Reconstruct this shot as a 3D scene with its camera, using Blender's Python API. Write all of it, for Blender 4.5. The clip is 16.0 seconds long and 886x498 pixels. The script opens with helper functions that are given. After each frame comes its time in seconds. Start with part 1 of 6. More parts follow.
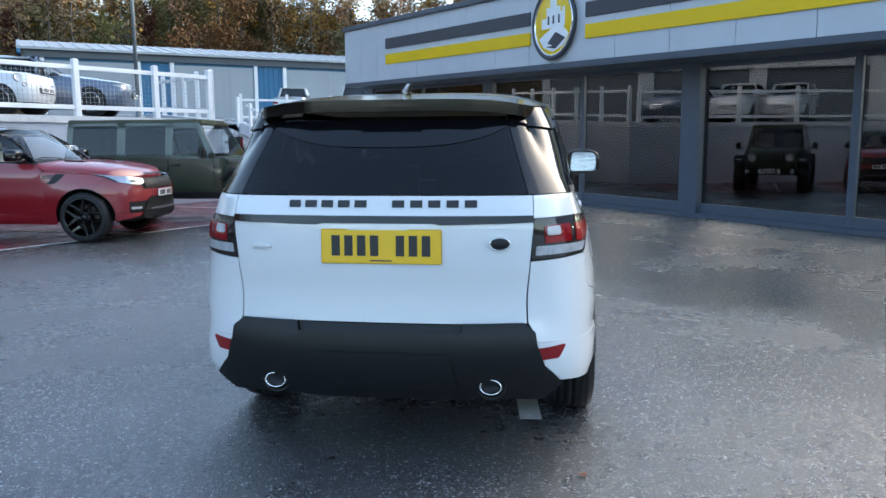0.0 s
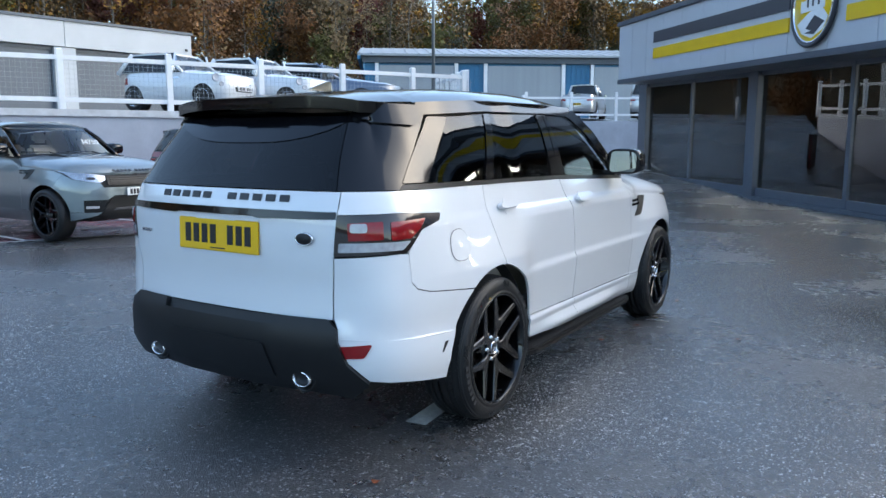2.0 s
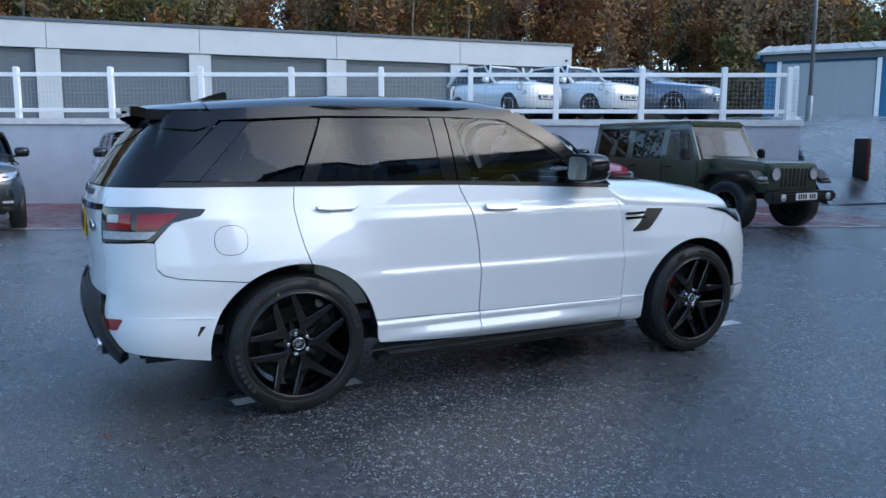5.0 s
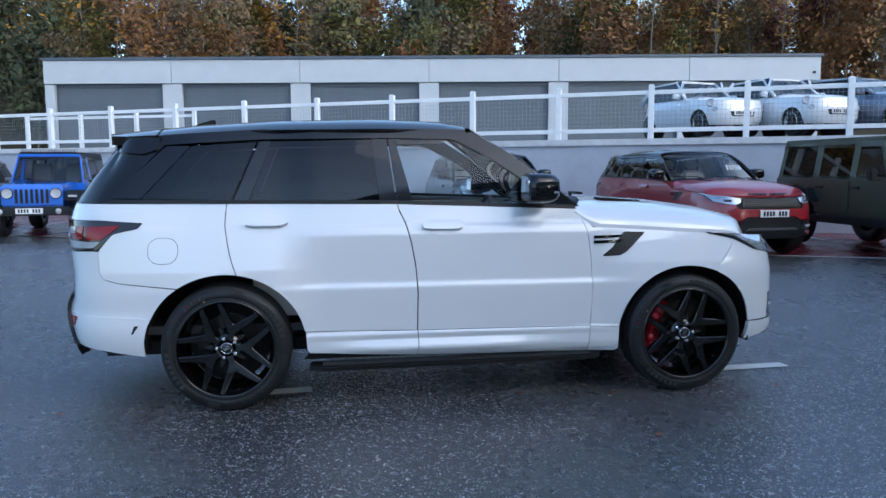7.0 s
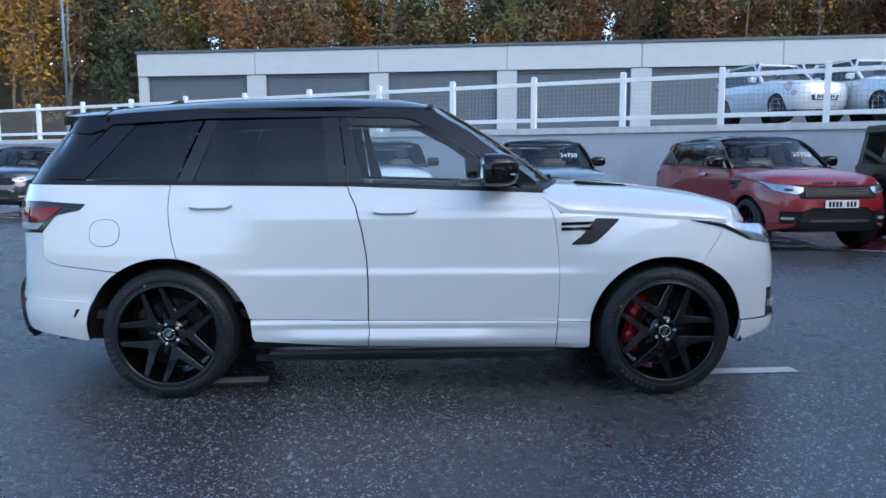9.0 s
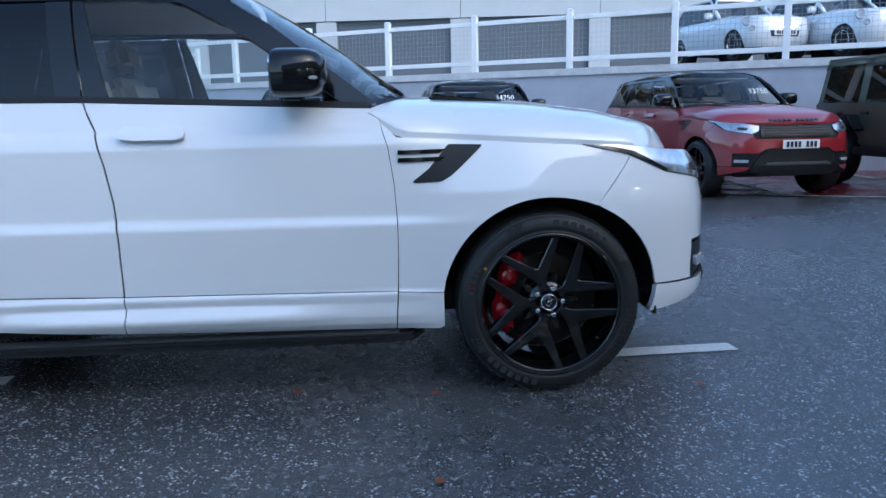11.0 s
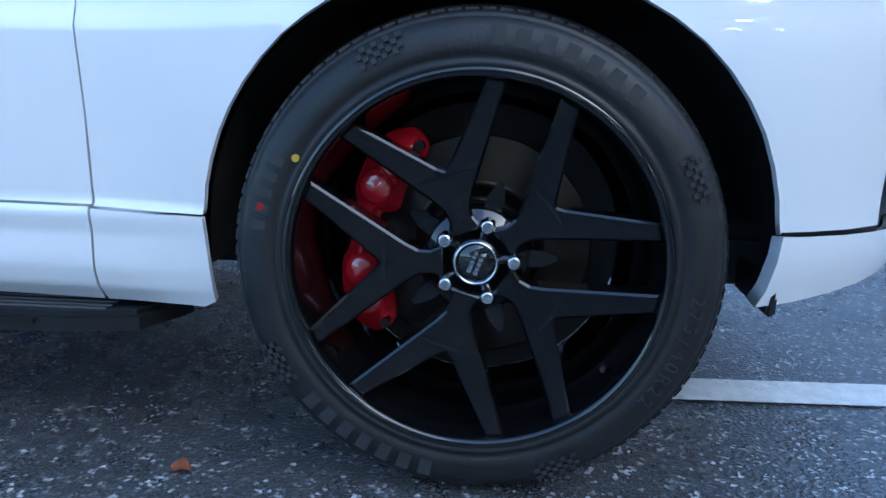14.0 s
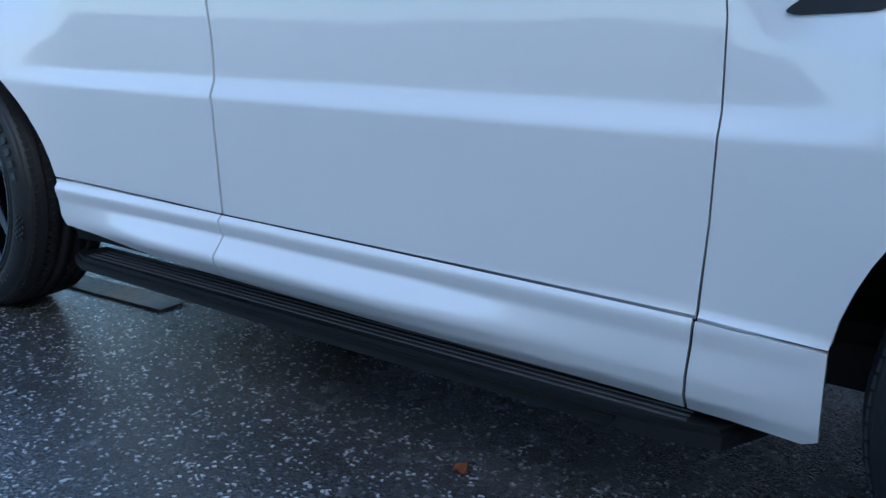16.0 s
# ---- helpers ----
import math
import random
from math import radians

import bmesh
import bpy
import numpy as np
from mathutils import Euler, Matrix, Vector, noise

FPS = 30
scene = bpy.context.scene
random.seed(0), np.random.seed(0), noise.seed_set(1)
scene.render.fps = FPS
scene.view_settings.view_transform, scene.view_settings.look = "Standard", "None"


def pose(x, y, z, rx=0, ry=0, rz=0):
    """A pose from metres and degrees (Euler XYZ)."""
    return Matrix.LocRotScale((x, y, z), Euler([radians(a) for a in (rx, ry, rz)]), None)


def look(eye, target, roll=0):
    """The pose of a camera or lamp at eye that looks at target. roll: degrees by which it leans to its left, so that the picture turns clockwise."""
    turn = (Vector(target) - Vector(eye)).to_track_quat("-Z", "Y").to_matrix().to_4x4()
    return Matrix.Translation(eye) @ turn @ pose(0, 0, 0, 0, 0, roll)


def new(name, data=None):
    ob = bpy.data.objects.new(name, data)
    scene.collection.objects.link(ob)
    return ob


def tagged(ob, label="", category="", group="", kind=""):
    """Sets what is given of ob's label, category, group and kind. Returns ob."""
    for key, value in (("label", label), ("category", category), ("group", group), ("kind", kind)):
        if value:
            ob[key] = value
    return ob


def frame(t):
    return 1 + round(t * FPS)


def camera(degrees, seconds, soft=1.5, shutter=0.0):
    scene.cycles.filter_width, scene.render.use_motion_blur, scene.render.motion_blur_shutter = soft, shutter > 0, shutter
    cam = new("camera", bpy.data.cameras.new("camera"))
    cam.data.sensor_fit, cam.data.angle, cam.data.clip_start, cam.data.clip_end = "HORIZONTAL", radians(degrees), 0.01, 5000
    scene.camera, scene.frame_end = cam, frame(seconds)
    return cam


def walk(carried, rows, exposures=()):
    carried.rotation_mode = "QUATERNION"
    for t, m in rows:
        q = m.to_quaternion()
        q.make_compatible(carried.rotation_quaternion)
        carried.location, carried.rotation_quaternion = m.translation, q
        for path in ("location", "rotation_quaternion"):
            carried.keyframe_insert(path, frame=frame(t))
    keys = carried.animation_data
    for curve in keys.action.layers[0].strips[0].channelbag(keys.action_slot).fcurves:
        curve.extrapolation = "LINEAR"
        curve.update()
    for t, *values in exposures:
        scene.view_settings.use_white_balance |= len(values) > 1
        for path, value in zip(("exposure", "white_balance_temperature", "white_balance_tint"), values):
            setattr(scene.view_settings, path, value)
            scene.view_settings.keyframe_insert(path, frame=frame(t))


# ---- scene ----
cam = camera(60.6, 16.0)
PATH = [
    (0, (0.74, -4.292, 1.495), (0.468, -2.331, 1.218), -0.4),
    (0.5, (1.301, -4.204, 1.493), (0.802, -2.288, 1.213), -0.3),
    (1, (1.817, -3.998, 1.481), (1.113, -2.147, 1.199), -0.2),
    (1.5, (2.341, -3.764, 1.487), (1.453, -1.994, 1.204), -0.1),
    (2, (2.833, -3.496, 1.486), (1.78, -1.819, 1.204), 0.1),
    (2.5, (3.294, -3.161, 1.501), (2.089, -1.589, 1.225), 0.2),
    (3, (3.718, -2.82, 1.496), (2.376, -1.362, 1.226), 0.3),
    (3.5, (4.043, -2.406, 1.504), (2.572, -1.077, 1.234), 0.5),
    (4, (4.412, -2.011, 1.496), (2.831, -0.816, 1.227), 0.7),
    (4.2, (4.524, -1.853, 1.479), (2.902, -0.714, 1.207), 0.7),
    (6.3, (5.526, 0.079, 1.476), (3.597, 0.553, 1.248), -0.4),
    (6.5, (5.552, 0.248, 1.452), (3.608, 0.661, 1.229), -0.3),
    (7, (5.595, 0.683, 1.468), (3.625, 0.955, 1.256), -0.2),
    (7.5, (5.67, 1.046, 1.46), (3.688, 1.205, 1.25), -0.1),
    (8, (5.622, 1.261, 1.456), (3.635, 1.336, 1.242), -0.0),
    (8.2, (5.607, 1.326, 1.456), (3.619, 1.374, 1.241), -0.0),
    (10.3, (4.652, 1.941, 1.289), (2.674, 2.009, 1.001), -0.5),
    (10.5, (4.552, 2.041, 1.28), (2.577, 2.122, 0.978), -0.8),
    (11, (4.04, 2.3, 1.169), (2.073, 2.414, 0.824), -1.0),
    (11.5, (3.524, 2.554, 1.109), (1.569, 2.687, 0.71), -0.3),
    (12, (3.012, 2.772, 1.004), (1.062, 2.892, 0.577), 0.3),
    (12.5, (2.536, 2.889, 0.827), (0.59, 2.976, 0.371), 1.0),
    (13, (2.228, 2.961, 0.699), (0.283, 2.998, 0.236), 1.2),
    (13.5, (2.115, 2.974, 0.665), (0.168, 2.941, 0.208), 1.2),
    (14, (2.109, 2.963, 0.68), (0.168, 2.808, 0.222), 1.5),
    (14.5, (2.117, 2.911, 0.718), (0.206, 2.528, 0.27), 1.6),
    (15, (2.104, 2.824, 0.754), (0.262, 2.178, 0.32), 1.9),
    (15.5, (2.094, 2.723, 0.806), (0.358, 1.844, 0.342), 1.7),
    (16, (2.099, 2.593, 0.814), (0.487, 1.505, 0.351), 2.2),
]
EXPOSURES = [(0, 2.1, 7100, 6), (1, 2.0, 7000, 6), (2.5, 1.75, 6600, 6), (4, 1.48, 6200, 5), (7, 1.4, 6000, 6), (8.2, 1.4, 6000, 6),
             (10.5, 1.45, 5850, 6), (12, 1.6, 5700, 6), (12.5, 1.8, 5700, 4), (13, 2.0, 5500, 4), (14, 2.15, 5350, 3), (14.5, 2.1, 5300, 3), (15, 1.85, 5300, 2), (15.5, 1.55, 5350, 3), (16, 1.25, 5400, 3)]
walk(cam, [(t, look(eye, target, roll)) for t, eye, target, roll in PATH], EXPOSURES)

# ---- light ----
world = bpy.data.worlds.new("world")
scene.world = world
world.use_nodes = True
_n = world.node_tree.nodes
_n.clear()
_sky = _n.new("ShaderNodeTexSky")
_sky.sky_type = "NISHITA"
_sky.sun_disc = False
_sky.sun_elevation = radians(32)
_sky.sun_rotation = radians(48)
_sky.air_density = 1.0
_sky.dust_density = 1.2
_sky.ozone_density = 2.0
_bg = _n.new("ShaderNodeBackground")
_bg.inputs["Strength"].default_value = 0.15
_wo = _n.new("ShaderNodeOutputWorld")
world.node_tree.links.new(_sky.outputs[0], _bg.inputs["Color"])
world.node_tree.links.new(_bg.outputs[0], _wo.inputs[0])
scene.view_settings.exposure = 1.6

sun_data = bpy.data.lights.new("sun", "SUN")
sun_data.energy = 0.3
sun_data.angle = radians(60)
sun_data.color = (1.0, 0.93, 0.85)
sun = new("sun", sun_data)
sun.matrix_world = look((22, 20, 22), (0, 0, 0))

# ---- materials ----
def mat(name, color, rough=0.5, metal=0.0, coat=0.0, vary=0.0, scale=8.0, bump=0.0, bscale=60.0, island=0.0, obj=0.0, rvary=0.0, spec=0.5, ior=1.5):
    """Principled material with two scales of colour variation, roughness variation and fine bump."""
    m = bpy.data.materials.new(name)
    m.use_nodes = True
    nt = m.node_tree
    b = nt.nodes["Principled BSDF"]
    b.inputs["Roughness"].default_value = rough
    b.inputs["Metallic"].default_value = metal
    b.inputs["Coat Weight"].default_value = coat
    b.inputs["Coat Roughness"].default_value = 0.03
    b.inputs["Coat IOR"].default_value = 1.6
    b.inputs["Specular IOR Level"].default_value = spec
    b.inputs["IOR"].default_value = ior
    b.inputs["Base Color"].default_value = (*color, 1)
    co = nt.nodes.new("ShaderNodeTexCoord")
    if vary or island or obj:
        n1 = nt.nodes.new("ShaderNodeTexNoise")
        n1.inputs["Scale"].default_value = scale
        n1.inputs["Detail"].default_value = 6
        n1.inputs["Roughness"].default_value = 0.65
        nt.links.new(co.outputs["Object"], n1.inputs["Vector"])
        r = nt.nodes.new("ShaderNodeMapRange")
        r.inputs["From Min"].default_value, r.inputs["From Max"].default_value = 0.3, 0.7
        r.inputs["To Min"].default_value, r.inputs["To Max"].default_value = 1 - vary, 1 + vary
        nt.links.new(n1.outputs["Fac"], r.inputs["Value"])
        val = r.outputs[0]
        if island or obj:
            src = nt.nodes.new("ShaderNodeNewGeometry") if island else nt.nodes.new("ShaderNodeObjectInfo")
            rr = nt.nodes.new("ShaderNodeMapRange")
            k = island or obj
            rr.inputs["To Min"].default_value, rr.inputs["To Max"].default_value = 1 - k, 1 + k
            nt.links.new(src.outputs["Random Per Island" if island else "Random"], rr.inputs["Value"])
            mu = nt.nodes.new("ShaderNodeMath")
            mu.operation = "MULTIPLY"
            nt.links.new(val, mu.inputs[0])
            nt.links.new(rr.outputs[0], mu.inputs[1])
            val = mu.outputs[0]
        mx = nt.nodes.new("ShaderNodeVectorMath")
        mx.operation = "SCALE"
        mx.inputs[0].default_value = color
        nt.links.new(val, mx.inputs["Scale"])
        nt.links.new(mx.outputs[0], b.inputs["Base Color"])
    if rvary:
        n3 = nt.nodes.new("ShaderNodeTexNoise")
        n3.inputs["Scale"].default_value = scale * 0.5
        n3.inputs["Detail"].default_value = 4
        nt.links.new(co.outputs["Object"], n3.inputs["Vector"])
        r3 = nt.nodes.new("ShaderNodeMapRange")
        r3.inputs["From Min"].default_value, r3.inputs["From Max"].default_value = 0.35, 0.65
        r3.inputs["To Min"].default_value, r3.inputs["To Max"].default_value = max(0.02, rough - rvary), rough + rvary
        nt.links.new(n3.outputs["Fac"], r3.inputs["Value"])
        nt.links.new(r3.outputs[0], b.inputs["Roughness"])
    if bump:
        n2 = nt.nodes.new("ShaderNodeTexNoise")
        n2.inputs["Scale"].default_value = bscale
        n2.inputs["Detail"].default_value = 3
        nt.links.new(co.outputs["Object"], n2.inputs["Vector"])
        bp = nt.nodes.new("ShaderNodeBump")
        bp.inputs["Strength"].default_value = bump
        bp.inputs["Distance"].default_value = 0.02
        nt.links.new(n2.outputs["Fac"], bp.inputs["Height"])
        nt.links.new(bp.outputs[0], b.inputs["Normal"])
    return m


def glass(name, tint, rough=0.0, ior=1.5):
    """Thin pane: tinted transparency under a clear reflection."""
    m = bpy.data.materials.new(name)
    m.use_nodes = True
    nt = m.node_tree
    nt.nodes.clear()
    out = nt.nodes.new("ShaderNodeOutputMaterial")
    tr = nt.nodes.new("ShaderNodeBsdfTransparent")
    tr.inputs[0].default_value = (*tint, 1)
    gl = nt.nodes.new("ShaderNodeBsdfGlossy")
    gl.inputs["Roughness"].default_value = rough
    fr = nt.nodes.new("ShaderNodeFresnel")
    fr.inputs["IOR"].default_value = ior
    mx = nt.nodes.new("ShaderNodeMixShader")
    nt.links.new(fr.outputs[0], mx.inputs[0])
    nt.links.new(tr.outputs[0], mx.inputs[1])
    nt.links.new(gl.outputs[0], mx.inputs[2])
    nt.links.new(mx.outputs[0], out.inputs[0])
    return m


def asphalt_mat():
    m = bpy.data.materials.new("wet_asphalt")
    m.use_nodes = True
    nt = m.node_tree
    L = nt.links.new
    b = nt.nodes["Principled BSDF"]
    co = nt.nodes.new("ShaderNodeTexCoord")

    def noise_node(scale, detail=5, rough=0.6):
        n = nt.nodes.new("ShaderNodeTexNoise")
        n.inputs["Scale"].default_value, n.inputs["Detail"].default_value, n.inputs["Roughness"].default_value = scale, detail, rough
        L(co.outputs["Object"], n.inputs["Vector"])
        return n

    def ramp(src, a, c, lo, hi):
        r = nt.nodes.new("ShaderNodeMapRange")
        r.inputs["From Min"].default_value, r.inputs["From Max"].default_value = a, c
        r.inputs["To Min"].default_value, r.inputs["To Max"].default_value = lo, hi
        L(src, r.inputs["Value"])
        return r.outputs[0]

    def mul(a, c, op="MULTIPLY"):
        k = nt.nodes.new("ShaderNodeMath")
        k.operation = op
        L(a, k.inputs[0])
        if isinstance(c, float):
            k.inputs[1].default_value = c
        else:
            L(c, k.inputs[1])
        return k.outputs[0]

    vor = nt.nodes.new("ShaderNodeTexVoronoi")
    vor.inputs["Scale"].default_value = 135
    L(co.outputs["Object"], vor.inputs["Vector"])
    chips = ramp(vor.outputs["Color"], 0.74, 0.82, 0.0, 1.0)
    sparse = ramp(noise_node(23, 2).outputs["Fac"], 0.44, 0.56, 0.15, 1.0)
    wet = noise_node(0.42, 2, 0.5).outputs["Fac"]
    base = ramp(noise_node(2.2).outputs["Fac"], 0.3, 0.7, 0.042, 0.062)
    fine = ramp(noise_node(170, 2).outputs["Fac"], 0.35, 0.7, 0.5, 1.5)
    stone = mul(mul(chips, sparse), 0.36)
    val = mul(mul(base, fine), stone, "ADD")
    col = nt.nodes.new("ShaderNodeVectorMath")
    col.operation = "SCALE"
    col.inputs[0].default_value = (0.99, 1.0, 1.02)
    L(val, col.inputs["Scale"])
    L(col.outputs[0], b.inputs["Base Color"])
    rough = mul(ramp(wet, 0.32, 0.68, 0.17, 0.34), ramp(noise_node(9).outputs["Fac"], 0.3, 0.7, 0.85, 1.15))
    L(rough, b.inputs["Roughness"])
    b.inputs["Specular IOR Level"].default_value = 1.0
    bp = nt.nodes.new("ShaderNodeBump")
    bp.inputs["Distance"].default_value = 0.008
    L(ramp(wet, 0.32, 0.68, 0.20, 0.52), bp.inputs["Strength"])
    L(vor.outputs["Distance"], bp.inputs["Height"])
    bp2 = nt.nodes.new("ShaderNodeBump")
    bp2.inputs["Distance"].default_value = 0.02
    bp2.inputs["Strength"].default_value = 0.10
    L(noise_node(14, 4).outputs["Fac"], bp2.inputs["Height"])
    L(bp.outputs[0], bp2.inputs["Normal"])
    L(bp2.outputs[0], b.inputs["Normal"])
    return m


M_ASPHALT = asphalt_mat()
M_RED_BAY = mat("red_bay_coating", (0.13, 0.012, 0.016), 0.22, vary=0.35, scale=3, bump=0.15, bscale=150, rvary=0.14)
M_LINE = mat("road_paint", (0.62, 0.62, 0.6), 0.45, vary=0.18, scale=30, bump=0.3, bscale=200)
M_WHITE_PAINT = mat("white_car_paint", (0.66, 0.675, 0.69), 0.28, coat=1.0, vary=0.012, scale=2.0)
M_RED_PAINT = mat("red_car_paint", (0.23, 0.004, 0.011), 0.35, coat=0.8, vary=0.05, scale=3)
M_GREY_PAINT = mat("grey_car_paint", (0.16, 0.195, 0.21), 0.3, metal=0.5, coat=1.0, vary=0.05, scale=3)
M_DARK_PAINT = mat("dark_car_paint", (0.018, 0.022, 0.026), 0.25, coat=1.0, vary=0.08, scale=3)
M_NAVY_PAINT = mat("navy_car_paint", (0.014, 0.018, 0.032), 0.25, coat=1.0, vary=0.08, scale=3)
M_GREEN_PAINT = mat("green_car_paint", (0.030, 0.046, 0.028), 0.35, coat=0.6, vary=0.08, scale=3)
M_BLUE_PAINT = mat("blue_car_paint", (0.004, 0.10, 0.50), 0.3, coat=1.0, vary=0.05, scale=3)
M_SILVER_PAINT = mat("silver_car_paint", (0.42, 0.43, 0.44), 0.3, metal=0.6, coat=1.0, vary=0.04, scale=3)
M_BLUEGREY_PAINT = mat("blue_grey_car_paint", (0.09, 0.12, 0.18), 0.3, metal=0.4, coat=1.0, vary=0.04, scale=3)
M_BLACK_GLOSS = mat("gloss_black", (0.004, 0.004, 0.005), 0.10, coat=0.1, vary=0.1, scale=4, spec=0.4)
M_WHEEL = mat("black_wheel_lacquer", (0.003, 0.003, 0.0035), 0.09, coat=0.3, vary=0.1, scale=6, spec=0.45)
M_BLACK_SATIN = mat("satin_black_plastic", (0.0065, 0.007, 0.008), 0.45, vary=0.15, scale=12, bump=0.06, bscale=300, spec=0.35)
M_UNDER = mat("dark_underbody", (0.008, 0.008, 0.009), 0.8, vary=0.3, scale=10)
M_RUBBER = mat("tyre_rubber", (0.013, 0.0135, 0.0145), 0.46, vary=0.25, scale=20, bump=0.08, bscale=120, spec=0.3)
M_SIDEWALL = mat("tyre_wall_relief", (0.022, 0.023, 0.025), 0.38, vary=0.2, scale=30)
M_DOT_YELLOW = mat("yellow_paint_dot", (0.35, 0.22, 0.02), 0.5)
M_CHROME = mat("chrome", (0.75, 0.76, 0.78), 0.08, metal=1.0, vary=0.03, scale=20)
M_STEEL = mat("brake_steel", (0.032, 0.028, 0.025), 0.34, metal=0.9, vary=0.25, scale=14)
M_CALIPER = mat("red_caliper", (0.45, 0.008, 0.018), 0.22, coat=1.0, vary=0.1, scale=20)
M_LAMP_RED = mat("red_lamp_lens", (0.22, 0.002, 0.005), 0.12, coat=0.1, vary=0.12, scale=25)
M_LAMP_CLEAR = mat("clear_lamp_lens", (0.36, 0.37, 0.39), 0.14, coat=0.5, vary=0.2, scale=30)
M_HEADLAMP = mat("headlamp_reflector", (0.42, 0.43, 0.45), 0.16, metal=0.8, coat=1.0, vary=0.2, scale=30)
M_LAMP_DARK = mat("smoked_lamp_lens", (0.016, 0.012, 0.013), 0.08, coat=0.3)
M_PLATE_Y = mat("yellow_plate", (0.78, 0.46, 0.0), 0.3, coat=0.5, vary=0.03, scale=10)
M_PLATE_W = mat("white_plate", (0.75, 0.75, 0.74), 0.3, coat=0.5, vary=0.03, scale=10)
M_INK = mat("black_ink", (0.01, 0.01, 0.012), 0.4, vary=0.1, scale=10)
M_CREAM = mat("cream_leather", (0.52, 0.47, 0.40), 0.5, vary=0.06, scale=9, bump=0.1, bscale=200)
M_TRIM_GREY = mat("grey_trim", (0.06, 0.06, 0.065), 0.55, vary=0.1, scale=9)
M_GLASS_CLEAR = glass("clear_glass", (0.88, 0.92, 0.92))
M_GLASS_TINT = glass("privacy_glass", (0.045, 0.05, 0.06))
M_GLASS_SHOP = glass("shop_glass", (0.86, 0.89, 0.89), ior=2.1)
M_MIRROR = mat("mirror", (0.80, 0.86, 0.9), 0.02, metal=1.0)
M_FENCE = mat("white_painted_timber", (0.74, 0.75, 0.76), 0.5, vary=0.06, scale=5, bump=0.1, bscale=60, obj=0.03)
M_WALL_PAINT = mat("painted_render_wall", (0.35, 0.375, 0.43), 0.75, vary=0.12, scale=1.2, bump=0.2, bscale=30)
M_COPING = mat("concrete_coping", (0.50, 0.51, 0.53), 0.8, vary=0.15, scale=4, bump=0.2, bscale=40)
M_CLAD_GREY = mat("pale_grey_cladding", (0.46, 0.485, 0.525), 0.4, vary=0.04, scale=1.5, rvary=0.08)
M_CLAD_TRIM = mat("slate_metal_trim", (0.06, 0.075, 0.10), 0.38, vary=0.08, scale=4)
M_SHUTTER = mat("dark_grey_shutter", (0.10, 0.115, 0.14), 0.42, vary=0.10, scale=2, obj=0.03)
M_SHUTTER_LT = mat("pale_shutter", (0.30, 0.33, 0.36), 0.45, vary=0.08, scale=2)
M_GARAGE = mat("garage_panel", (0.41, 0.435, 0.465), 0.6, vary=0.05, scale=0.8)
M_ROOF = mat("grey_roof_sheet", (0.36, 0.39, 0.41), 0.5, vary=0.12, scale=0.7)
M_BLUE_CLAD = mat("blue_cladding", (0.02, 0.14, 0.27), 0.5, vary=0.10, scale=1.0)
M_YELLOW = mat("yellow_sign_panel", (0.75, 0.48, 0.0), 0.35, vary=0.03, scale=3)
M_CHARCOAL = mat("charcoal_sign_panel", (0.035, 0.038, 0.05), 0.4, vary=0.06, scale=3)
M_WIRE = mat("wire_mesh", (0.30, 0.32, 0.34), 0.45, metal=0.6, vary=0.1, scale=10)
M_POLE = mat("galvanised_pole", (0.16, 0.18, 0.20), 0.45, metal=0.5, vary=0.1, scale=5)
M_SHOP_FLOOR = mat("showroom_tiles", (0.20, 0.20, 0.20), 0.25, vary=0.12, scale=2)
M_SHOP_WALL = mat("showroom_wall", (0.30, 0.28, 0.24), 0.7, vary=0.06, scale=1)
M_SHOP_CEIL = mat("showroom_ceiling", (0.55, 0.53, 0.50), 0.8, vary=0.05, scale=2)
M_BARK = mat("bark", (0.13, 0.118, 0.10), 0.9, vary=0.35, scale=3, bump=0.4, bscale=12, obj=0.35)
M_LEAF = [mat("leaf_" + n, c, 0.75, island=0.45, scale=0.25, vary=0.25, obj=0.3) for n, c in (
    ("rust", (0.15, 0.066, 0.018)), ("gold", (0.23, 0.115, 0.010)), ("olive", (0.085, 0.078, 0.016)),
    ("brown", (0.13, 0.085, 0.038)), ("crimson", (0.10, 0.026, 0.016)), ("green", (0.040, 0.048, 0.020)))]
M_HILL = mat("leaf_litter_slope", (0.060, 0.047, 0.026), 0.95, vary=0.5, scale=0.35, bump=0.6, bscale=2)
M_LEAF_GROUND = mat("fallen_leaf", (0.20, 0.055, 0.02), 0.6, vary=0.3, scale=40)


def lamp_mat(name, color, strength):
    m = bpy.data.materials.new(name)
    m.use_nodes = True
    b = m.node_tree.nodes["Principled BSDF"]
    b.inputs["Base Color"].default_value = (*color, 1)
    b.inputs["Emission Color"].default_value = (*color, 1)
    b.inputs["Emission Strength"].default_value = strength
    return m


M_TUBE = lamp_mat("ceiling_tube", (1.0, 0.97, 0.9), 15.0)

# ---- building helpers ----
def thing(name, label, category, m=None, group="", kind=""):
    ob = new(name)
    ob.empty_display_size = 0.2
    if m is not None:
        ob.matrix_world = m
    return tagged(ob, label, category, group, kind)


def mesh_of(bm, name, material):
    me = bpy.data.meshes.new(name)
    bm.to_mesh(me)
    bm.free()
    for k in (material if isinstance(material, (list, tuple)) else [material]):
        me.materials.append(k)
    return me


def part(name, bm, material, parent=None, label="", m=None):
    ob = new(name, mesh_of(bm, name, material))
    ob.parent = parent
    if m is not None:
        ob.matrix_local = m
    return tagged(ob, label)


def share(name, me, parent, m):
    ob = new(name, me)
    ob.parent = parent
    ob.matrix_local = m
    return ob


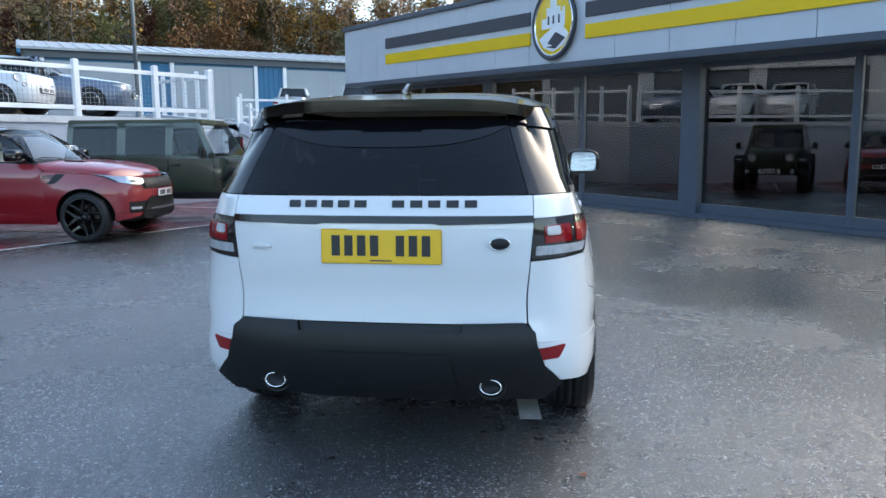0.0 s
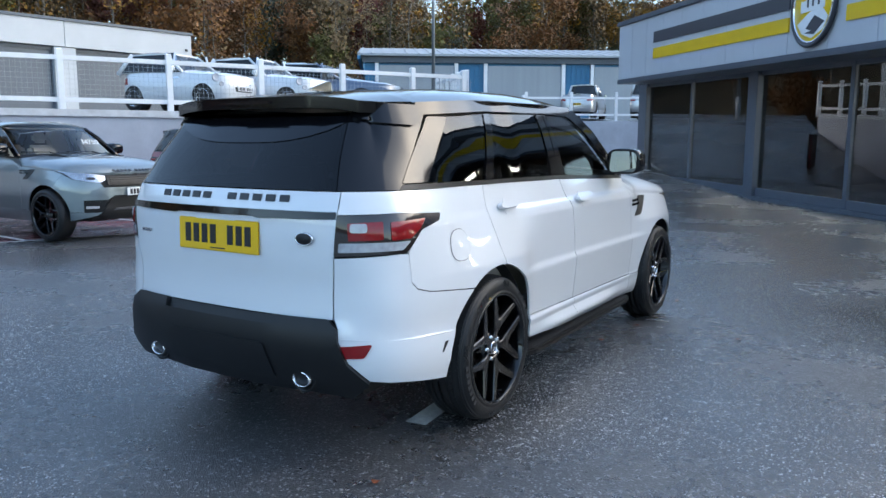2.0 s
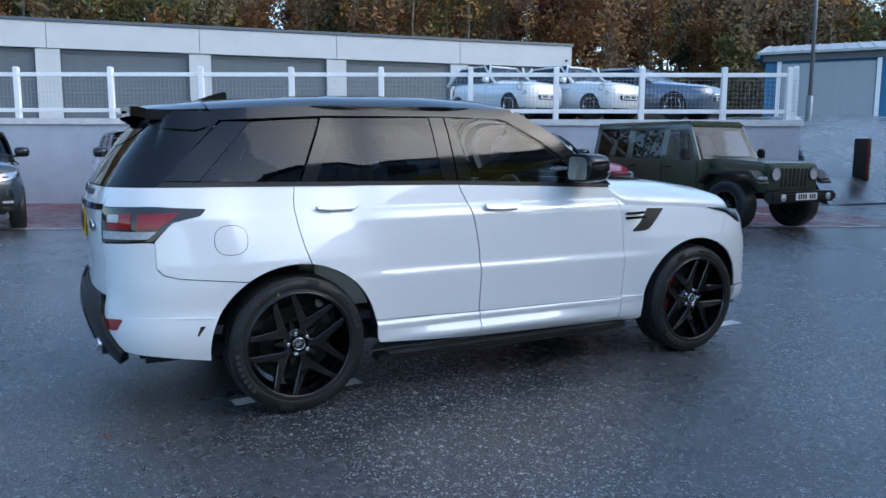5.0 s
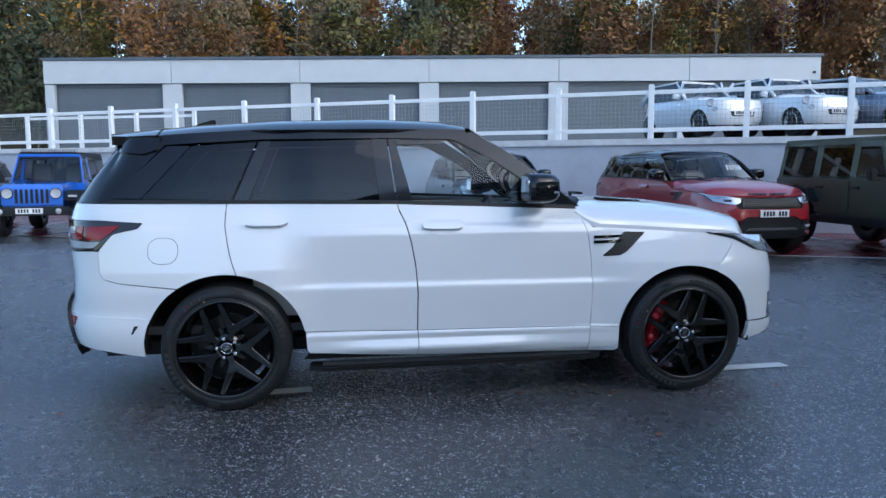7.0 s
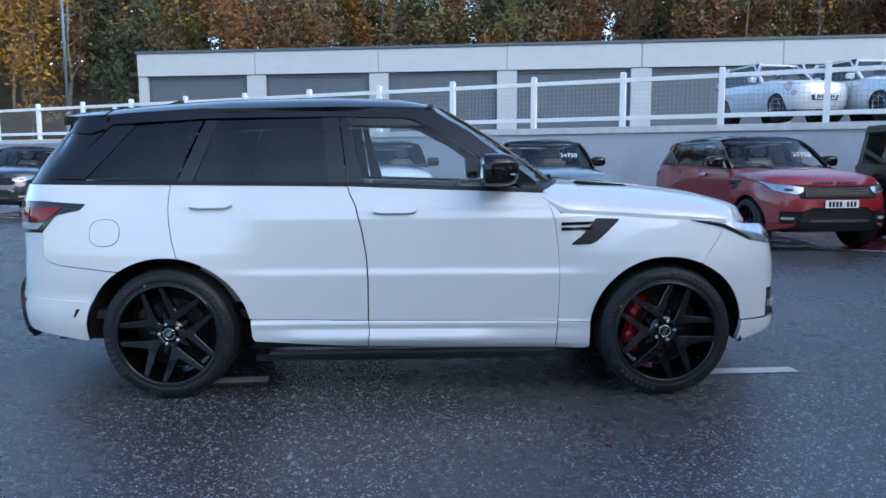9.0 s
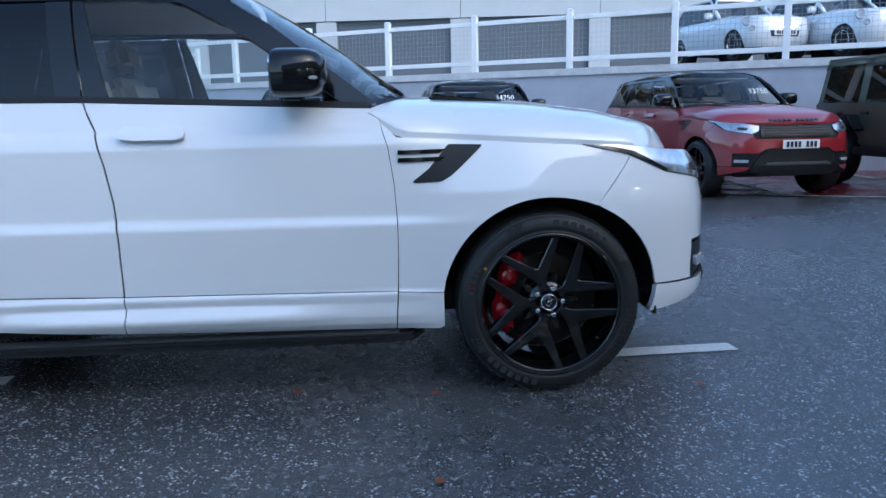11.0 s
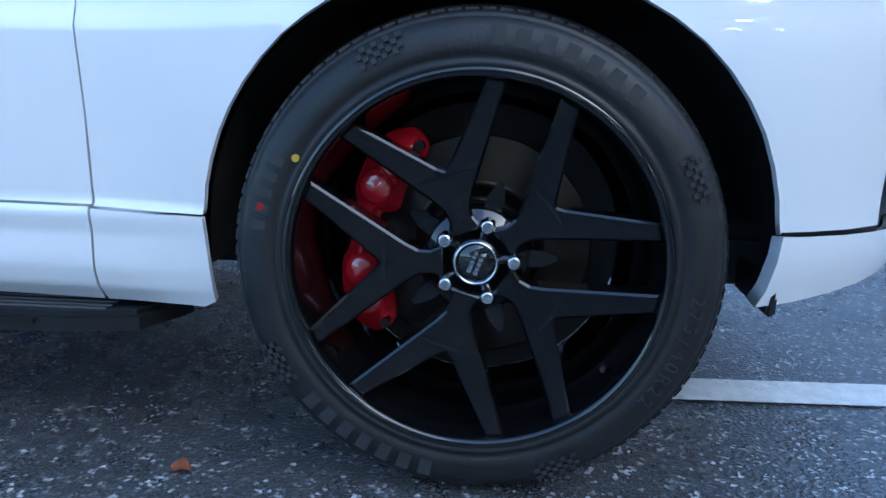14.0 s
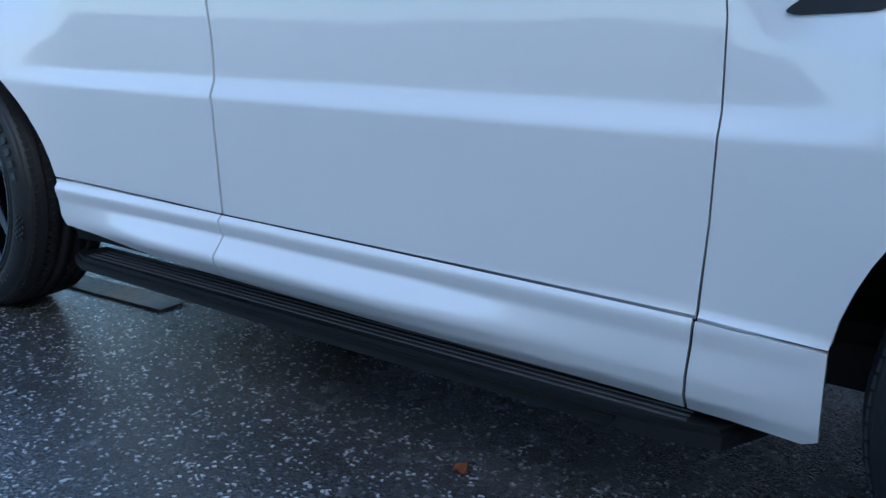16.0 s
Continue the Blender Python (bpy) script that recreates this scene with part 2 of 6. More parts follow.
def box(bm, x0, x1, y0, y1, z0, z1, bevel=0.0):
    r = bmesh.ops.create_cube(bm, size=1.0, matrix=Matrix.Translation(((x0 + x1) / 2, (y0 + y1) / 2, (z0 + z1) / 2)) @ Matrix.Diagonal((abs(x1 - x0), abs(y1 - y0), abs(z1 - z0), 1)))
    if bevel:
        es = list({e for v in r["verts"] for e in v.link_edges})
        bmesh.ops.bevel(bm, geom=es, offset=bevel, segments=2, affect="EDGES", clamp_overlap=True)
    return bm


def boxed(*a, bevel=0.0):
    return box(bmesh.new(), *a, bevel=bevel)


def prism(pts, depth, m=None, bevel=0.0, cuts=2):
    """A flat outline in x, y, extruded along z by depth."""
    bm = bmesh.new()
    f = bm.faces.new([bm.verts.new((p[0], p[1], 0)) for p in pts])
    f.normal_update()
    if f.normal.z < 0:
        f.normal_flip()
    ex = bmesh.ops.extrude_face_region(bm, geom=[f])
    for v in ex["geom"]:
        if isinstance(v, bmesh.types.BMVert):
            v.co.z += depth
    bmesh.ops.recalc_face_normals(bm, faces=bm.faces)
    if bevel:
        bmesh.ops.bevel(bm, geom=[e for e in bm.edges if abs(e.verts[0].co.z - depth) < 1e-6 and abs(e.verts[1].co.z - depth) < 1e-6], offset=bevel, segments=cuts, affect="EDGES", clamp_overlap=True)
    if m is not None:
        bm.transform(m)
    return bm


def cyl(bm, r0, r1, a, b, seg=24, caps=True):
    """A cone or cylinder from point a to point b."""
    a, b = Vector(a), Vector(b)
    q = (b - a).to_track_quat("Z", "Y").to_matrix().to_4x4()
    r = bmesh.ops.create_cone(bm, cap_ends=caps, segments=seg, radius1=r0, radius2=r1, depth=(b - a).length, matrix=Matrix.Translation((a + b) / 2) @ q)
    for v in r["verts"]:
        for f in v.link_faces:
            f.smooth = len(f.verts) == 4
    return bm


def lathe(profile, seg=64, axis="x", sharp=()):
    """Turns a profile of (radius, along) round an axis."""
    bm = bmesh.new()
    rings = []
    for r, h in profile:
        ring = []
        for k in range(seg):
            a = 2 * math.pi * k / seg
            c, s = r * math.cos(a), r * math.sin(a)
            ring.append(bm.verts.new({"x": (h, c, s), "y": (c, h, s), "z": (c, s, h)}[axis]))
        rings.append(ring)
    for i in range(len(rings) - 1):
        for k in range(seg):
            f = bm.faces.new((rings[i][k], rings[i][(k + 1) % seg], rings[i + 1][(k + 1) % seg], rings[i + 1][k]))
            f.smooth = i not in sharp
    bmesh.ops.recalc_face_normals(bm, faces=bm.faces)
    return bm


def tube(points, r, seg=8):
    bm = bmesh.new()
    for a, b in zip(points[:-1], points[1:]):
        cyl(bm, r, r, a, b, seg)
    return bm


def arc(cx, cz, r, a0, a1, n=14):
    return [(cx + r * math.cos(radians(a0 + (a1 - a0) * k / n)), cz + r * math.sin(radians(a0 + (a1 - a0) * k / n))) for k in range(n + 1)]


def rounded(pts, r=0.02, n=3):
    """A polygon with its corners rounded."""
    out = []
    for i, p in enumerate(pts):
        a, b, c = Vector(pts[i - 1]), Vector(p), Vector(pts[(i + 1) % len(pts)])
        d0, d1 = (a - b), (c - b)
        k0, k1 = min(r, d0.length * 0.45), min(r, d1.length * 0.45)
        s, e = b + d0.normalized() * k0, b + d1.normalized() * k1
        for j in range(n + 1):
            t = j / n
            out.append(tuple((1 - t) ** 2 * s + 2 * t * (1 - t) * b + t * t * e))
    return out


def spline(ctrl, n=16):
    """Catmull-Rom points through ctrl."""
    c = [np.array(p, float) for p in ctrl]
    c = [2 * c[0] - c[1]] + c + [2 * c[-1] - c[-2]]
    out = []
    for i in range(1, len(c) - 2):
        for k in range(n):
            t = k / n
            out.append(0.5 * ((2 * c[i]) + (c[i + 1] - c[i - 1]) * t + (2 * c[i - 1] - 5 * c[i] + 4 * c[i + 1] - c[i + 2]) * t * t + (3 * c[i] - c[i - 1] - 3 * c[i + 1] + c[i + 2]) * t ** 3))
    out.append(c[-2])
    return np.array(out)


def sheet(pts, mapper, off=0.0, thick=0.012, du=0.08, dv=0.06, mirror=False, dome=0.0):
    """A panel: the outline pts in (u, v), cut into a fine net, laid on the surface mapper(u, v, off) and given thickness."""
    bm = bmesh.new()
    area = sum(a[0] * b[1] - b[0] * a[1] for a, b in zip(pts, list(pts[1:]) + [pts[0]]))
    if area < 0:
        pts = list(pts)[::-1]
    bm.faces.new([bm.verts.new((p[0], p[1], 0)) for p in pts])
    us, vs = [p[0] for p in pts], [p[1] for p in pts]
    for axis, lo, hi, step in ((0, min(us), max(us), du), (1, min(vs), max(vs), dv)):
        n = int((hi - lo) / step)
        for k in range(1, n + 1):
            c = lo + (hi - lo) * k / (n + 1)
            no = (1, 0, 0) if axis == 0 else (0, 1, 0)
            co = (c, 0, 0) if axis == 0 else (0, c, 0)
            bmesh.ops.bisect_plane(bm, geom=bm.verts[:] + bm.edges[:] + bm.faces[:], plane_co=co, plane_no=no, dist=1e-5)
    if thick:
        edge = [e for e in bm.edges if e.is_boundary]
        ex = bmesh.ops.extrude_edge_only(bm, edges=edge)
        for g in ex["geom"]:
            if isinstance(g, bmesh.types.BMVert):
                g.co.z = -thick
        for e in edge:
            e.smooth = False
    for f in bm.faces:
        f.smooth = True
    co = np.array([v.co for v in bm.verts])
    xyz = mapper(co[:, 0], co[:, 1], off + co[:, 2])
    if mirror:
        xyz = xyz * np.array([-1, 1, 1])
    for v, p in zip(bm.verts, xyz):
        v.co = p
    if mirror:
        bmesh.ops.reverse_faces(bm, faces=bm.faces)
    return bm


class Skin:
    """A body side wrapped round a plan outline: u runs along the plan from the rear centre by the right flank to the nose (u = y on the flank), v is height."""

    def __init__(self, plan, insets):
        p = spline(plan, 24)
        s = np.r_[0, np.cumsum(np.hypot(*np.diff(p, axis=0).T))]
        k = int(np.argmin(abs(p[:, 1]) + (p[:, 0] < 0.3) * 9))
        self.x, self.y, self.u = p[:, 0], p[:, 1], s - s[k] + p[k, 1]
        t = np.gradient(p, axis=0)
        t /= np.linalg.norm(t, axis=1)[:, None]
        self.nx, self.ny = t[:, 1], -t[:, 0]
        self.lo, self.hi = self.u[0], self.u[-1]
        self.keys, self.prof = [k for k, _ in insets], [np.array(q, float) for _, q in insets]

    def inset(self, u, z):
        vals = np.array([np.interp(z, q[:, 0], q[:, 1]) for q in self.prof])
        i = np.clip(np.searchsorted(self.keys, u) - 1, 0, len(self.keys) - 2)
        a, b = np.take(self.keys, i), np.take(self.keys, i + 1)
        w = np.clip((u - a) / (b - a), 0, 1)
        w = w * w * (3 - 2 * w)
        j = np.arange(len(u))
        return vals[i, j] * (1 - w) + vals[i + 1, j] * w

    def raw(self, u, z, off):
        flip = np.where((u < self.lo) | (u > self.hi), -1.0, 1.0)
        u = np.where(u < self.lo, 2 * self.lo - u, np.where(u > self.hi, 2 * self.hi - u, u))
        x, y, nx, ny = (np.interp(u, self.u, a) for a in (self.x, self.y, self.nx, self.ny))
        d = self.inset(u, z)
        return np.stack([flip * (x - nx * d), y - ny * d, z], 1)

    def __call__(self, u, z, off):
        u, z = np.asarray(u, float), np.asarray(z, float)
        e = 0.004
        p = self.raw(u, z, 0)
        a = self.raw(u + e, z, 0) - self.raw(u - e, z, 0)
        b = self.raw(u, z + e, 0) - self.raw(u, z - e, 0)
        n = np.cross(a, b)
        n /= np.linalg.norm(n, axis=1)[:, None] + 1e-9
        return p + n * np.asarray(off)[..., None]

    def rear(self, x):
        """u on the tail for a sideways place x."""
        k = self.y < self.y[0] + 0.45
        uu, xx = self.u[k], self.x[k]
        return float(np.interp(abs(x), xx, uu)) if x >= 0 else float(2 * self.lo - np.interp(abs(x), xx, uu))

    def front(self, x):
        k = self.y > self.y[-1] - 0.5
        uu, xx = self.u[k][::-1], self.x[k][::-1]
        v = float(np.interp(abs(x), xx, uu))
        return v if x >= 0 else 2 * self.hi - v


def bars(bm, count, x0, x1, z0, z1, gap=0.25, gaps=()):
    """A row of plain upright bars in the plane y = 0, in place of writing."""
    w = (x1 - x0) / count
    for k in range(count):
        if k in gaps:
            continue
        box(bm, x0 + w * (k + gap / 2), x0 + w * (k + 1 - gap / 2), -0.002, 0.002, z0, z1)
    return bm

# ---- cars ----
def arm_shape(R):
    """Outline of one wide forked wheel arm pointing along +y."""
    k = R / 0.292
    half = [(0.028, 0.050), (0.019, 0.072), (0.021 * k, 0.090 * k), (0.032 * k, 0.110 * k), (0.053 * k, 0.140 * k), (0.1285 * k, 0.2465 * k), (0.131 * k, 0.250 * k), (0.118 * k, 0.2565 * k), (0.106 * k, 0.2625 * k), (0.101 * k, 0.259 * k), (0.010 * k, 0.160 * k)]
    return [(-x, y) for x, y in half] + [(0, 0.153 * k)] + half[::-1]


def ring_patch(bm, r0, r1, a0, a1, x, lift, n=4):
    """A thin raised patch on a tyre wall, between two radii and two angles in degrees."""
    lo, hi = [], []
    for i in range(n + 1):
        a = radians(a0 + (a1 - a0) * i / n)
        for row, xx in ((lo, x), (hi, x + lift)):
            row.append([bm.verts.new((xx, r * math.cos(a), r * math.sin(a))) for r in (r0, r1)])
    for i in range(n):
        bm.faces.new((hi[i][0], hi[i][1], hi[i + 1][1], hi[i + 1][0]))
        bm.faces.new((lo[i][1], lo[i + 1][1], hi[i + 1][1], hi[i][1]))
        bm.faces.new((lo[i + 1][0], lo[i][0], hi[i][0], hi[i + 1][0]))
    for i, s in ((0, 1), (n, -1)):
        q = (lo[i][0], lo[i][1], hi[i][1], hi[i][0])
        bm.faces.new(q if s > 0 else q[::-1])


def wheel(parent, x, y, R=0.389, rim=0.292, width=0.27, side=1, caliper=None, rim_mat=None, simple=False, turn=0.0, style="forked"):
    """One wheel, its axle along x, its face towards side."""
    rim_mat = rim_mat or M_WHEEL
    w = thing("wheel", "", "")
    w.parent = parent
    w.matrix_local = pose(x, y, R, turn, 0, 0 if side > 0 else 180)
    seg = 40 if simple else 128
    h = width / 2
    prof = [(rim - 0.004, -h + 0.02), (rim + 0.03, -h), (R - 0.03, -h), (R - 0.006, -h + 0.03), (R, -h + 0.06)]
    if not simple:
        for k in range(4):
            c = -h + 0.075 + k * (width - 0.15) / 3
            prof += [(R, c - 0.006), (R - 0.009, c - 0.004), (R - 0.009, c + 0.004), (R, c + 0.006)]
    prof += [(R, h - 0.065), (R - 0.005, h - 0.045), (R - 0.013, h - 0.026)]
    if not simple:
        prof += [(R - 0.0165, h - 0.021), (R - 0.0185, h - 0.0215), (R - 0.021, h - 0.017)]
    prof += [(R - 0.032, h - 0.008), (R - 0.046, h - 0.002), (R - 0.060, h + 0.000), (rim + 0.024, h - 0.001), (rim + 0.019, h - 0.006), (rim + 0.016, h - 0.001), (rim + 0.010, h + 0.001), (rim + 0.004, h - 0.004), (rim - 0.002, h - 0.012)]
    tyre = part("tyre", lathe(prof, seg), M_RUBBER, w)
    if not simple:
        bm = bmesh.new()
        for k in range(96):
            a = 2 * math.pi * k / 96
            for sgn, dx in ((1, h - 0.062), (-1, -h + 0.085)):
                box(bm, dx - 0.030, dx + 0.030, -0.0095, 0.0095, -0.010, 0.0015)
                vs = bm.verts[-8:]
                for v in vs:
                    if v.co.x * sgn > dx * sgn:
                        v.co.z -= 0.008
                bmesh.ops.rotate(bm, verts=vs, cent=(dx, 0, 0), matrix=Matrix.Rotation(0.22 * sgn, 3, "Z"))
                bmesh.ops.translate(bm, verts=vs, vec=(0, 0, R))
                bmesh.ops.rotate(bm, verts=vs, cent=(0, 0, 0), matrix=Matrix.Rotation(a, 3, "X"))
        part("tread_block", bm, M_RUBBER, tyre)["kind"] = "stuff"
        # moulded relief of the tyre wall: chequered fields, plain bars, thin rings
        bm = bmesh.new()
        for base in (31, 121, 215, 300):
            for i in range(8):
                for j in range(4):
                    if (i + j) % 2 == 0:
                        ring_patch(bm, 0.336 + j * 0.0075, 0.343 + j * 0.0075, base - i * 1.5, base - i * 1.5 - 1.35, h - 0.0005 - (0.0035 if j > 1 else 0.0) - (0.003 if j > 2 else 0.0), 0.0035, 1)
        part("chequer_relief", bm, M_SIDEWALL, tyre)["kind"] = "stuff"
        for a0, count, step, wd, r0, r1 in ((88, 7, 6.0, 3.4, 0.330, 0.356), (172, 5, 4.4, 2.4, 0.328, 0.350), (-100, 7, 6.0, 3.4, 0.330, 0.356)):
            for k in range(count):
                bm = bmesh.new()
                ring_patch(bm, r0, r1, a0 - k * step, a0 - k * step - wd, h - 0.0025, 0.0032, 3)
                part("moulded_bar", bm, M_SIDEWALL, tyre)
        for a, mt in ((150, M_DOT_YELLOW), (166, M_LAMP_RED)):
            bm = bmesh.new()
            cyl(bm, 0.006, 0.006, (h - 0.004, 0.316 * math.cos(radians(a)) if mt is M_DOT_YELLOW else 0.340 * math.cos(radians(a)), 0.316 * math.sin(radians(a)) if mt is M_DOT_YELLOW else 0.340 * math.sin(radians(a))), (h + 0.0012, 0.316 * math.cos(radians(a)) if mt is M_DOT_YELLOW else 0.340 * math.cos(radians(a)), 0.316 * math.sin(radians(a)) if mt is M_DOT_YELLOW else 0.340 * math.sin(radians(a))), 12)
            part("paint_dot", bm, mt, tyre)
    part("rim", lathe([(rim + 0.010, h - 0.006), (rim + 0.005, h + 0.001), (rim - 0.003, h + 0.001), (rim - 0.007, h - 0.004), (rim - 0.010, h - 0.016), (rim - 0.022, h - 0.06), (rim - 0.030, h - 0.10), (rim - 0.045, -h + 0.05), (rim - 0.01, -h + 0.02)], seg), rim_mat, w, "gloss black rim barrel" if not simple else "")
    n = 5
    face = Matrix.Translation((h - 0.084, 0, 0)) @ Matrix(((0, 0, 1, 0), (1, 0, 0, 0), (0, 1, 0, 0), (0, 0, 0, 1)))
    for k in range(n):
        a = radians(110) + 2 * math.pi * k / n
        if style == "forked":
            s = prism(arm_shape(rim), 0.046, bevel=0.007, cuts=1)
        else:
            s = prism([(-0.028, 0.04), (-0.022, rim - 0.01), (0.022, rim - 0.01), (0.028, 0.04)], 0.03, bevel=0.005)
        for v in s.verts:
            r = math.hypot(v.co.x, v.co.y)
            v.co.z += 0.030 * min(1, r / rim) ** 1.6
        s.transform(face @ Matrix.Rotation(a - math.pi / 2, 4, "Z"))
        spoke = part("spoke", s, rim_mat, w, "forked black alloy spoke" if style == "forked" else "")
        if not simple:
            # slim raised rib between two arms, running out from the bolt well
            b = a + math.pi / n
            s = prism([(-0.016, 0.060), (-0.013, 0.105), (-0.004, 0.128), (0.004, 0.128), (0.013, 0.105), (0.016, 0.060)], 0.022, bevel=0.006)
            s.transform(face @ Matrix.Rotation(b - math.pi / 2, 4, "Z"))
            part("rib", s, rim_mat, spoke)
    hub = lathe([(0.090, h - 0.100), (0.088, h - 0.070), (0.080, h - 0.056), (0.044, h - 0.052), (0.038, h - 0.040), (0.036, h - 0.036), (0.0001, h - 0.035)], 40)
    part("hub", hub, rim_mat, w)
    if not simple:
        part("hub_cap_ring", lathe([(0.0350, h - 0.038), (0.0340, h - 0.032), (0.0320, h - 0.032), (0.0310, h - 0.036)], 40), M_CHROME, w, "thin silver ring of the hub cap")
        tilt = Matrix.Rotation(radians(70), 4, "X")
        for row in (-1, 1):
            for k in range(5):
                capm = boxed(h - 0.0355, h - 0.0335, -0.0185 + k * 0.0078, -0.0185 + k * 0.0078 + 0.0052, row * 0.0055 - 0.0035, row * 0.0055 + 0.0035)
                capm.transform(tilt)
                part("hub_mark", capm, M_CHROME, w)
        for k in range(5):
            a = radians(110 + 36) + 2 * math.pi * k / 5
            b = bmesh.new()
            yy, zz = 0.060 * math.cos(a), 0.060 * math.sin(a)
            cyl(b, 0.0145, 0.0125, (h - 0.08, yy, zz), (h - 0.036, yy, zz), 6)
            cyl(b, 0.0125, 0.008, (h - 0.036, yy, zz), (h - 0.033, yy, zz), 12)
            part("wheel_bolt", b, M_CHROME, w)
        if side > 0:
            for k, ch in enumerate("275/40R22"):
                a = radians(-6 - 3.8 * k)
                cu = bpy.data.curves.new("sidewall_character", "FONT")
                cu.body, cu.size, cu.extrude, cu.align_x, cu.align_y = ch, 0.030, 0.0008, "CENTER", "CENTER"
                tx = new("sidewall_character", cu)
                tx.data.materials.append(M_SIDEWALL)
                tx.parent = tyre
                c, s_ = math.cos(a), math.sin(a)
                tx.matrix_local = Matrix(((0, 0, 1, h + 0.0006), (s_, c, 0, 0.336 * c), (-c, s_, 0, 0.336 * s_), (0, 0, 0, 1)))
        cb = bmesh.new()
        cyl(cb, 0.005, 0.004, (h - 0.05, 0.21, -0.165), (h - 0.02, 0.205, -0.16), 8)
        part("valve", cb, M_RUBBER, w)
    part("brake_disc", lathe([(0.001, h - 0.095), (0.085, h - 0.098), (0.098, h - 0.106), (0.102, h - 0.150), (0.112, h - 0.156), (0.114, h - 0.1565), (0.187, h - 0.1565), (0.19, h - 0.157), (0.1905, h - 0.16), (0.19, h - 0.18), (0.07, h - 0.18)], 56), M_STEEL, w)
    part("backplate", lathe([(0.001, -h + 0.06), (rim - 0.05, -h + 0.06)], 32), M_UNDER, w)
    if caliper is not None:
        # fixed caliper: a bowed bridge with three piston domes at each end
        outline = [(-0.150, 0.118), (-0.176, 0.150), (-0.160, 0.196), (-0.110, 0.226), (-0.060, 0.236), (-0.040, 0.226), (0.040, 0.226), (0.060, 0.236), (0.110, 0.226), (0.160, 0.196), (0.176, 0.150), (0.150, 0.118), (0.120, 0.128), (0.070, 0.150), (0.035, 0.150), (0.030, 0.185), (-0.030, 0.185), (-0.035, 0.150), (-0.070, 0.150), (-0.120, 0.128)]
        turn_m = Matrix.Rotation(radians(caliper), 4, "X") @ Matrix.Translation((h - 0.185, 0, 0)) @ Matrix(((0, 0, 1, 0), (1, 0, 0, 0), (0, 1, 0, 0), (0, 0, 0, 1)))
        s = prism(rounded([(p * 1.02, q * 0.94) for p, q in outline], 0.014), 0.080, bevel=0.016)
        s.transform(turn_m)
        for f in s.faces:
            f.smooth = True
        cal = part("caliper", s, M_CALIPER, w, "red brake caliper")
        for px, pz in ((-0.120, 0.168), (-0.072, 0.190), (0.072, 0.190), (0.120, 0.168)):
            dome = lathe([(0.030, 0.0), (0.028, 0.006), (0.020, 0.011), (0.0005, 0.013)], 20, "z")
            dome.transform(turn_m @ Matrix.Translation((px, pz * 0.94 + 0.006, 0.078)))
            part("piston_dome", dome, M_CALIPER, cal)
        for px, pz in ((-0.152, 0.128), (0.152, 0.128)):
            b = bmesh.new()
            cyl(b, 0.010, 0.009, (px, pz, 0.07), (px, pz, 0.088), 6)
            b.transform(turn_m)
            part("caliper_bolt", b, M_STEEL, cal)
    return w


SUV_PLAN = [(0, -1.035), (0.26, -1.03), (0.47, -1.012), (0.65, -0.982), (0.775, -0.935), (0.87, -0.865), (0.934, -0.775), (0.975, -0.65), (0.998, -0.48), (1.014, -0.25), (1.020, 0.0), (1.010, 0.27), (0.990, 0.5), (0.980, 1.1), (0.980, 1.8),
            (0.985, 2.4), (1.002, 2.66), (1.012, 2.9), (0.994, 3.2), (0.945, 3.40), (0.866, 3.555), (0.744, 3.665), (0.524, 3.755), (0.262, 3.795), (0, 3.805)]
_up = [(1.25, 0.109), (1.4, 0.137), (1.55, 0.177), (1.70, 0.240), (1.8, 0.30)]
_flare = [(0.2, 0.085), (0.30, 0.062), (0.40, 0.040), (0.50, 0.024), (0.62, 0.010), (0.74, 0.003), (0.86, 0.014), (1.0, 0.056), (1.10, 0.090), (1.13, 0.104)] + [(z, d + 0.027) for z, d in _up]
_sill_end = [(0.2, 0.13), (0.27, 0.090), (0.285, 0.078), (0.31, 0.055), (0.345, 0.042), (0.365, 0.040), (0.405, 0.038), (0.435, 0.030), (0.446, 0.031), (0.454, 0.043)]
_sill_mid = [(0.2, 0.13), (0.27, 0.080), (0.31, 0.038), (0.345, 0.012), (0.362, 0.011), (0.405, 0.042), (0.435, 0.030), (0.446, 0.031), (0.454, 0.043)]
_upper = [(0.464, 0.043), (0.475, 0.041), (0.60, 0.030), (0.728, 0.018), (0.736, 0.018), (0.766, 0.032), (0.776, 0.033), (0.95, 0.034), (1.06, 0.036), (1.10, 0.050), (1.118, 0.062), (1.126, 0.076)] + _up
_door, _door_mid = _sill_end + _upper, _sill_mid + _upper
_tail = [(0.2, 0.14), (0.32, 0.09), (0.42, 0.035), (0.52, 0.005), (0.62, -0.005), (0.66, 0.012), (0.70, 0.030), (0.85, 0.034), (0.94, 0.020), (1.10, 0.014), (1.16, 0.020), (1.25, 0.050), (1.40, 0.150), (1.55, 0.270), (1.70, 0.40), (1.8, 0.48)]
_cornr = [(0.2, 0.10), (0.36, 0.035), (0.45, 0.004), (0.58, 0.0), (0.60, 0.014), (0.74, 0.012), (0.9, 0.026), (1.10, 0.040), (1.25, 0.090), (1.4, 0.190), (1.55, 0.30), (1.70, 0.40), (1.8, 0.47)]
_bumpr = [(0.2, 0.08), (0.36, 0.030), (0.45, 0.006), (0.57, 0.002), (0.60, 0.018), (0.74, 0.008), (0.86, 0.016), (1.0, 0.038), (1.10, 0.054), (1.13, 0.068)] + [(1.25, 0.118), (1.4, 0.168), (1.55, 0.228), (1.70, 0.310), (1.8, 0.375)]
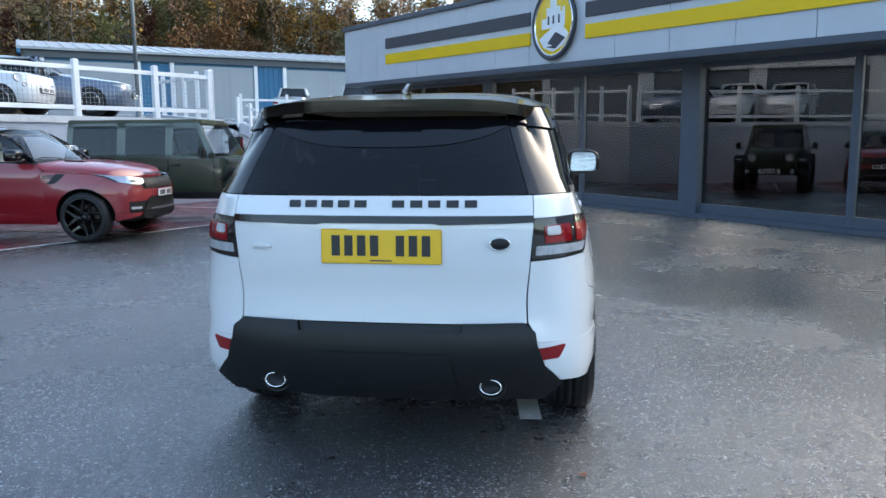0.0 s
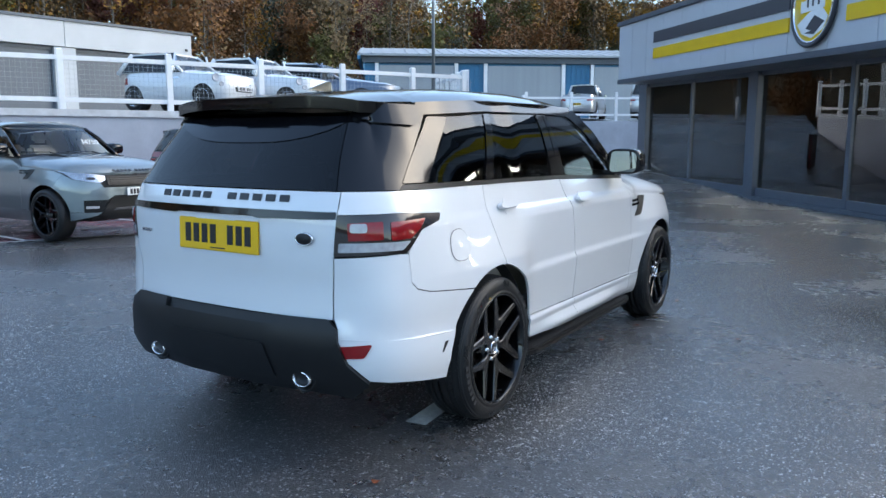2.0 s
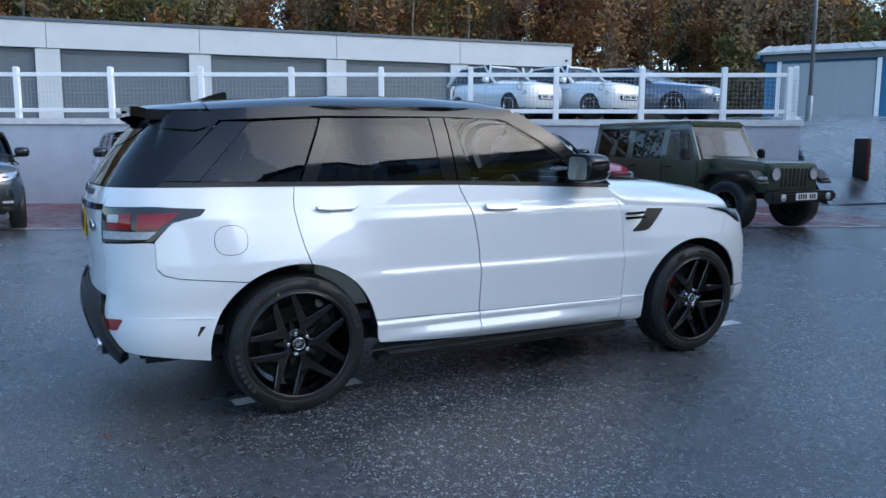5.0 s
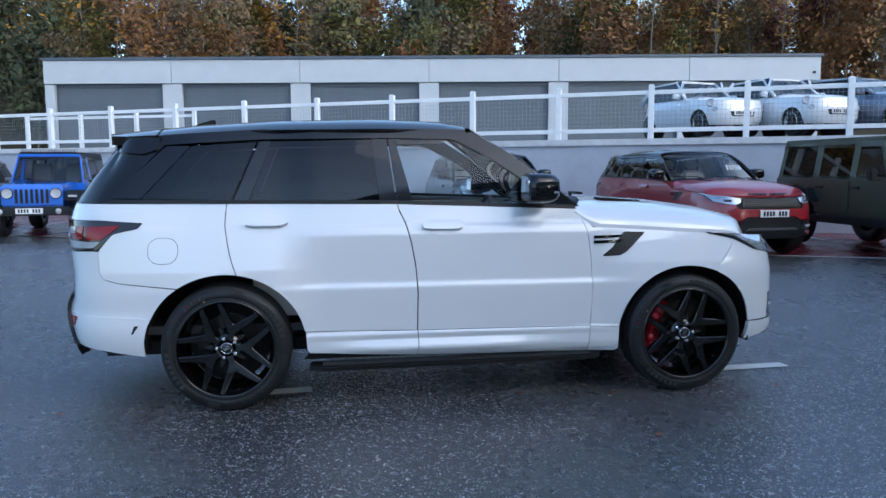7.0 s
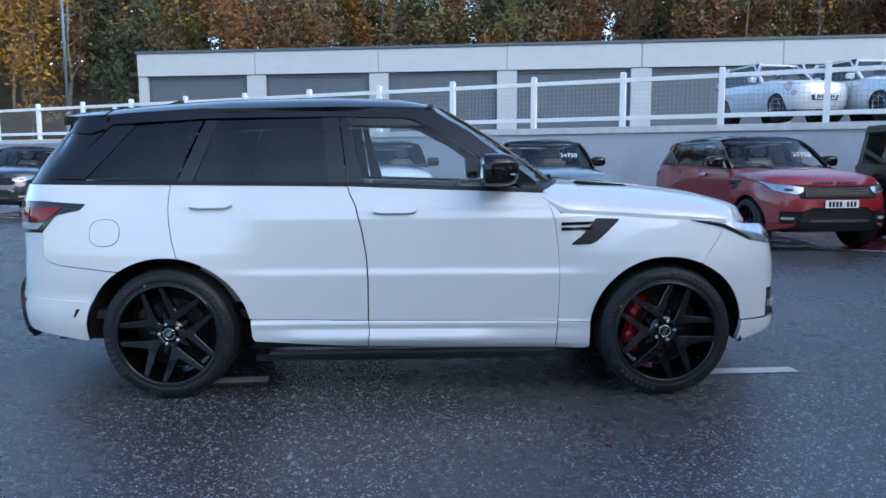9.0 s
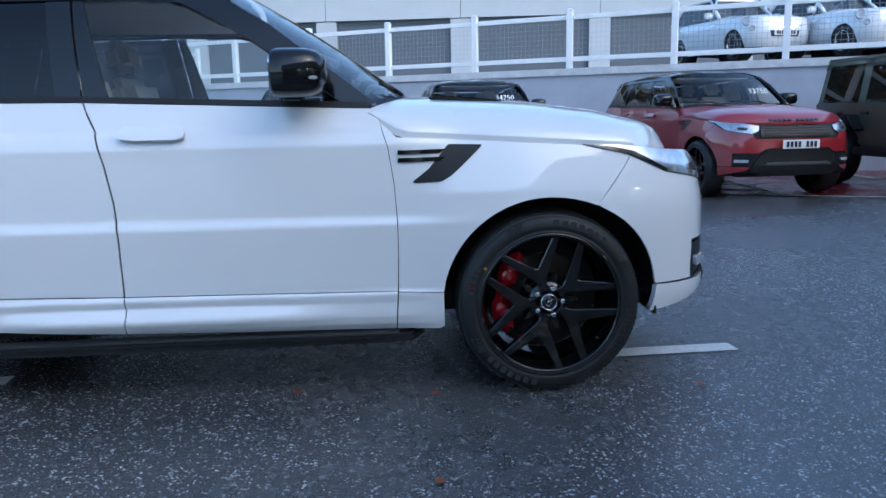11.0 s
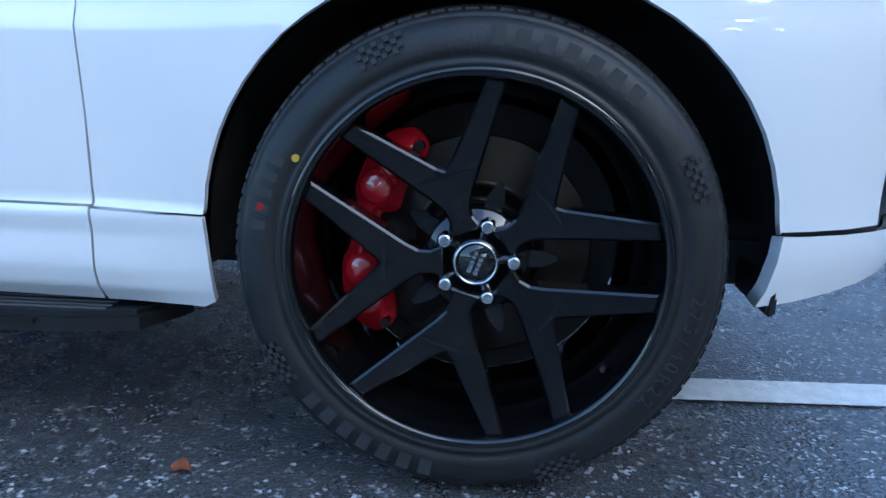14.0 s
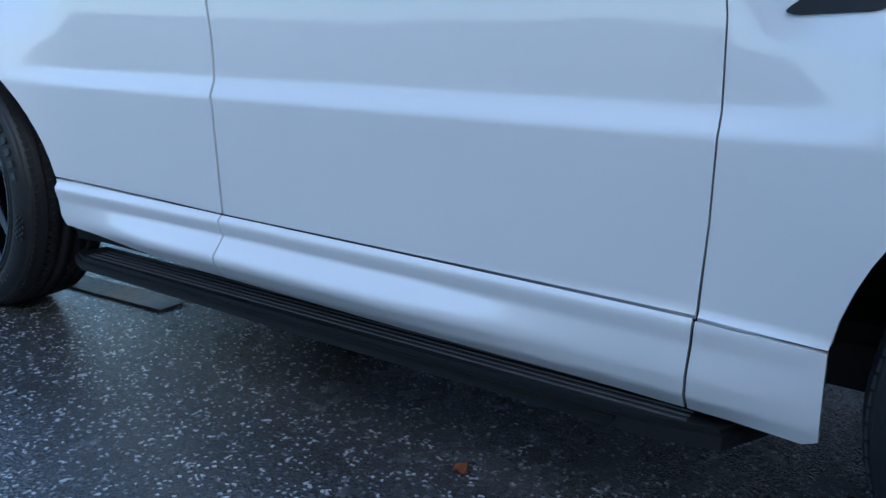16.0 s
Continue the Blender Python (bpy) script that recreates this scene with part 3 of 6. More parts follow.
_nose = [(0.2, 0.16), (0.30, 0.10), (0.36, 0.03), (0.42, 0.0), (0.46, 0.022), (0.62, 0.018), (0.78, 0.018), (0.88, 0.045), (0.95, 0.085), (1.02, 0.16), (1.06, 0.25), (1.12, 0.40), (1.8, 0.5)]
_cornf = [(0.2, 0.10), (0.32, 0.03), (0.42, 0.0), (0.455, 0.014), (0.6, 0.010), (0.78, 0.016), (0.9, 0.040), (0.98, 0.070), (1.03, 0.110), (1.08, 0.18), (1.12, 0.27), (1.8, 0.44)]
SUV_SKIN = Skin(SUV_PLAN, [(-1.95, _tail), (-1.18, _tail), (-0.86, _cornr), (-0.50, _bumpr), (-0.20, _flare), (0.30, _flare), (0.56, _door), (0.95, _door_mid), (1.60, _door_mid), (2.18, _door), (2.30, _door), (2.56, _flare), (3.20, _flare), (3.62, _cornf), (4.2, _nose), (5.0, _nose)])


def suv(m, paint, roof=None, plate=None, hero=False, label="", tag="sport utility vehicle", group="", step=False, lower=None, badge=True, price=""):
    """A large five-door sport utility vehicle; rear axle at the origin, nose along +y."""
    roof = roof or M_BLACK_GLOSS
    lower = lower or M_BLACK_SATIN
    S = SUV_SKIN
    car = thing("car" if not hero else "white_car", label, tag, m, group)
    du, dv = (0.07, 0.05) if hero else (0.16, 0.09)
    sides = (False, True)

    def P(name, pts, mt, off=0.0, thick=0.012, parent=None, lab="", both=True, mapper=S, du=du, dv=dv):
        made = None
        for mir in (sides if both else (False,)):
            ob = part(name, sheet(pts, mapper, off, thick, du, dv, mir), mt, parent if parent is not None and not mir else car, lab)
            made = made or ob
        return made

    # inner shell: dark, just behind the panels, open above the belt
    R, Rb, F = (lambda x: S.rear(x * 1.048)), (lambda x: S.rear(x)), (lambda x: S.front(x * 1.048))
    arch_r = lambda r, a0, a1, n=18: [(u * 1.06, z) for u, z in arc(0.0, 0.39, r, a0, a1, n)]
    arch_f = lambda r, a0, a1, n=18: [(u + max(0.0, u - 2.923) * 0.10, z) for u, z in arc(2.923, 0.39, r, a0, a1, n)]
    shell = [(S.lo, 0.42), (-0.95, 0.43), (-0.70, 0.385), (-0.50, 0.345)] + arch_r(0.472, 188, -8) + [(0.46, 0.27), (2.46, 0.27)] + arch_f(0.466, 188, -6) + [(3.44, 0.36), (S.hi, 0.33), (S.hi, 0.98), (3.3, 1.02), (2.4, 1.12), (2.2, 1.20), (S.lo, 1.24)]
    P("inner_shell", shell, M_UNDER, -0.022, 0, du=0.12, dv=0.1)
    # flank panels
    du0, dv0 = du, dv
    dv_f = 0.011 if hero else dv
    rr, rf = 0.452, 0.446
    P("rear_quarter", [(0.016, 1.258), (0.006, 1.19), (0.004, 1.13), (0.018, 1.03), (0.040, 0.93), (0.066, 0.850)] + arch_r(rr, 81.5, 124, 8) + [(-0.285, 0.765), (-0.62, 0.801), (-0.696, 0.822), (-0.730, 0.855), (-0.738, 0.990), (-0.645, 1.088), (-0.50, 1.119), (-0.472, 1.150), (-0.75, 1.168), (R(0.667), 1.164), (R(0.673), 1.20), (R(0.677), 1.262), (-0.75, 1.262)], paint, dv=dv_f)
    P("rear_door", [(0.021, 1.258), (0.011, 1.19), (0.009, 1.13), (0.023, 1.03), (0.045, 0.93), (0.072, 0.848)] + arch_r(rr, 80.5, 11, 12) + [(0.474, 0.472), (1.162, 0.458), (1.165, 0.70), (1.155, 0.85), (1.129, 1.00), (1.095, 1.13), (1.061, 1.20), (1.047, 1.245)], paint, dv=dv_f)
    P("front_door", [(1.055, 1.245), (1.069, 1.20), (1.103, 1.13), (1.137, 1.00), (1.163, 0.85), (1.173, 0.70), (1.170, 0.458), (2.288, 0.452), (2.294, 0.60), (2.294, 0.74), (2.284, 0.90), (2.262, 1.05), (2.230, 1.15), (2.200, 1.205)], paint, dv=dv_f)
    P("sill_cladding", [(0.476, 0.467), (0.484, 0.36), (0.50, 0.335), (1.160, 0.302), (1.170, 0.38), (1.165, 0.453)], paint, 0.003, dv=0.008 if hero else dv)
    P("sill_cladding", [(1.170, 0.453), (1.175, 0.38), (1.165, 0.302), (2.278, 0.280), (2.288, 0.447)], paint, 0.003, dv=0.008 if hero else dv)
    P("front_fender", [(2.293, 0.450), (2.476, 0.444)] + arch_f(rf, 173, 66, 18) + [(3.175, 0.868), (3.245, 0.948), (3.285, 0.997), (3.20, 1.016), (3.07, 1.042), (2.30, 1.088), (2.234, 1.148), (2.265, 1.05), (2.287, 0.90), (2.2975, 0.74), (2.2975, 0.60)], paint, dv=dv_f)
    P("fender_cladding", [(2.293, 0.445), (2.283, 0.280), (2.46, 0.278), (2.482, 0.29), (2.480, 0.439)], paint, 0.003, dv=0.008 if hero else dv)
    # rear bumper flank round to the tail
    P("rear_bumper", [(-0.476, 0.352)] + arch_r(rr, 184, 125.5, 10) + [(-0.288, 0.760), (-0.62, 0.796), (-0.700, 0.817), (-0.7325, 0.85), (-0.7405, 0.982), (-0.79, 0.985), (R(0.655), 0.970), (R(0.645), 0.80), (R(0.647), 0.695), (Rb(0.70), 0.655), (Rb(0.705), 0.60), (Rb(0.745), 0.50), (Rb(0.83), 0.415), (-0.74, 0.392)], paint)
    P("bumper_crease", [(-0.45, 0.589), (-0.66, 0.600), (Rb(0.72), 0.612), (Rb(0.717), 0.603), (-0.66, 0.592), (-0.455, 0.581)], paint, 0.002, 0.004)
    P("rear_reflector", rounded([(Rb(0.70), 0.578), (Rb(0.84), 0.588), (Rb(0.81), 0.527), (Rb(0.72), 0.522)], 0.012), M_LAMP_RED, 0.004, 0.01, lab="red rear reflector")
    P("bumper_vent", [(-0.50, 0.545), (-0.525, 0.545), (-0.545, 0.495), (-0.535, 0.495)], M_UNDER, 0.002, 0.004)
    # tail
    tg = [(R(0.640), 0.692), (R(-0.640), 0.692), (R(-0.638), 0.80), (R(-0.648), 0.95), (R(-0.664), 1.13), (R(-0.668), 1.20), (R(-0.672), 1.262), (R(0.672), 1.262), (R(0.668), 1.20), (R(0.664), 1.13), (R(0.648), 0.95), (R(0.638), 0.80)]
    gate = P("tailgate", tg, paint, both=False, lab="painted tailgate")
    P("tailgate_strip", [(R(0.662), 1.145), (R(0.27), 1.136), (R(0.24), 1.143), (R(-0.24), 1.143), (R(-0.27), 1.136), (R(-0.662), 1.145), (R(-0.664), 1.174), (R(0.664), 1.174)], M_BLACK_GLOSS, 0.010, 0.02, parent=gate, both=False)
    P("rear_glass", [(R(0.650), 1.268), (R(-0.650), 1.268), (R(-0.625), 1.42), (R(-0.59), 1.62), (R(0.59), 1.62), (R(0.625), 1.42)], M_GLASS_TINT, 0.0, 0.0, parent=gate, both=False, lab="dark tinted rear window")
    # black sheet on the glass top: dark trim and the spoiler's shadow in one
    P("spoiler_shadow_trim", [(R(0.60), 1.60)] + [(R(0.60 - 1.2 * k / 12), 1.475 + 0.10 * abs(1 - k / 6) ** 3) for k in range(13)] + [(R(-0.60), 1.60)], M_BLACK_GLOSS, 0.004, 0.01, both=False)
    P("tail_pillar", [(R(0.676), 1.267), (R(0.655), 1.267), (R(0.63), 1.42), (R(0.59), 1.66), (-0.37, 1.66), (-0.376, 1.612), (-0.690, 1.290), (-0.705, 1.267)], roof)
    P("tail_pillar_rim", [(R(0.653), 1.268), (R(0.625), 1.268), (R(0.60), 1.42), (R(0.56), 1.62), (R(0.59), 1.62), (R(0.627), 1.42)], roof, -0.006, 0.01)
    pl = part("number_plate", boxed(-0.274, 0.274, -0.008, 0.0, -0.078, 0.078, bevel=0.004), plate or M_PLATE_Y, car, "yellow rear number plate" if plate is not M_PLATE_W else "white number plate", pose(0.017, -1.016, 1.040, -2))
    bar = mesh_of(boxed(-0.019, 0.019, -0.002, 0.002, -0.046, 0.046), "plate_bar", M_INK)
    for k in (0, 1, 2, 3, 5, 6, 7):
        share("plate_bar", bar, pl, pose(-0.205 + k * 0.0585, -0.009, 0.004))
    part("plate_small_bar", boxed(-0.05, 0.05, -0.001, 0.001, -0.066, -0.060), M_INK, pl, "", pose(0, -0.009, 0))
    if hero:
        for grp, (a, b) in enumerate(((-0.405, -0.035), (0.055, 0.445))):
            for k in range(5):
                w = (b - a) / 5
                xa = a + w * k
                P("tailgate_mark", [(R(xa + 0.008), 1.212), (R(xa + 0.060), 1.212), (R(xa + 0.060), 1.243), (R(xa + 0.008), 1.243)], M_INK, 0.004, 0.004, parent=gate, both=False)
        bm = lathe([(0.043, 0.0), (0.043, -0.006), (0.036, -0.010), (0.001, -0.011)], 28, "y")
        bm.transform(Matrix.Diagonal((1, 1, 0.62, 1)))
        b = part("oval_badge", bm, M_BLACK_SATIN, car, "dark oval badge with a silver rim", pose(0.544, -0.993, 1.054, 0, 0, 8))
        bm = lathe([(0.047, 0.002), (0.047, -0.008), (0.042, -0.010), (0.042, 0.0)], 28, "y")
        bm.transform(Matrix.Diagonal((1, 1, 0.62, 1)))
        part("badge_rim", bm, M_CHROME, b)
        part("side_badge", boxed(-0.047, 0.047, -0.006, 0.004, -0.008, 0.008, bevel=0.002), M_CHROME, car, "", pose(-0.545, -0.990, 1.03, 0, 0, -8))
    # tail lamps
    for mir in sides:
        lamp = part("tail_lamp", sheet(rounded([(R(0.652), 0.980), (-0.765, 0.992), (-0.745, 0.994), (-0.645, 1.086), (-0.50, 1.116), (-0.475, 1.150), (-0.75, 1.165), (R(0.668), 1.160)], 0.01), S, 0.004, 0.02, du, dv, mir), M_LAMP_DARK, car, "red and clear tail lamp in a black surround")
        for nm, pts, mt, o in (("clear_band", [(R(0.672), 0.998), (-0.775, 1.004), (-0.725, 1.042), (R(0.676), 1.040)], M_LAMP_CLEAR, 0.007),
                               ("red_lens", [(R(0.715), 1.050), (-0.875, 1.053), (-0.875, 1.132), (R(0.710), 1.126)], M_LAMP_RED, 0.007),
                               ("red_lens", [(-0.835, 1.050), (-0.725, 1.052), (-0.655, 1.096), (-0.605, 1.134), (-0.835, 1.128)], M_LAMP_RED, 0.008),
                               ("bulb_lens", rounded([(-1.035, 1.086), (-0.955, 1.086), (-0.955, 1.124), (-1.035, 1.124)], 0.012), M_LAMP_CLEAR, 0.011)):
            part(nm, sheet(rounded(pts, 0.008), S, o, 0.006, 0.05, 0.03, mir), mt, lamp)
    # lower black rear bumper
    P("lower_bumper", [(Rb(0.652), 0.690), (Rb(0.70), 0.650), (Rb(0.705), 0.598), (Rb(0.745), 0.497), (Rb(0.83), 0.410), (Rb(0.76), 0.335), (Rb(0.5), 0.345), (Rb(0.3), 0.335), (Rb(-0.3), 0.335), (Rb(-0.5), 0.345), (Rb(-0.76), 0.335), (Rb(-0.83), 0.410), (Rb(-0.745), 0.497), (Rb(-0.705), 0.598), (Rb(-0.70), 0.650), (Rb(-0.652), 0.690), (Rb(-0.385), 0.688), (Rb(-0.37), 0.645), (Rb(0.37), 0.645), (Rb(0.385), 0.688)], lower, 0.022, 0.05, both=False, lab="satin black lower rear bumper")
    P("bumper_step", [(Rb(0.365), 0.642), (Rb(-0.365), 0.642), (Rb(-0.38), 0.686), (Rb(0.38), 0.686)], lower, 0.002, 0.01, both=False)
    P("tow_cover", rounded([(Rb(0.36), 0.40), (Rb(-0.36), 0.40), (Rb(-0.32), 0.565), (Rb(0.32), 0.565)], 0.02), lower, 0.030, 0.02, both=False)
    for sx in (-1, 1):
        e = part("exhaust_pipe", lathe([(0.050, 0.20), (0.050, -0.02), (0.046, -0.026), (0.041, -0.02), (0.041, 0.15)], 28, "y"), M_CHROME, car, "oval polished exhaust tip", pose(sx * 0.505, -0.975, 0.402))
        e.scale = (1.05, 1, 0.75)
        part("exhaust_surround", lathe([(0.075, 0.10), (0.072, -0.005), (0.060, -0.006), (0.058, 0.10)], 24, "y"), lower, car, "", pose(sx * 0.505, -0.975, 0.406))
    # greenhouse flank
    P("belt_trim", [(-0.74, 1.264), (1.05, 1.248), (2.20, 1.207), (2.185, 1.230), (1.05, 1.270), (-0.70, 1.288)], M_BLACK_SATIN, 0.004, 0.012)
    P("quarter_panel", rounded([(-0.70, 1.293), (-0.499, 1.292), (-0.209, 1.606), (-0.36, 1.605)], 0.01), M_BLACK_GLOSS, 0.004, 0.02)
    P("roof_rail_trim", [(-0.42, 1.612), (0.25, 1.650), (1.0, 1.660), (1.37, 1.652), (1.52, 1.66), (1.50, 1.715), (1.0, 1.722), (0.25, 1.713), (-0.40, 1.675)], roof, 0.0, 0.02)
    P("rear_quarter_glass", rounded([(-0.495, 1.291), (0.045, 1.281), (0.205, 1.632), (-0.205, 1.607)], 0.012), M_GLASS_TINT, 0.0, 0.0)
    P("rear_door_pillar", [(0.060, 1.276), (0.150, 1.274), (0.300, 1.636), (0.220, 1.634)], M_BLACK_GLOSS, 0.003, 0.02)
    P("rear_door_glass", rounded([(0.152, 1.272), (0.945, 1.258), (0.90, 1.650), (0.300, 1.636)], 0.012), M_GLASS_TINT, -0.004, 0.0, lab="dark tinted rear door window")
    P("door_pillar", [(0.945, 1.258), (1.045, 1.256), (0.995, 1.652), (0.90, 1.650)], M_BLACK_GLOSS, 0.003, 0.02)
    P("door_pillar", [(1.055, 1.256), (1.15, 1.254), (1.045, 1.652), (1.005, 1.652)], M_BLACK_GLOSS, 0.003, 0.02)
    P("front_door_glass", [(1.15, 1.252), (2.09, 1.218), (1.895, 1.36), (1.675, 1.51), (1.44, 1.635), (1.37, 1.652), (1.045, 1.652)], M_GLASS_CLEAR, -0.004, 0.0, lab="clear front door window")
    P("windscreen_pillar", [(1.375, 1.655), (1.445, 1.638), (1.68, 1.513), (1.90, 1.363), (2.095, 1.222), (2.19, 1.220), (2.22, 1.225), (1.78, 1.56), (1.54, 1.70)], M_BLACK_GLOSS, 0.003, 0.03)
    # roof
    zc = lambda y: np.interp(y, [-0.80, -0.5, -0.2, 0.3, 0.9, 1.35, 1.62], [1.690, 1.724, 1.758, 1.790, 1.803, 1.790, 1.745])
    ze = lambda y: np.interp(y, [-0.80, -0.4, 0.25, 1.0, 1.5, 1.62], [1.648, 1.672, 1.708, 1.718, 1.708, 1.680])

    def roof_map(p, y, off):
        z1 = ze(y)
        w = np.interp(y, [-0.80, -0.4, 0.2, 1.0, 1.62], [0.645, 0.715, 0.744, 0.742, 0.690]) + 0.006
        z = z1 + (zc(y) - z1) * (1 - abs(p) ** 4.5)
        return np.stack([p * w, y, z + off], 1)

    P("roof", [(-1, -0.40), (1, -0.40), (1, 1.50), (0.6, 1.56), (0, 1.585), (-0.6, 1.56), (-1, 1.50)], roof, 0.0, 0.02, both=False, mapper=roof_map, du=0.1, dv=0.12, lab="gloss black roof")
    sp = P("roof_spoiler", [(-1.0, -0.41), (1.0, -0.41), (0.985, -0.60), (0.93, -0.70), (0.6, -0.765), (0, -0.785), (-0.6, -0.765), (-0.93, -0.70), (-0.985, -0.60)], roof, 0.004, 0.055, both=False, mapper=roof_map, du=0.1, dv=0.06, lab="gloss black roof spoiler")
    part("brake_light", boxed(-0.15, 0.15, -0.792, -0.775, 1.662, 1.678, bevel=0.003), M_LAMP_DARK, sp)
    P("spoiler_cheek", [(-0.40, 1.655), (-0.42, 1.58), (-0.50, 1.555), (R(0.63), 1.585), (R(0.61), 1.655)], roof, 0.012, 0.03)
    fin = prism([(-0.09, 0), (0.10, 0), (0.02, 0.03), (-0.06, 0.055), (-0.085, 0.055)], 0.02, Matrix.Translation((0.01, -0.25, 1.757)) @ Matrix(((0, 0, -1, 0), (-1, 0, 0, 0), (0, 1, 0, 0), (0, 0, 0, 1))), bevel=0.004)
    part("aerial_fin", fin, roof, car)

    # windscreen, bonnet
    def screen_map(p, t, off):
        x = p * (0.63 + (0.80 - 0.63) * t)
        y = 1.56 + t * (2.14 - 1.56) + (0.05 + 0.18 * t) * (1 - p * p)
        z = 1.757 + (1.245 - 1.757) * t - 0.055 * (1 - t) * p ** 2 + 0.02 * np.sin(np.pi * t) + 0.02 * t * (1 - p * p)
        return np.stack([x, y, z + off], 1)

    P("windscreen", [(-1, 0), (1, 0), (1, 1), (-1, 1)], M_GLASS_CLEAR, 0, 0, both=False, mapper=screen_map, du=0.12, dv=0.15)
    P("windscreen_cowl", [(-1, 0.97), (1, 0.97), (1.03, 1.10), (-1.03, 1.10)], M_BLACK_SATIN, 0.0, 0.03, both=False, mapper=screen_map, du=0.12, dv=0.15)
    for k in (-0.4, 0.35):
        part("wiper", tube([(k, 2.33, 1.275), (k + 0.1, 2.29, 1.30), (k + 0.52, 2.24, 1.305)], 0.009, 6), M_BLACK_SATIN, car)
    zs = lambda y: np.interp(y, [2.18, 2.32, 3.07, 3.25, 3.40, 3.60], [1.178, 1.093, 1.046, 1.034, 1.022, 0.995])
    crown = lambda y: np.interp(y, [2.15, 2.5, 2.9, 3.2, 3.42, 3.56, 3.66], [1.268, 1.260, 1.236, 1.198, 1.145, 1.095, 1.050])

    def bonnet_map(p, v, off):
        p = np.sin(p * np.pi / 2)
        yf = 3.655 - 0.32 * abs(p) ** 2.6
        yr = 2.185 + 0.215 * (1 - p * p)
        y = yr + (yf - yr) * v
        zed = zs(y) + 0.012
        pt = S.raw(y, zed, 0)
        w = pt[:, 0]
        w = np.minimum(w, 0.965)
        z = zed + (crown(y) - zed) * (1 - 0.9996 * abs(p) ** 3.2) ** 0.55
        z = z - (z - np.minimum(z, 1.0 + 0.008 * abs(p))) * np.clip((v - 0.93) / 0.07, 0, 1) ** 2
        q = p
        return np.stack([q * w, y, z + off], 1)

    P("bonnet", [(-1, 0), (1, 0), (1, 1), (-1, 1)], paint, 0.004, 0.03, both=False, mapper=bonnet_map, du=0.07, dv=0.05)
    for sx in (-1, 1):
        v = part("bonnet_vent", boxed(-0.055, 0.055, -0.17, 0.17, -0.004, 0.012, bevel=0.01), M_BLACK_SATIN, car, "", pose(sx * 0.50, 2.62, 1.235, -4.6, 0, sx * 9))
        for k in range(3):
            part("vent_slat", boxed(-0.05 + k * 0.035, -0.03 + k * 0.035, -0.155, 0.155, 0.0, 0.018, bevel=0.003), M_BLACK_GLOSS, v)
    # nose
    P("front_bumper", [(3.126, 0.801), (3.1775, 0.8665), (3.2475, 0.9465), (3.2885, 0.9945), (3.38, 0.957), (3.47, 0.920), (F(0.72), 0.880), (F(0.60), 0.865), (F(0.56), 0.80), (F(-0.56), 0.80), (F(-0.60), 0.865), (F(-0.72), 0.880), (2 * S.hi - 3.47, 0.920), (2 * S.hi - 3.38, 0.957), (2 * S.hi - 3.2885, 0.9945), (2 * S.hi - 3.2475, 0.9465), (2 * S.hi - 3.1775, 0.8665), (2 * S.hi - 3.126, 0.801)] + [(2 * S.hi - u, z) for u, z in arch_f(rf, 63.5, 7, 8)] + [(2 * S.hi - 3.412, 0.448), (F(-0.80), 0.450), (F(-0.80), 0.62), (F(-0.52), 0.62), (F(-0.42), 0.68), (F(0.42), 0.68), (F(0.52), 0.62), (F(0.80), 0.62), (F(0.80), 0.450), (3.412, 0.448)] + arch_f(rf, 7, 63.5, 8), paint, both=False, lab="painted front bumper")
    P("front_lip", [(3.413, 0.441), (3.406, 0.35), (3.395, 0.322), (3.46, 0.33), (F(0.80), 0.36), (F(0.66), 0.40), (F(0.60), 0.44)], paint, 0.004, 0.03)
    P("lower_intake", [(F(0.50), 0.60), (F(0.40), 0.665), (F(-0.40), 0.665), (F(-0.50), 0.60), (F(-0.62), 0.40), (F(-0.5), 0.33), (F(0.5), 0.33), (F(0.62), 0.40)], lower, 0.006, 0.04, both=False)
    P("intake_blade", [(F(0.40), 0.50), (F(-0.40), 0.50), (F(-0.46), 0.455), (F(0.46), 0.455)], M_TRIM_GREY, 0.03, 0.03, both=False)
    for mir in sides:
        fg = part("fog_lamp_recess", sheet(rounded([(F(0.80), 0.46), (F(0.56), 0.47), (F(0.57), 0.605), (F(0.80), 0.60)], 0.02), S, -0.006, 0.02, du, dv, mir), M_BLACK_SATIN, car)
        part("fog_lamp", sheet(rounded([(F(0.78), 0.50), (F(0.64), 0.50), (F(0.63), 0.535), (F(0.78), 0.54)], 0.01), S, 0.016, 0.02, 0.05, 0.03, mir), M_LAMP_CLEAR, fg)
        hl = part("headlamp", sheet([(3.09, 1.040), (3.20, 1.019), (3.288, 1.000), (3.38, 0.961), (3.47, 0.924), (F(0.72), 0.884), (F(0.60), 0.869), (F(0.53), 0.905), (F(0.52), 0.965), (F(0.72), 1.000), (3.46, 1.014), (3.32, 1.030), (3.20, 1.040)], S, 0.006, 0.03, 0.06, 0.04, mir), M_HEADLAMP, car, "clear headlamp with a dark surround")
        part("headlamp_brow", sheet([(3.07, 1.044), (3.20, 1.017), (3.288, 0.998), (3.38, 0.959), (3.47, 0.922), (3.475, 0.932), (3.39, 0.972), (3.30, 1.012), (3.20, 1.032)], S, 0.009, 0.01, 0.05, 0.03, mir), M_BLACK_GLOSS, hl)
        part("lamp_pod", sheet(rounded([(F(0.77), 0.925), (F(0.74), 0.912), (F(0.66), 0.912), (F(0.66), 0.945), (F(0.74), 0.952), (F(0.77), 0.948)], 0.02), S, 0.009, 0.01, 0.05, 0.03, mir), M_LAMP_DARK, hl)
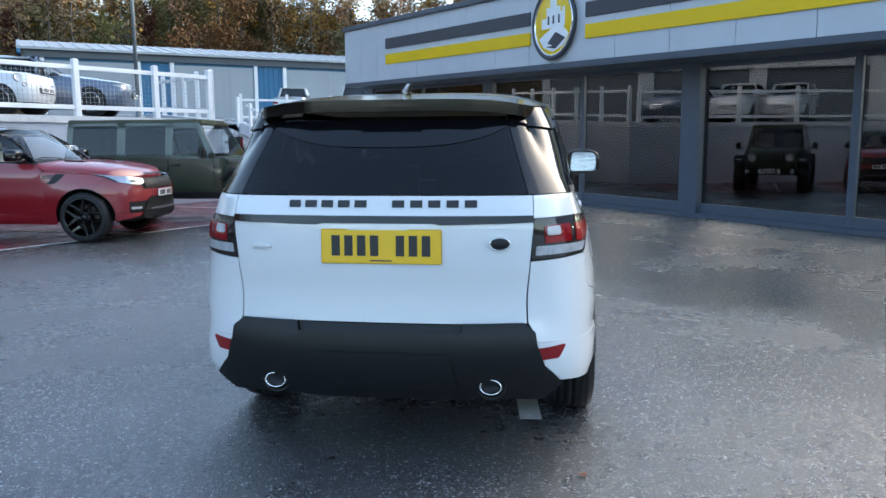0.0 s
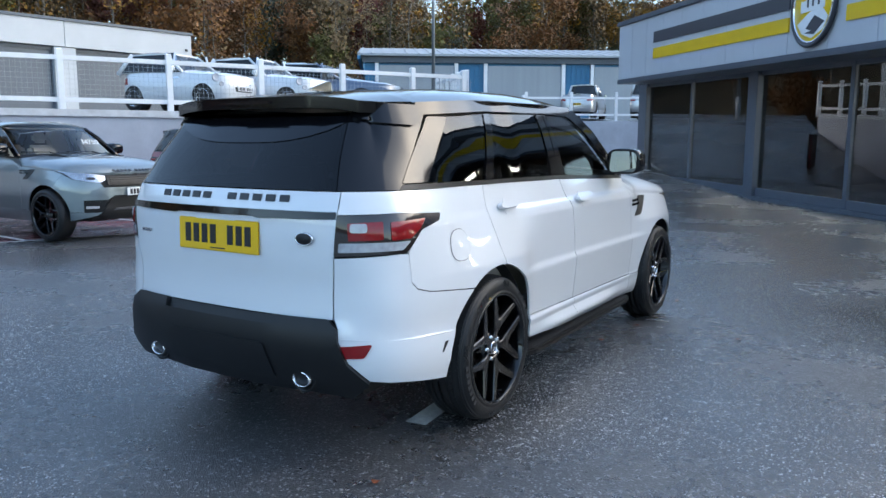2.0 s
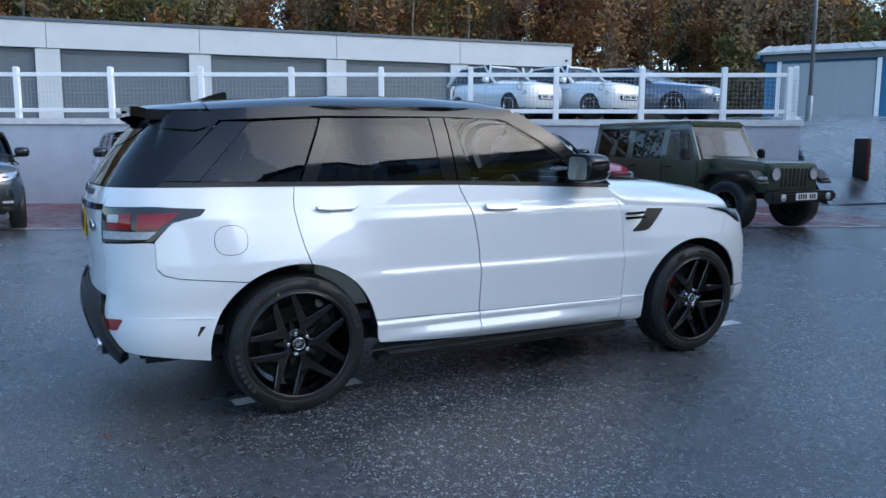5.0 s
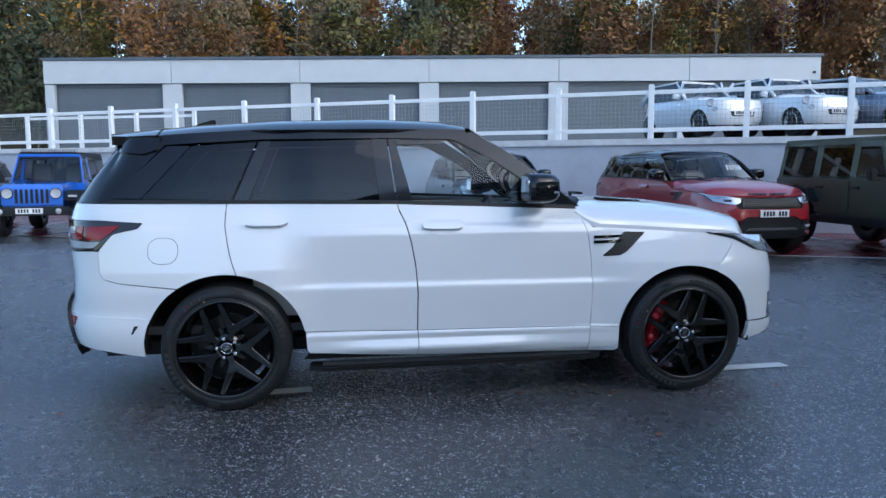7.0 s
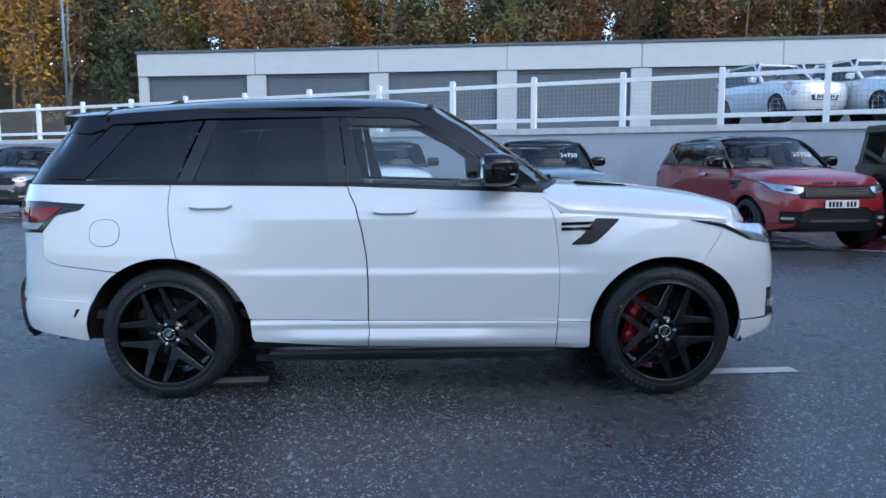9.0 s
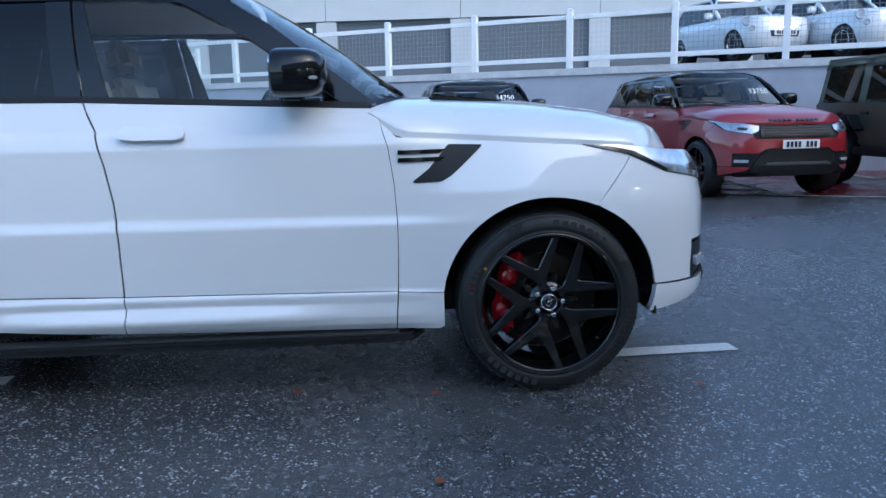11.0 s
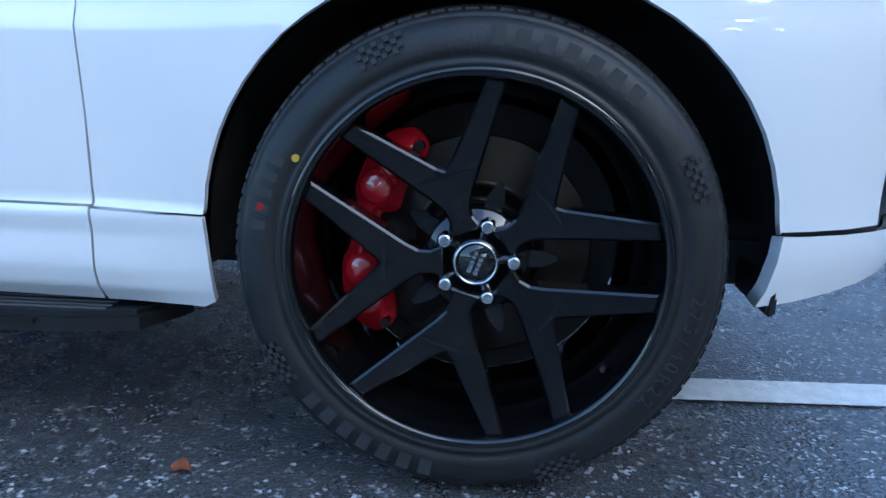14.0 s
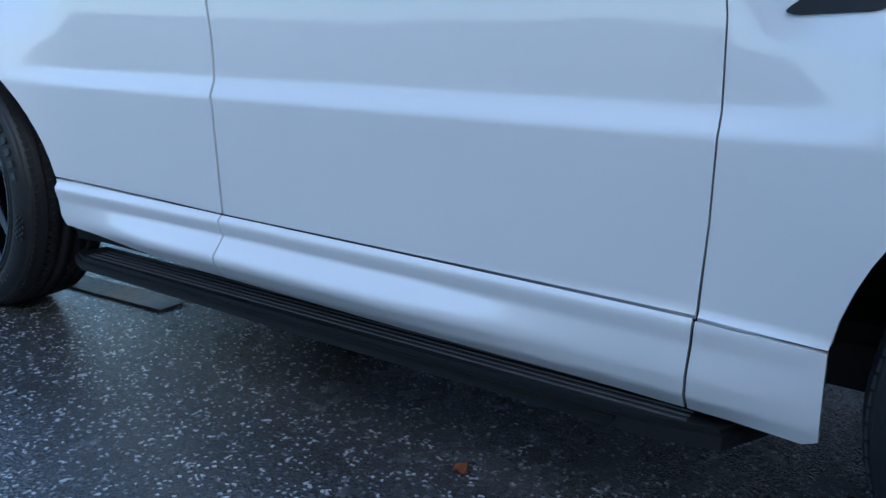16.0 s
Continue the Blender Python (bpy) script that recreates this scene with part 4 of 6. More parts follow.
    gr = P("grille", rounded([(F(0.50), 0.83), (F(-0.50), 0.83), (F(-0.50), 0.955), (F(0.50), 0.955)], 0.03), M_BLACK_SATIN, -0.002, 0.02, both=False)
    for k in range(4):
        P("grille_bar", [(F(0.46), 0.845 + k * 0.03), (F(-0.46), 0.845 + k * 0.03), (F(-0.46), 0.857 + k * 0.03), (F(0.46), 0.857 + k * 0.03)], M_BLACK_SATIN, 0.008, 0.01, parent=gr, both=False)
    if not hero:
        for k in range(10):
            xa = 0.34 - 0.068 * k - (0.05 if k > 4 else 0.0) + 0.025
            P("bonnet_mark", [(F(xa), 1.01), (F(xa - 0.042), 1.01), (F(xa - 0.042), 1.028), (F(xa), 1.028)], M_INK, 0.03, 0.01, both=False, du=0.1, dv=0.1)
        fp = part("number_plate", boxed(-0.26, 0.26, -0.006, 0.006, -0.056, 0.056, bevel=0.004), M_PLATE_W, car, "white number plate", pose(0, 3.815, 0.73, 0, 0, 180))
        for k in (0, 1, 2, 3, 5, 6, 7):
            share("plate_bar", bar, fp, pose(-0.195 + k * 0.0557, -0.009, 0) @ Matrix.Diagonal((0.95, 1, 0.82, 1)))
    # vents, handles, fuel flap, mirrors
    for mir in sides:
        vt = part("fender_vent", sheet(rounded([(2.360, 0.907), (2.375, 0.902), (2.475, 0.906), (2.515, 0.926), (2.560, 0.967), (2.648, 1.052), (2.505, 1.056), (2.470, 1.010), (2.425, 0.957)], 0.01), S, 0.004, 0.012, 0.06, 0.04, mir), M_BLACK_SATIN, car, "black slatted fender vent")
        for z in (1.026, 0.995):
            part("vent_slat", sheet([(2.302, z - 0.008), (2.47, z - 0.006), (2.495, z + 0.010), (2.304, z + 0.010)], S, 0.008, 0.012, 0.06, 0.04, mir), M_BLACK_GLOSS, vt)
        for y0 in ((0.135, 0.385), (1.205, 1.455)):
            z = 1.134 if y0[0] < 1 else 1.105
            h = part("door_handle", sheet(rounded([(y0[0], z - 0.014), (y0[0] + 0.06, z - 0.021), (y0[1] - 0.03, z - 0.020), (y0[1], z - 0.010), (y0[1] + 0.006, z + 0.010), (y0[1] - 0.02, z + 0.018), (y0[0] + 0.02, z + 0.018), (y0[0] - 0.006, z + 0.006)], 0.010), S, 0.032, 0.026, 0.03, 0.010, mir), paint, car)
            part("handle_recess", sheet(rounded([(y0[0] + 0.07, z - 0.05), (y0[1] - 0.06, z - 0.05), (y0[1] - 0.05, z + 0.045), (y0[0] + 0.08, z + 0.045)], 0.03), S, 0.002, 0.003, 0.05, 0.03, mir), paint, h)
        mb = bmesh.new()
        bmesh.ops.create_uvsphere(mb, u_segments=24, v_segments=14, radius=1.0)
        for v in mb.verts:
            v.co = Vector((math.copysign(abs(v.co.x) ** 0.7, v.co.x) * 0.128, math.copysign(abs(v.co.y) ** 0.6, v.co.y) * (0.150 if v.co.y > 0 else 0.112), math.copysign(abs(v.co.z) ** 0.55, v.co.z) * (0.096 if v.co.z > 0 else 0.090)))
            if v.co.y < -0.055:
                v.co.y = -0.055
        for f in mb.faces:
            f.smooth = True
        sx = -1 if mir else 1
        mi = part("wing_mirror", mb, M_BLACK_GLOSS, car, "gloss black wing mirror", pose(sx * 1.022, 1.890, 1.340))
        part("mirror_glass", prism(rounded([(-0.100, -0.072), (0.095, -0.070), (0.102, 0.050), (0.070, 0.074), (-0.085, 0.076)], 0.03), 0.005, Matrix.Translation((0, -0.0565, 0)) @ Matrix.Rotation(radians(90), 4, "X")), M_MIRROR, mi, "")
        part("mirror_indicator", boxed(-0.11, 0.120, 0.085, 0.122, -0.026, -0.014, bevel=0.004), M_LAMP_CLEAR, mi)
        part("mirror_foot", boxed(-0.17, -0.06, -0.04, 0.05, -0.095, -0.062, bevel=0.01), M_BLACK_SATIN, mi, "", pose(0, 0, 0, 0, 0, 0 if sx > 0 else 180))
    if True:
        ring = [(-0.352 + 0.088 * math.copysign(abs(math.cos(a)) ** 0.8, math.cos(a)), 0.985 + 0.078 * math.copysign(abs(math.sin(a)) ** 0.8, math.sin(a))) for a in np.linspace(0, 2 * math.pi, 33)[:-1]]
        ring2 = [(-0.352 + 0.085 * math.copysign(abs(math.cos(a)) ** 0.8, math.cos(a)), 0.985 + 0.075 * math.copysign(abs(math.sin(a)) ** 0.8, math.sin(a))) for a in np.linspace(0, 2 * math.pi, 33)[:-1]]
        P("fuel_flap_gap", ring, M_UNDER, 0.0012, 0.0, both=False, du=0.04, dv=0.03)
        P("fuel_flap", ring2, paint, 0.0028, 0.002, both=False, du=0.04, dv=0.03)
    if step or hero:
        for sx in (-1, 1):
            st = part("side_step", prism([(-0.06, -0.94), (0.045, -0.94), (0.075, -0.86), (0.082, 0), (0.075, 0.80), (0.05, 0.92), (-0.06, 0.97)] if sx > 0 else [(0.06, -0.94), (-0.045, -0.94), (-0.075, -0.86), (-0.082, 0), (-0.075, 0.80), (-0.05, 0.92), (0.06, 0.97)], 0.034, Matrix.Translation((0, 0, -0.011)), bevel=0.01), M_BLACK_SATIN, car, "black running board below the doors", pose(sx * 0.882, 1.43, 0.236, 0.5))
            part("step_trim", boxed(-0.003, 0.003, -0.80, 0.80, -0.004, 0.004), M_STEEL, st, "", pose(sx * 0.080, -0.05, 0.008))
            for k in range(5):
                part("step_rib", boxed(-0.003, 0.003, -0.86, 0.86, 0.021, 0.0255), M_TRIM_GREY, st, "", pose(sx * (-0.035 + k * 0.02), 0, 0))
    # arches and underside
    for mir in sides:
        for arch, r in ((arch_r, 0.470), (arch_f, 0.468)):
            bm = bmesh.new()
            pts = arch(r, -6, 186, 24)
            ring = [[bm.verts.new((x * (-1 if mir else 1), p[0], p[1])) for p in pts] for x in (0.90 if arch is arch_r else 0.865, 0.52)]
            for k in range(len(pts) - 1):
                bm.faces.new((ring[0][k], ring[0][k + 1], ring[1][k + 1], ring[1][k])).smooth = True
            bm.faces.new(ring[1])
            part("wheel_arch_liner", bm, M_UNDER, car)
    for y0 in (3.42,):
        for sx in (-1, 1):
            part("mud_flap", boxed(-0.09, 0.09, -0.008, 0.008, -0.03, 0.03, bevel=0.004), M_BLACK_SATIN, car, "", pose(sx * 0.82, y0 - 0.02, 0.335))
    part("underbody", boxed(-0.72, 0.72, -0.80, 3.55, 0.30, 0.42, bevel=0.03), M_UNDER, car)
    part("front_bulkhead", boxed(-0.80, 0.80, 2.10, 2.16, 0.40, 1.20), M_UNDER, car)
    # cabin
    part("cabin_floor", boxed(-0.80, 0.80, -0.7, 2.1, 0.45, 0.50), M_TRIM_GREY, car)
    part("dashboard", boxed(-0.74, 0.74, 1.82, 2.16, 0.85, 1.19, bevel=0.06), M_TRIM_GREY, car)
    for sx in (-1, 1):
        for y0 in (1.02, 0.12):
            st = part("seat", boxed(-0.26, 0.26, -0.05, 0.50, 0.72, 0.92, bevel=0.06), M_CREAM, car, "cream leather seat", pose(sx * 0.38, y0, 0))
            part("backrest", boxed(-0.25, 0.25, -0.10, 0.06, 0.0, 0.56, bevel=0.06), M_CREAM, st, "", pose(0, -0.05, 0.86, 14))
            part("headrest", boxed(-0.14, 0.14, -0.06, 0.06, 0.0, 0.18, bevel=0.05), M_CREAM, st, "", pose(0, -0.21, 1.43, 10))
        part("door_lining", boxed(-0.02, 0.02, 0.15, 2.1, 0.55, 1.20, bevel=0.01), M_CREAM, car, "", pose(sx * 0.80, 0, 0))
    part("headlining", boxed(-0.60, 0.60, -0.35, 1.48, 1.665, 1.68), M_CREAM, car)
    sw = lathe([(0.185 + 0.014 * math.cos(a), 0.014 * math.sin(a)) for a in np.linspace(0, 2 * math.pi, 9)], 36, "y")
    part("steering_wheel", sw, M_TRIM_GREY, car, "", pose(0.38, 1.66, 1.10, -22))
    # wheels
    for y0 in (0.0, 2.923):
        for sx in (-1, 1):
            wheel(car, sx * 0.872, y0, side=sx, turn=0.0 if y0 > 1 else -38.0 * sx, simple=not hero, caliper=(80 if y0 > 1 else None) if sx > 0 and hero else None)
    if price:
        cu = bpy.data.curves.new("price_sticker", "FONT")
        cu.body = price
        cu.size = 0.13
        cu.extrude = 0.001
        cu.align_x = "CENTER"
        tx = new("price_sticker", cu)
        tx.data.materials.append(M_PLATE_W)
        tx.parent = car
        tx.matrix_local = pose(-0.40, 2.13, 1.42, 54, 0, 180)
        tagged(tx, "white windscreen price figures")
    return car


def small_car(m, paint, label, tag="car", group="", L=3.55, W=1.63, H=1.49, wb=2.30, fo=0.68, belt=0.93, nose=0.80, screen=(1.62, 0.95), back=(-0.62, -0.22), R=0.29, round_lamps=False, glass_mat=None, estate=0.0, name="car", rim_mat=None, tall_nose=0.0):
    """A compact car: rear axle at the origin, nose along +y. screen and back: y of the base and the top of front and rear glass."""
    car = thing(name, label, tag, m, group)
    ro = L - wb - fo
    h = W / 2
    y0, y1 = -ro, wb + fo
    S = Skin([(0, y0), (0.5 * h, y0 + 0.02), (0.80 * h, y0 + 0.12), (0.95 * h, y0 + 0.32), (h, 0.1), (h, wb * 0.5), (h, wb - 0.1), (0.96 * h, y1 - 0.38), (0.82 * h, y1 - 0.16), (0.5 * h, y1 - 0.03), (0, y1)],
             [(y0 - 2, q) for q in ([(0.15, 0.10), (0.35, 0.01), (0.55, 0.0), (0.8, 0.02), (belt, 0.07), (1.2, 0.2)],)] + [(y1 + 2, [(0.15, 0.10), (0.35, 0.01), (0.55, 0.0), (0.75, 0.04), (belt, 0.12), (1.2, 0.3)])])
    ar = R + 0.05
    top = [(S.hi, nose), (y1 - 0.35, nose + 0.03), (screen[0], belt), (-ro * 0.4, belt + 0.03), (S.lo, belt + 0.01)]
    for mir in (False, True):
        pts = [(S.lo, 0.25), (-ar - 0.02, 0.20)] + arc(0, R, ar, 190, -10, 14) + [(ar + 0.02, 0.20), (wb - ar - 0.02, 0.20)] + arc(wb, R, ar, 190, -10, 14) + [(wb + ar + 0.02, 0.22), (S.hi, 0.22)] + top
        part("body_side", sheet(pts, S, 0, 0.015, 0.15, 0.09, mir), paint, car)
        sx = -1 if mir else 1
        part("door_gap", sheet([(0.48 * wb + 0.2, 0.30), (0.48 * wb + 0.208, 0.30), (0.48 * wb + 0.208, belt), (0.48 * wb + 0.2, belt)], S, 0.001, 0, 0.2, 0.1, mir), M_UNDER, car)
        part("door_handle", sheet([(0.48 * wb + 0.28, belt - 0.16), (0.48 * wb + 0.44, belt - 0.16), (0.48 * wb + 0.44, belt - 0.13), (0.48 * wb + 0.28, belt - 0.13)], S, 0.02, 0.02, 0.2, 0.1, mir), M_CHROME if round_lamps else paint, car)
        if round_lamps:
            for yy, zz, rr in ((y1 - 0.26, nose - 0.04, 0.105), (y1 - 0.13, nose - 0.20, 0.06)):
                p = S(np.array([yy]), np.array([zz]), np.array([0.0]))[0]
                lp = lathe([(rr, -0.03), (rr, 0.008), (rr * 0.86, 0.014), (rr * 0.8, 0.008), (0.001, 0.02)], 20, "y")
                part("headlamp", lp, M_LAMP_CLEAR, car, "", pose(p[0] * sx, p[1], p[2], 12, 0, -35 * sx))
        else:
            part("headlamp", sheet([(y1 - 0.42, nose - 0.03), (S.front(0.55 * h), nose - 0.19), (S.front(0.42 * h), nose - 0.10), (S.front(0.5 * h), nose - 0.02)], S, 0.006, 0.02, 0.1, 0.06, mir), M_LAMP_CLEAR, car)
        part("tail_lamp", sheet([(-ro + 0.33, belt - 0.10), (S.rear(0.62 * h), belt - 0.12), (S.rear(0.62 * h), belt - 0.32), (-ro + 0.38, belt - 0.26)], S, 0.006, 0.02, 0.1, 0.06, mir), M_LAMP_RED, car)
        mi = part("wing_mirror", boxed(-0.09, 0.09, -0.05, 0.07, -0.06, 0.07, bevel=0.03), paint, car, "", pose(sx * (h + 0.06), screen[0] - 0.22, belt + 0.09))
        part("mirror_glass", boxed(-0.07, 0.07, -0.053, -0.05, -0.045, 0.05), M_MIRROR, mi)
    part("front_mask", sheet([(S.front(0.38 * h), 0.42), (S.front(-0.38 * h), 0.42), (S.front(-0.42 * h), 0.54), (S.front(0.42 * h), 0.54)], S, 0.005, 0.01, 0.1, 0.06), M_BLACK_SATIN, car)
    part("chrome_strip", sheet([(S.front(0.34 * h), 0.60), (S.front(-0.34 * h), 0.60), (S.front(-0.34 * h), 0.63), (S.front(0.34 * h), 0.63)], S, 0.01, 0.01, 0.1, 0.06), M_CHROME, car)
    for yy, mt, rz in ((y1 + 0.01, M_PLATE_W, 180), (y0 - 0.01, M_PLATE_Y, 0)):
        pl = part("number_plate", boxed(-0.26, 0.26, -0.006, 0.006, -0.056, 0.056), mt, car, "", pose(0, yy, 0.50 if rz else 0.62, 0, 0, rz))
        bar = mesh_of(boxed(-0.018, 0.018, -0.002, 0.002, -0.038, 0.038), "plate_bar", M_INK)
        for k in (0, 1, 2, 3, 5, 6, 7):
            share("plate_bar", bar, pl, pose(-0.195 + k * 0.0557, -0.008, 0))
    if tall_nose:
        g = part("grille", boxed(-0.34, 0.34, y1 - 0.06, y1 + 0.03, 0.42, 0.42 + tall_nose, bevel=0.02), M_CHROME, car, "tall bright slatted grille")
        for k in range(12):
            part("grille_bar", boxed(-0.30 + k * 0.052, -0.275 + k * 0.052, y1 + 0.03, y1 + 0.036, 0.45, 0.39 + tall_nose), M_STEEL, g)

    # deck: bonnet and tail, one net over the body
    def deck(p, y, off):
        zz = np.interp(y, [y0, -ro * 0.4, screen[0], y1 - 0.35, y1 - 0.08, y1], [belt + 0.01, belt + 0.03, belt, nose + 0.03, nose, nose])
        w = S.raw(np.clip(y, y0 + 0.3, y1 - 0.36), zz, 0)[:, 0]
        k = np.clip((y - (y1 - 0.36)) / 0.36, 0, 1)
        k2 = np.clip(((y0 + 0.3) - y) / 0.3, 0, 1)
        w = w * (1 - 0.62 * k ** 2.2) * (1 - 0.6 * k2 ** 2.2)
        cr = np.interp(y, [y0, screen[0], y1 - 0.3, y1], [0.03, 0.10, 0.07, -0.02])
        yy = np.minimum(y, y1 - 0.12 * k)
        return np.stack([p * w, yy, zz + cr * (1 - abs(p) ** 3) + off], 1)

    part("bonnet", sheet([(-1, screen[0] - 0.15), (1, screen[0] - 0.15), (1, y1), (-1, y1)], deck, 0, 0.02, 0.12, 0.08), paint, car)
    part("tail_deck", sheet([(-1, y0), (1, y0), (1, back[0] + 0.1), (-1, back[0] + 0.1)], deck, 0, 0.02, 0.2, 0.08), paint, car)
    # greenhouse
    wb_, wt = h * 0.90, h * 0.70
    zt = H - 0.06
    gm = glass_mat or M_GLASS_TINT

    def quad(name, a, b, c, d, mt, n=1, label=""):
        bm = bmesh.new()
        bm.faces.new([bm.verts.new(p) for p in (a, b, c, d)])
        part(name, bm, mt, car, label)

    Fb, Ft, Bb, Bt = screen[0], screen[1], back[0], back[1]
    quad("windscreen", (wb_ * 0.94, Fb, belt + 0.02), (-wb_ * 0.94, Fb, belt + 0.02), (-wt * 0.95, Ft, zt), (wt * 0.95, Ft, zt), M_GLASS_CLEAR)
    quad("rear_window", (-wb_ * 0.92, Bb, belt + 0.05), (wb_ * 0.92, Bb, belt + 0.05), (wt * 0.92, Bt, zt), (-wt * 0.92, Bt, zt), gm)
    mid = 0.48 * wb + 0.2
    for sx in (-1, 1):
        k = [(sx * wb_, Fb - 0.10, belt + 0.02), (sx * wb_, mid + 0.04, belt + 0.02), (sx * wt, mid + 0.0, zt), (sx * wt, Ft - 0.04, zt)]
        quad("side_window", *(k if sx < 0 else k[::-1]), M_GLASS_CLEAR)
        k = [(sx * wb_, mid - 0.04, belt + 0.02), (sx * wb_, Bb + 0.20, belt + 0.04), (sx * wt, Bt + 0.10, zt), (sx * wt, mid - 0.08, zt)]
        quad("side_window", *(k if sx < 0 else k[::-1]), gm)
        for a, b, r in (((sx * wb_ * 0.97, Fb, belt), (sx * wt * 0.98, Ft, zt), 0.038), ((sx * wb_ * 0.98, Bb + 0.06, belt), (sx * wt * 0.97, Bt + 0.03, zt), 0.075), ((sx * wb_, mid, belt), (sx * wt, mid - 0.04, zt), 0.03)):
            bm = bmesh.new()
            cyl(bm, r, r * 0.9, a, b, 10)
            part("pillar", bm, paint, car)

    def roof_map(p, y, off):
        k = np.clip((y - Bt) / (Ft - Bt), 0, 1)
        return np.stack([p * (wt + 0.03), y, zt + 0.07 * np.sin(np.pi * np.clip(0.12 + 0.80 * k, 0, 1)) * (1 - abs(p) ** 3) + off], 1)

    part("roof", sheet([(-1, Bt - 0.05), (1, Bt - 0.05), (1, Ft + 0.04), (-1, Ft + 0.04)], roof_map, 0.0, 0.04, 0.15, 0.12), paint, car)
    part("cabin", boxed(-wb_ * 0.9, wb_ * 0.9, Bb + 0.2, Fb - 0.25, 0.35, belt - 0.05, bevel=0.05), M_TRIM_GREY, car)
    for sx in (-1, 1):
        part("seat", boxed(-0.2, 0.2, -0.07, 0.07, 0.0, 0.75, bevel=0.05), M_TRIM_GREY, car, "", pose(sx * 0.34, mid - 0.05, 0.55, 12))
    for yy in (0, wb):
        for sx in (-1, 1):
            wheel(car, sx * (h - 0.11), yy, R=R, rim=R * 0.68, width=0.20, side=sx, simple=True, rim_mat=rim_mat or M_CHROME, style="plain")
            bm = bmesh.new()
            cyl(bm, R + 0.045, R + 0.045, (sx * (h - 0.04), yy, R), (sx * (h - 0.34), yy, R), 24, True)
            part("wheel_arch_liner", bm, M_UNDER, car)
    return car


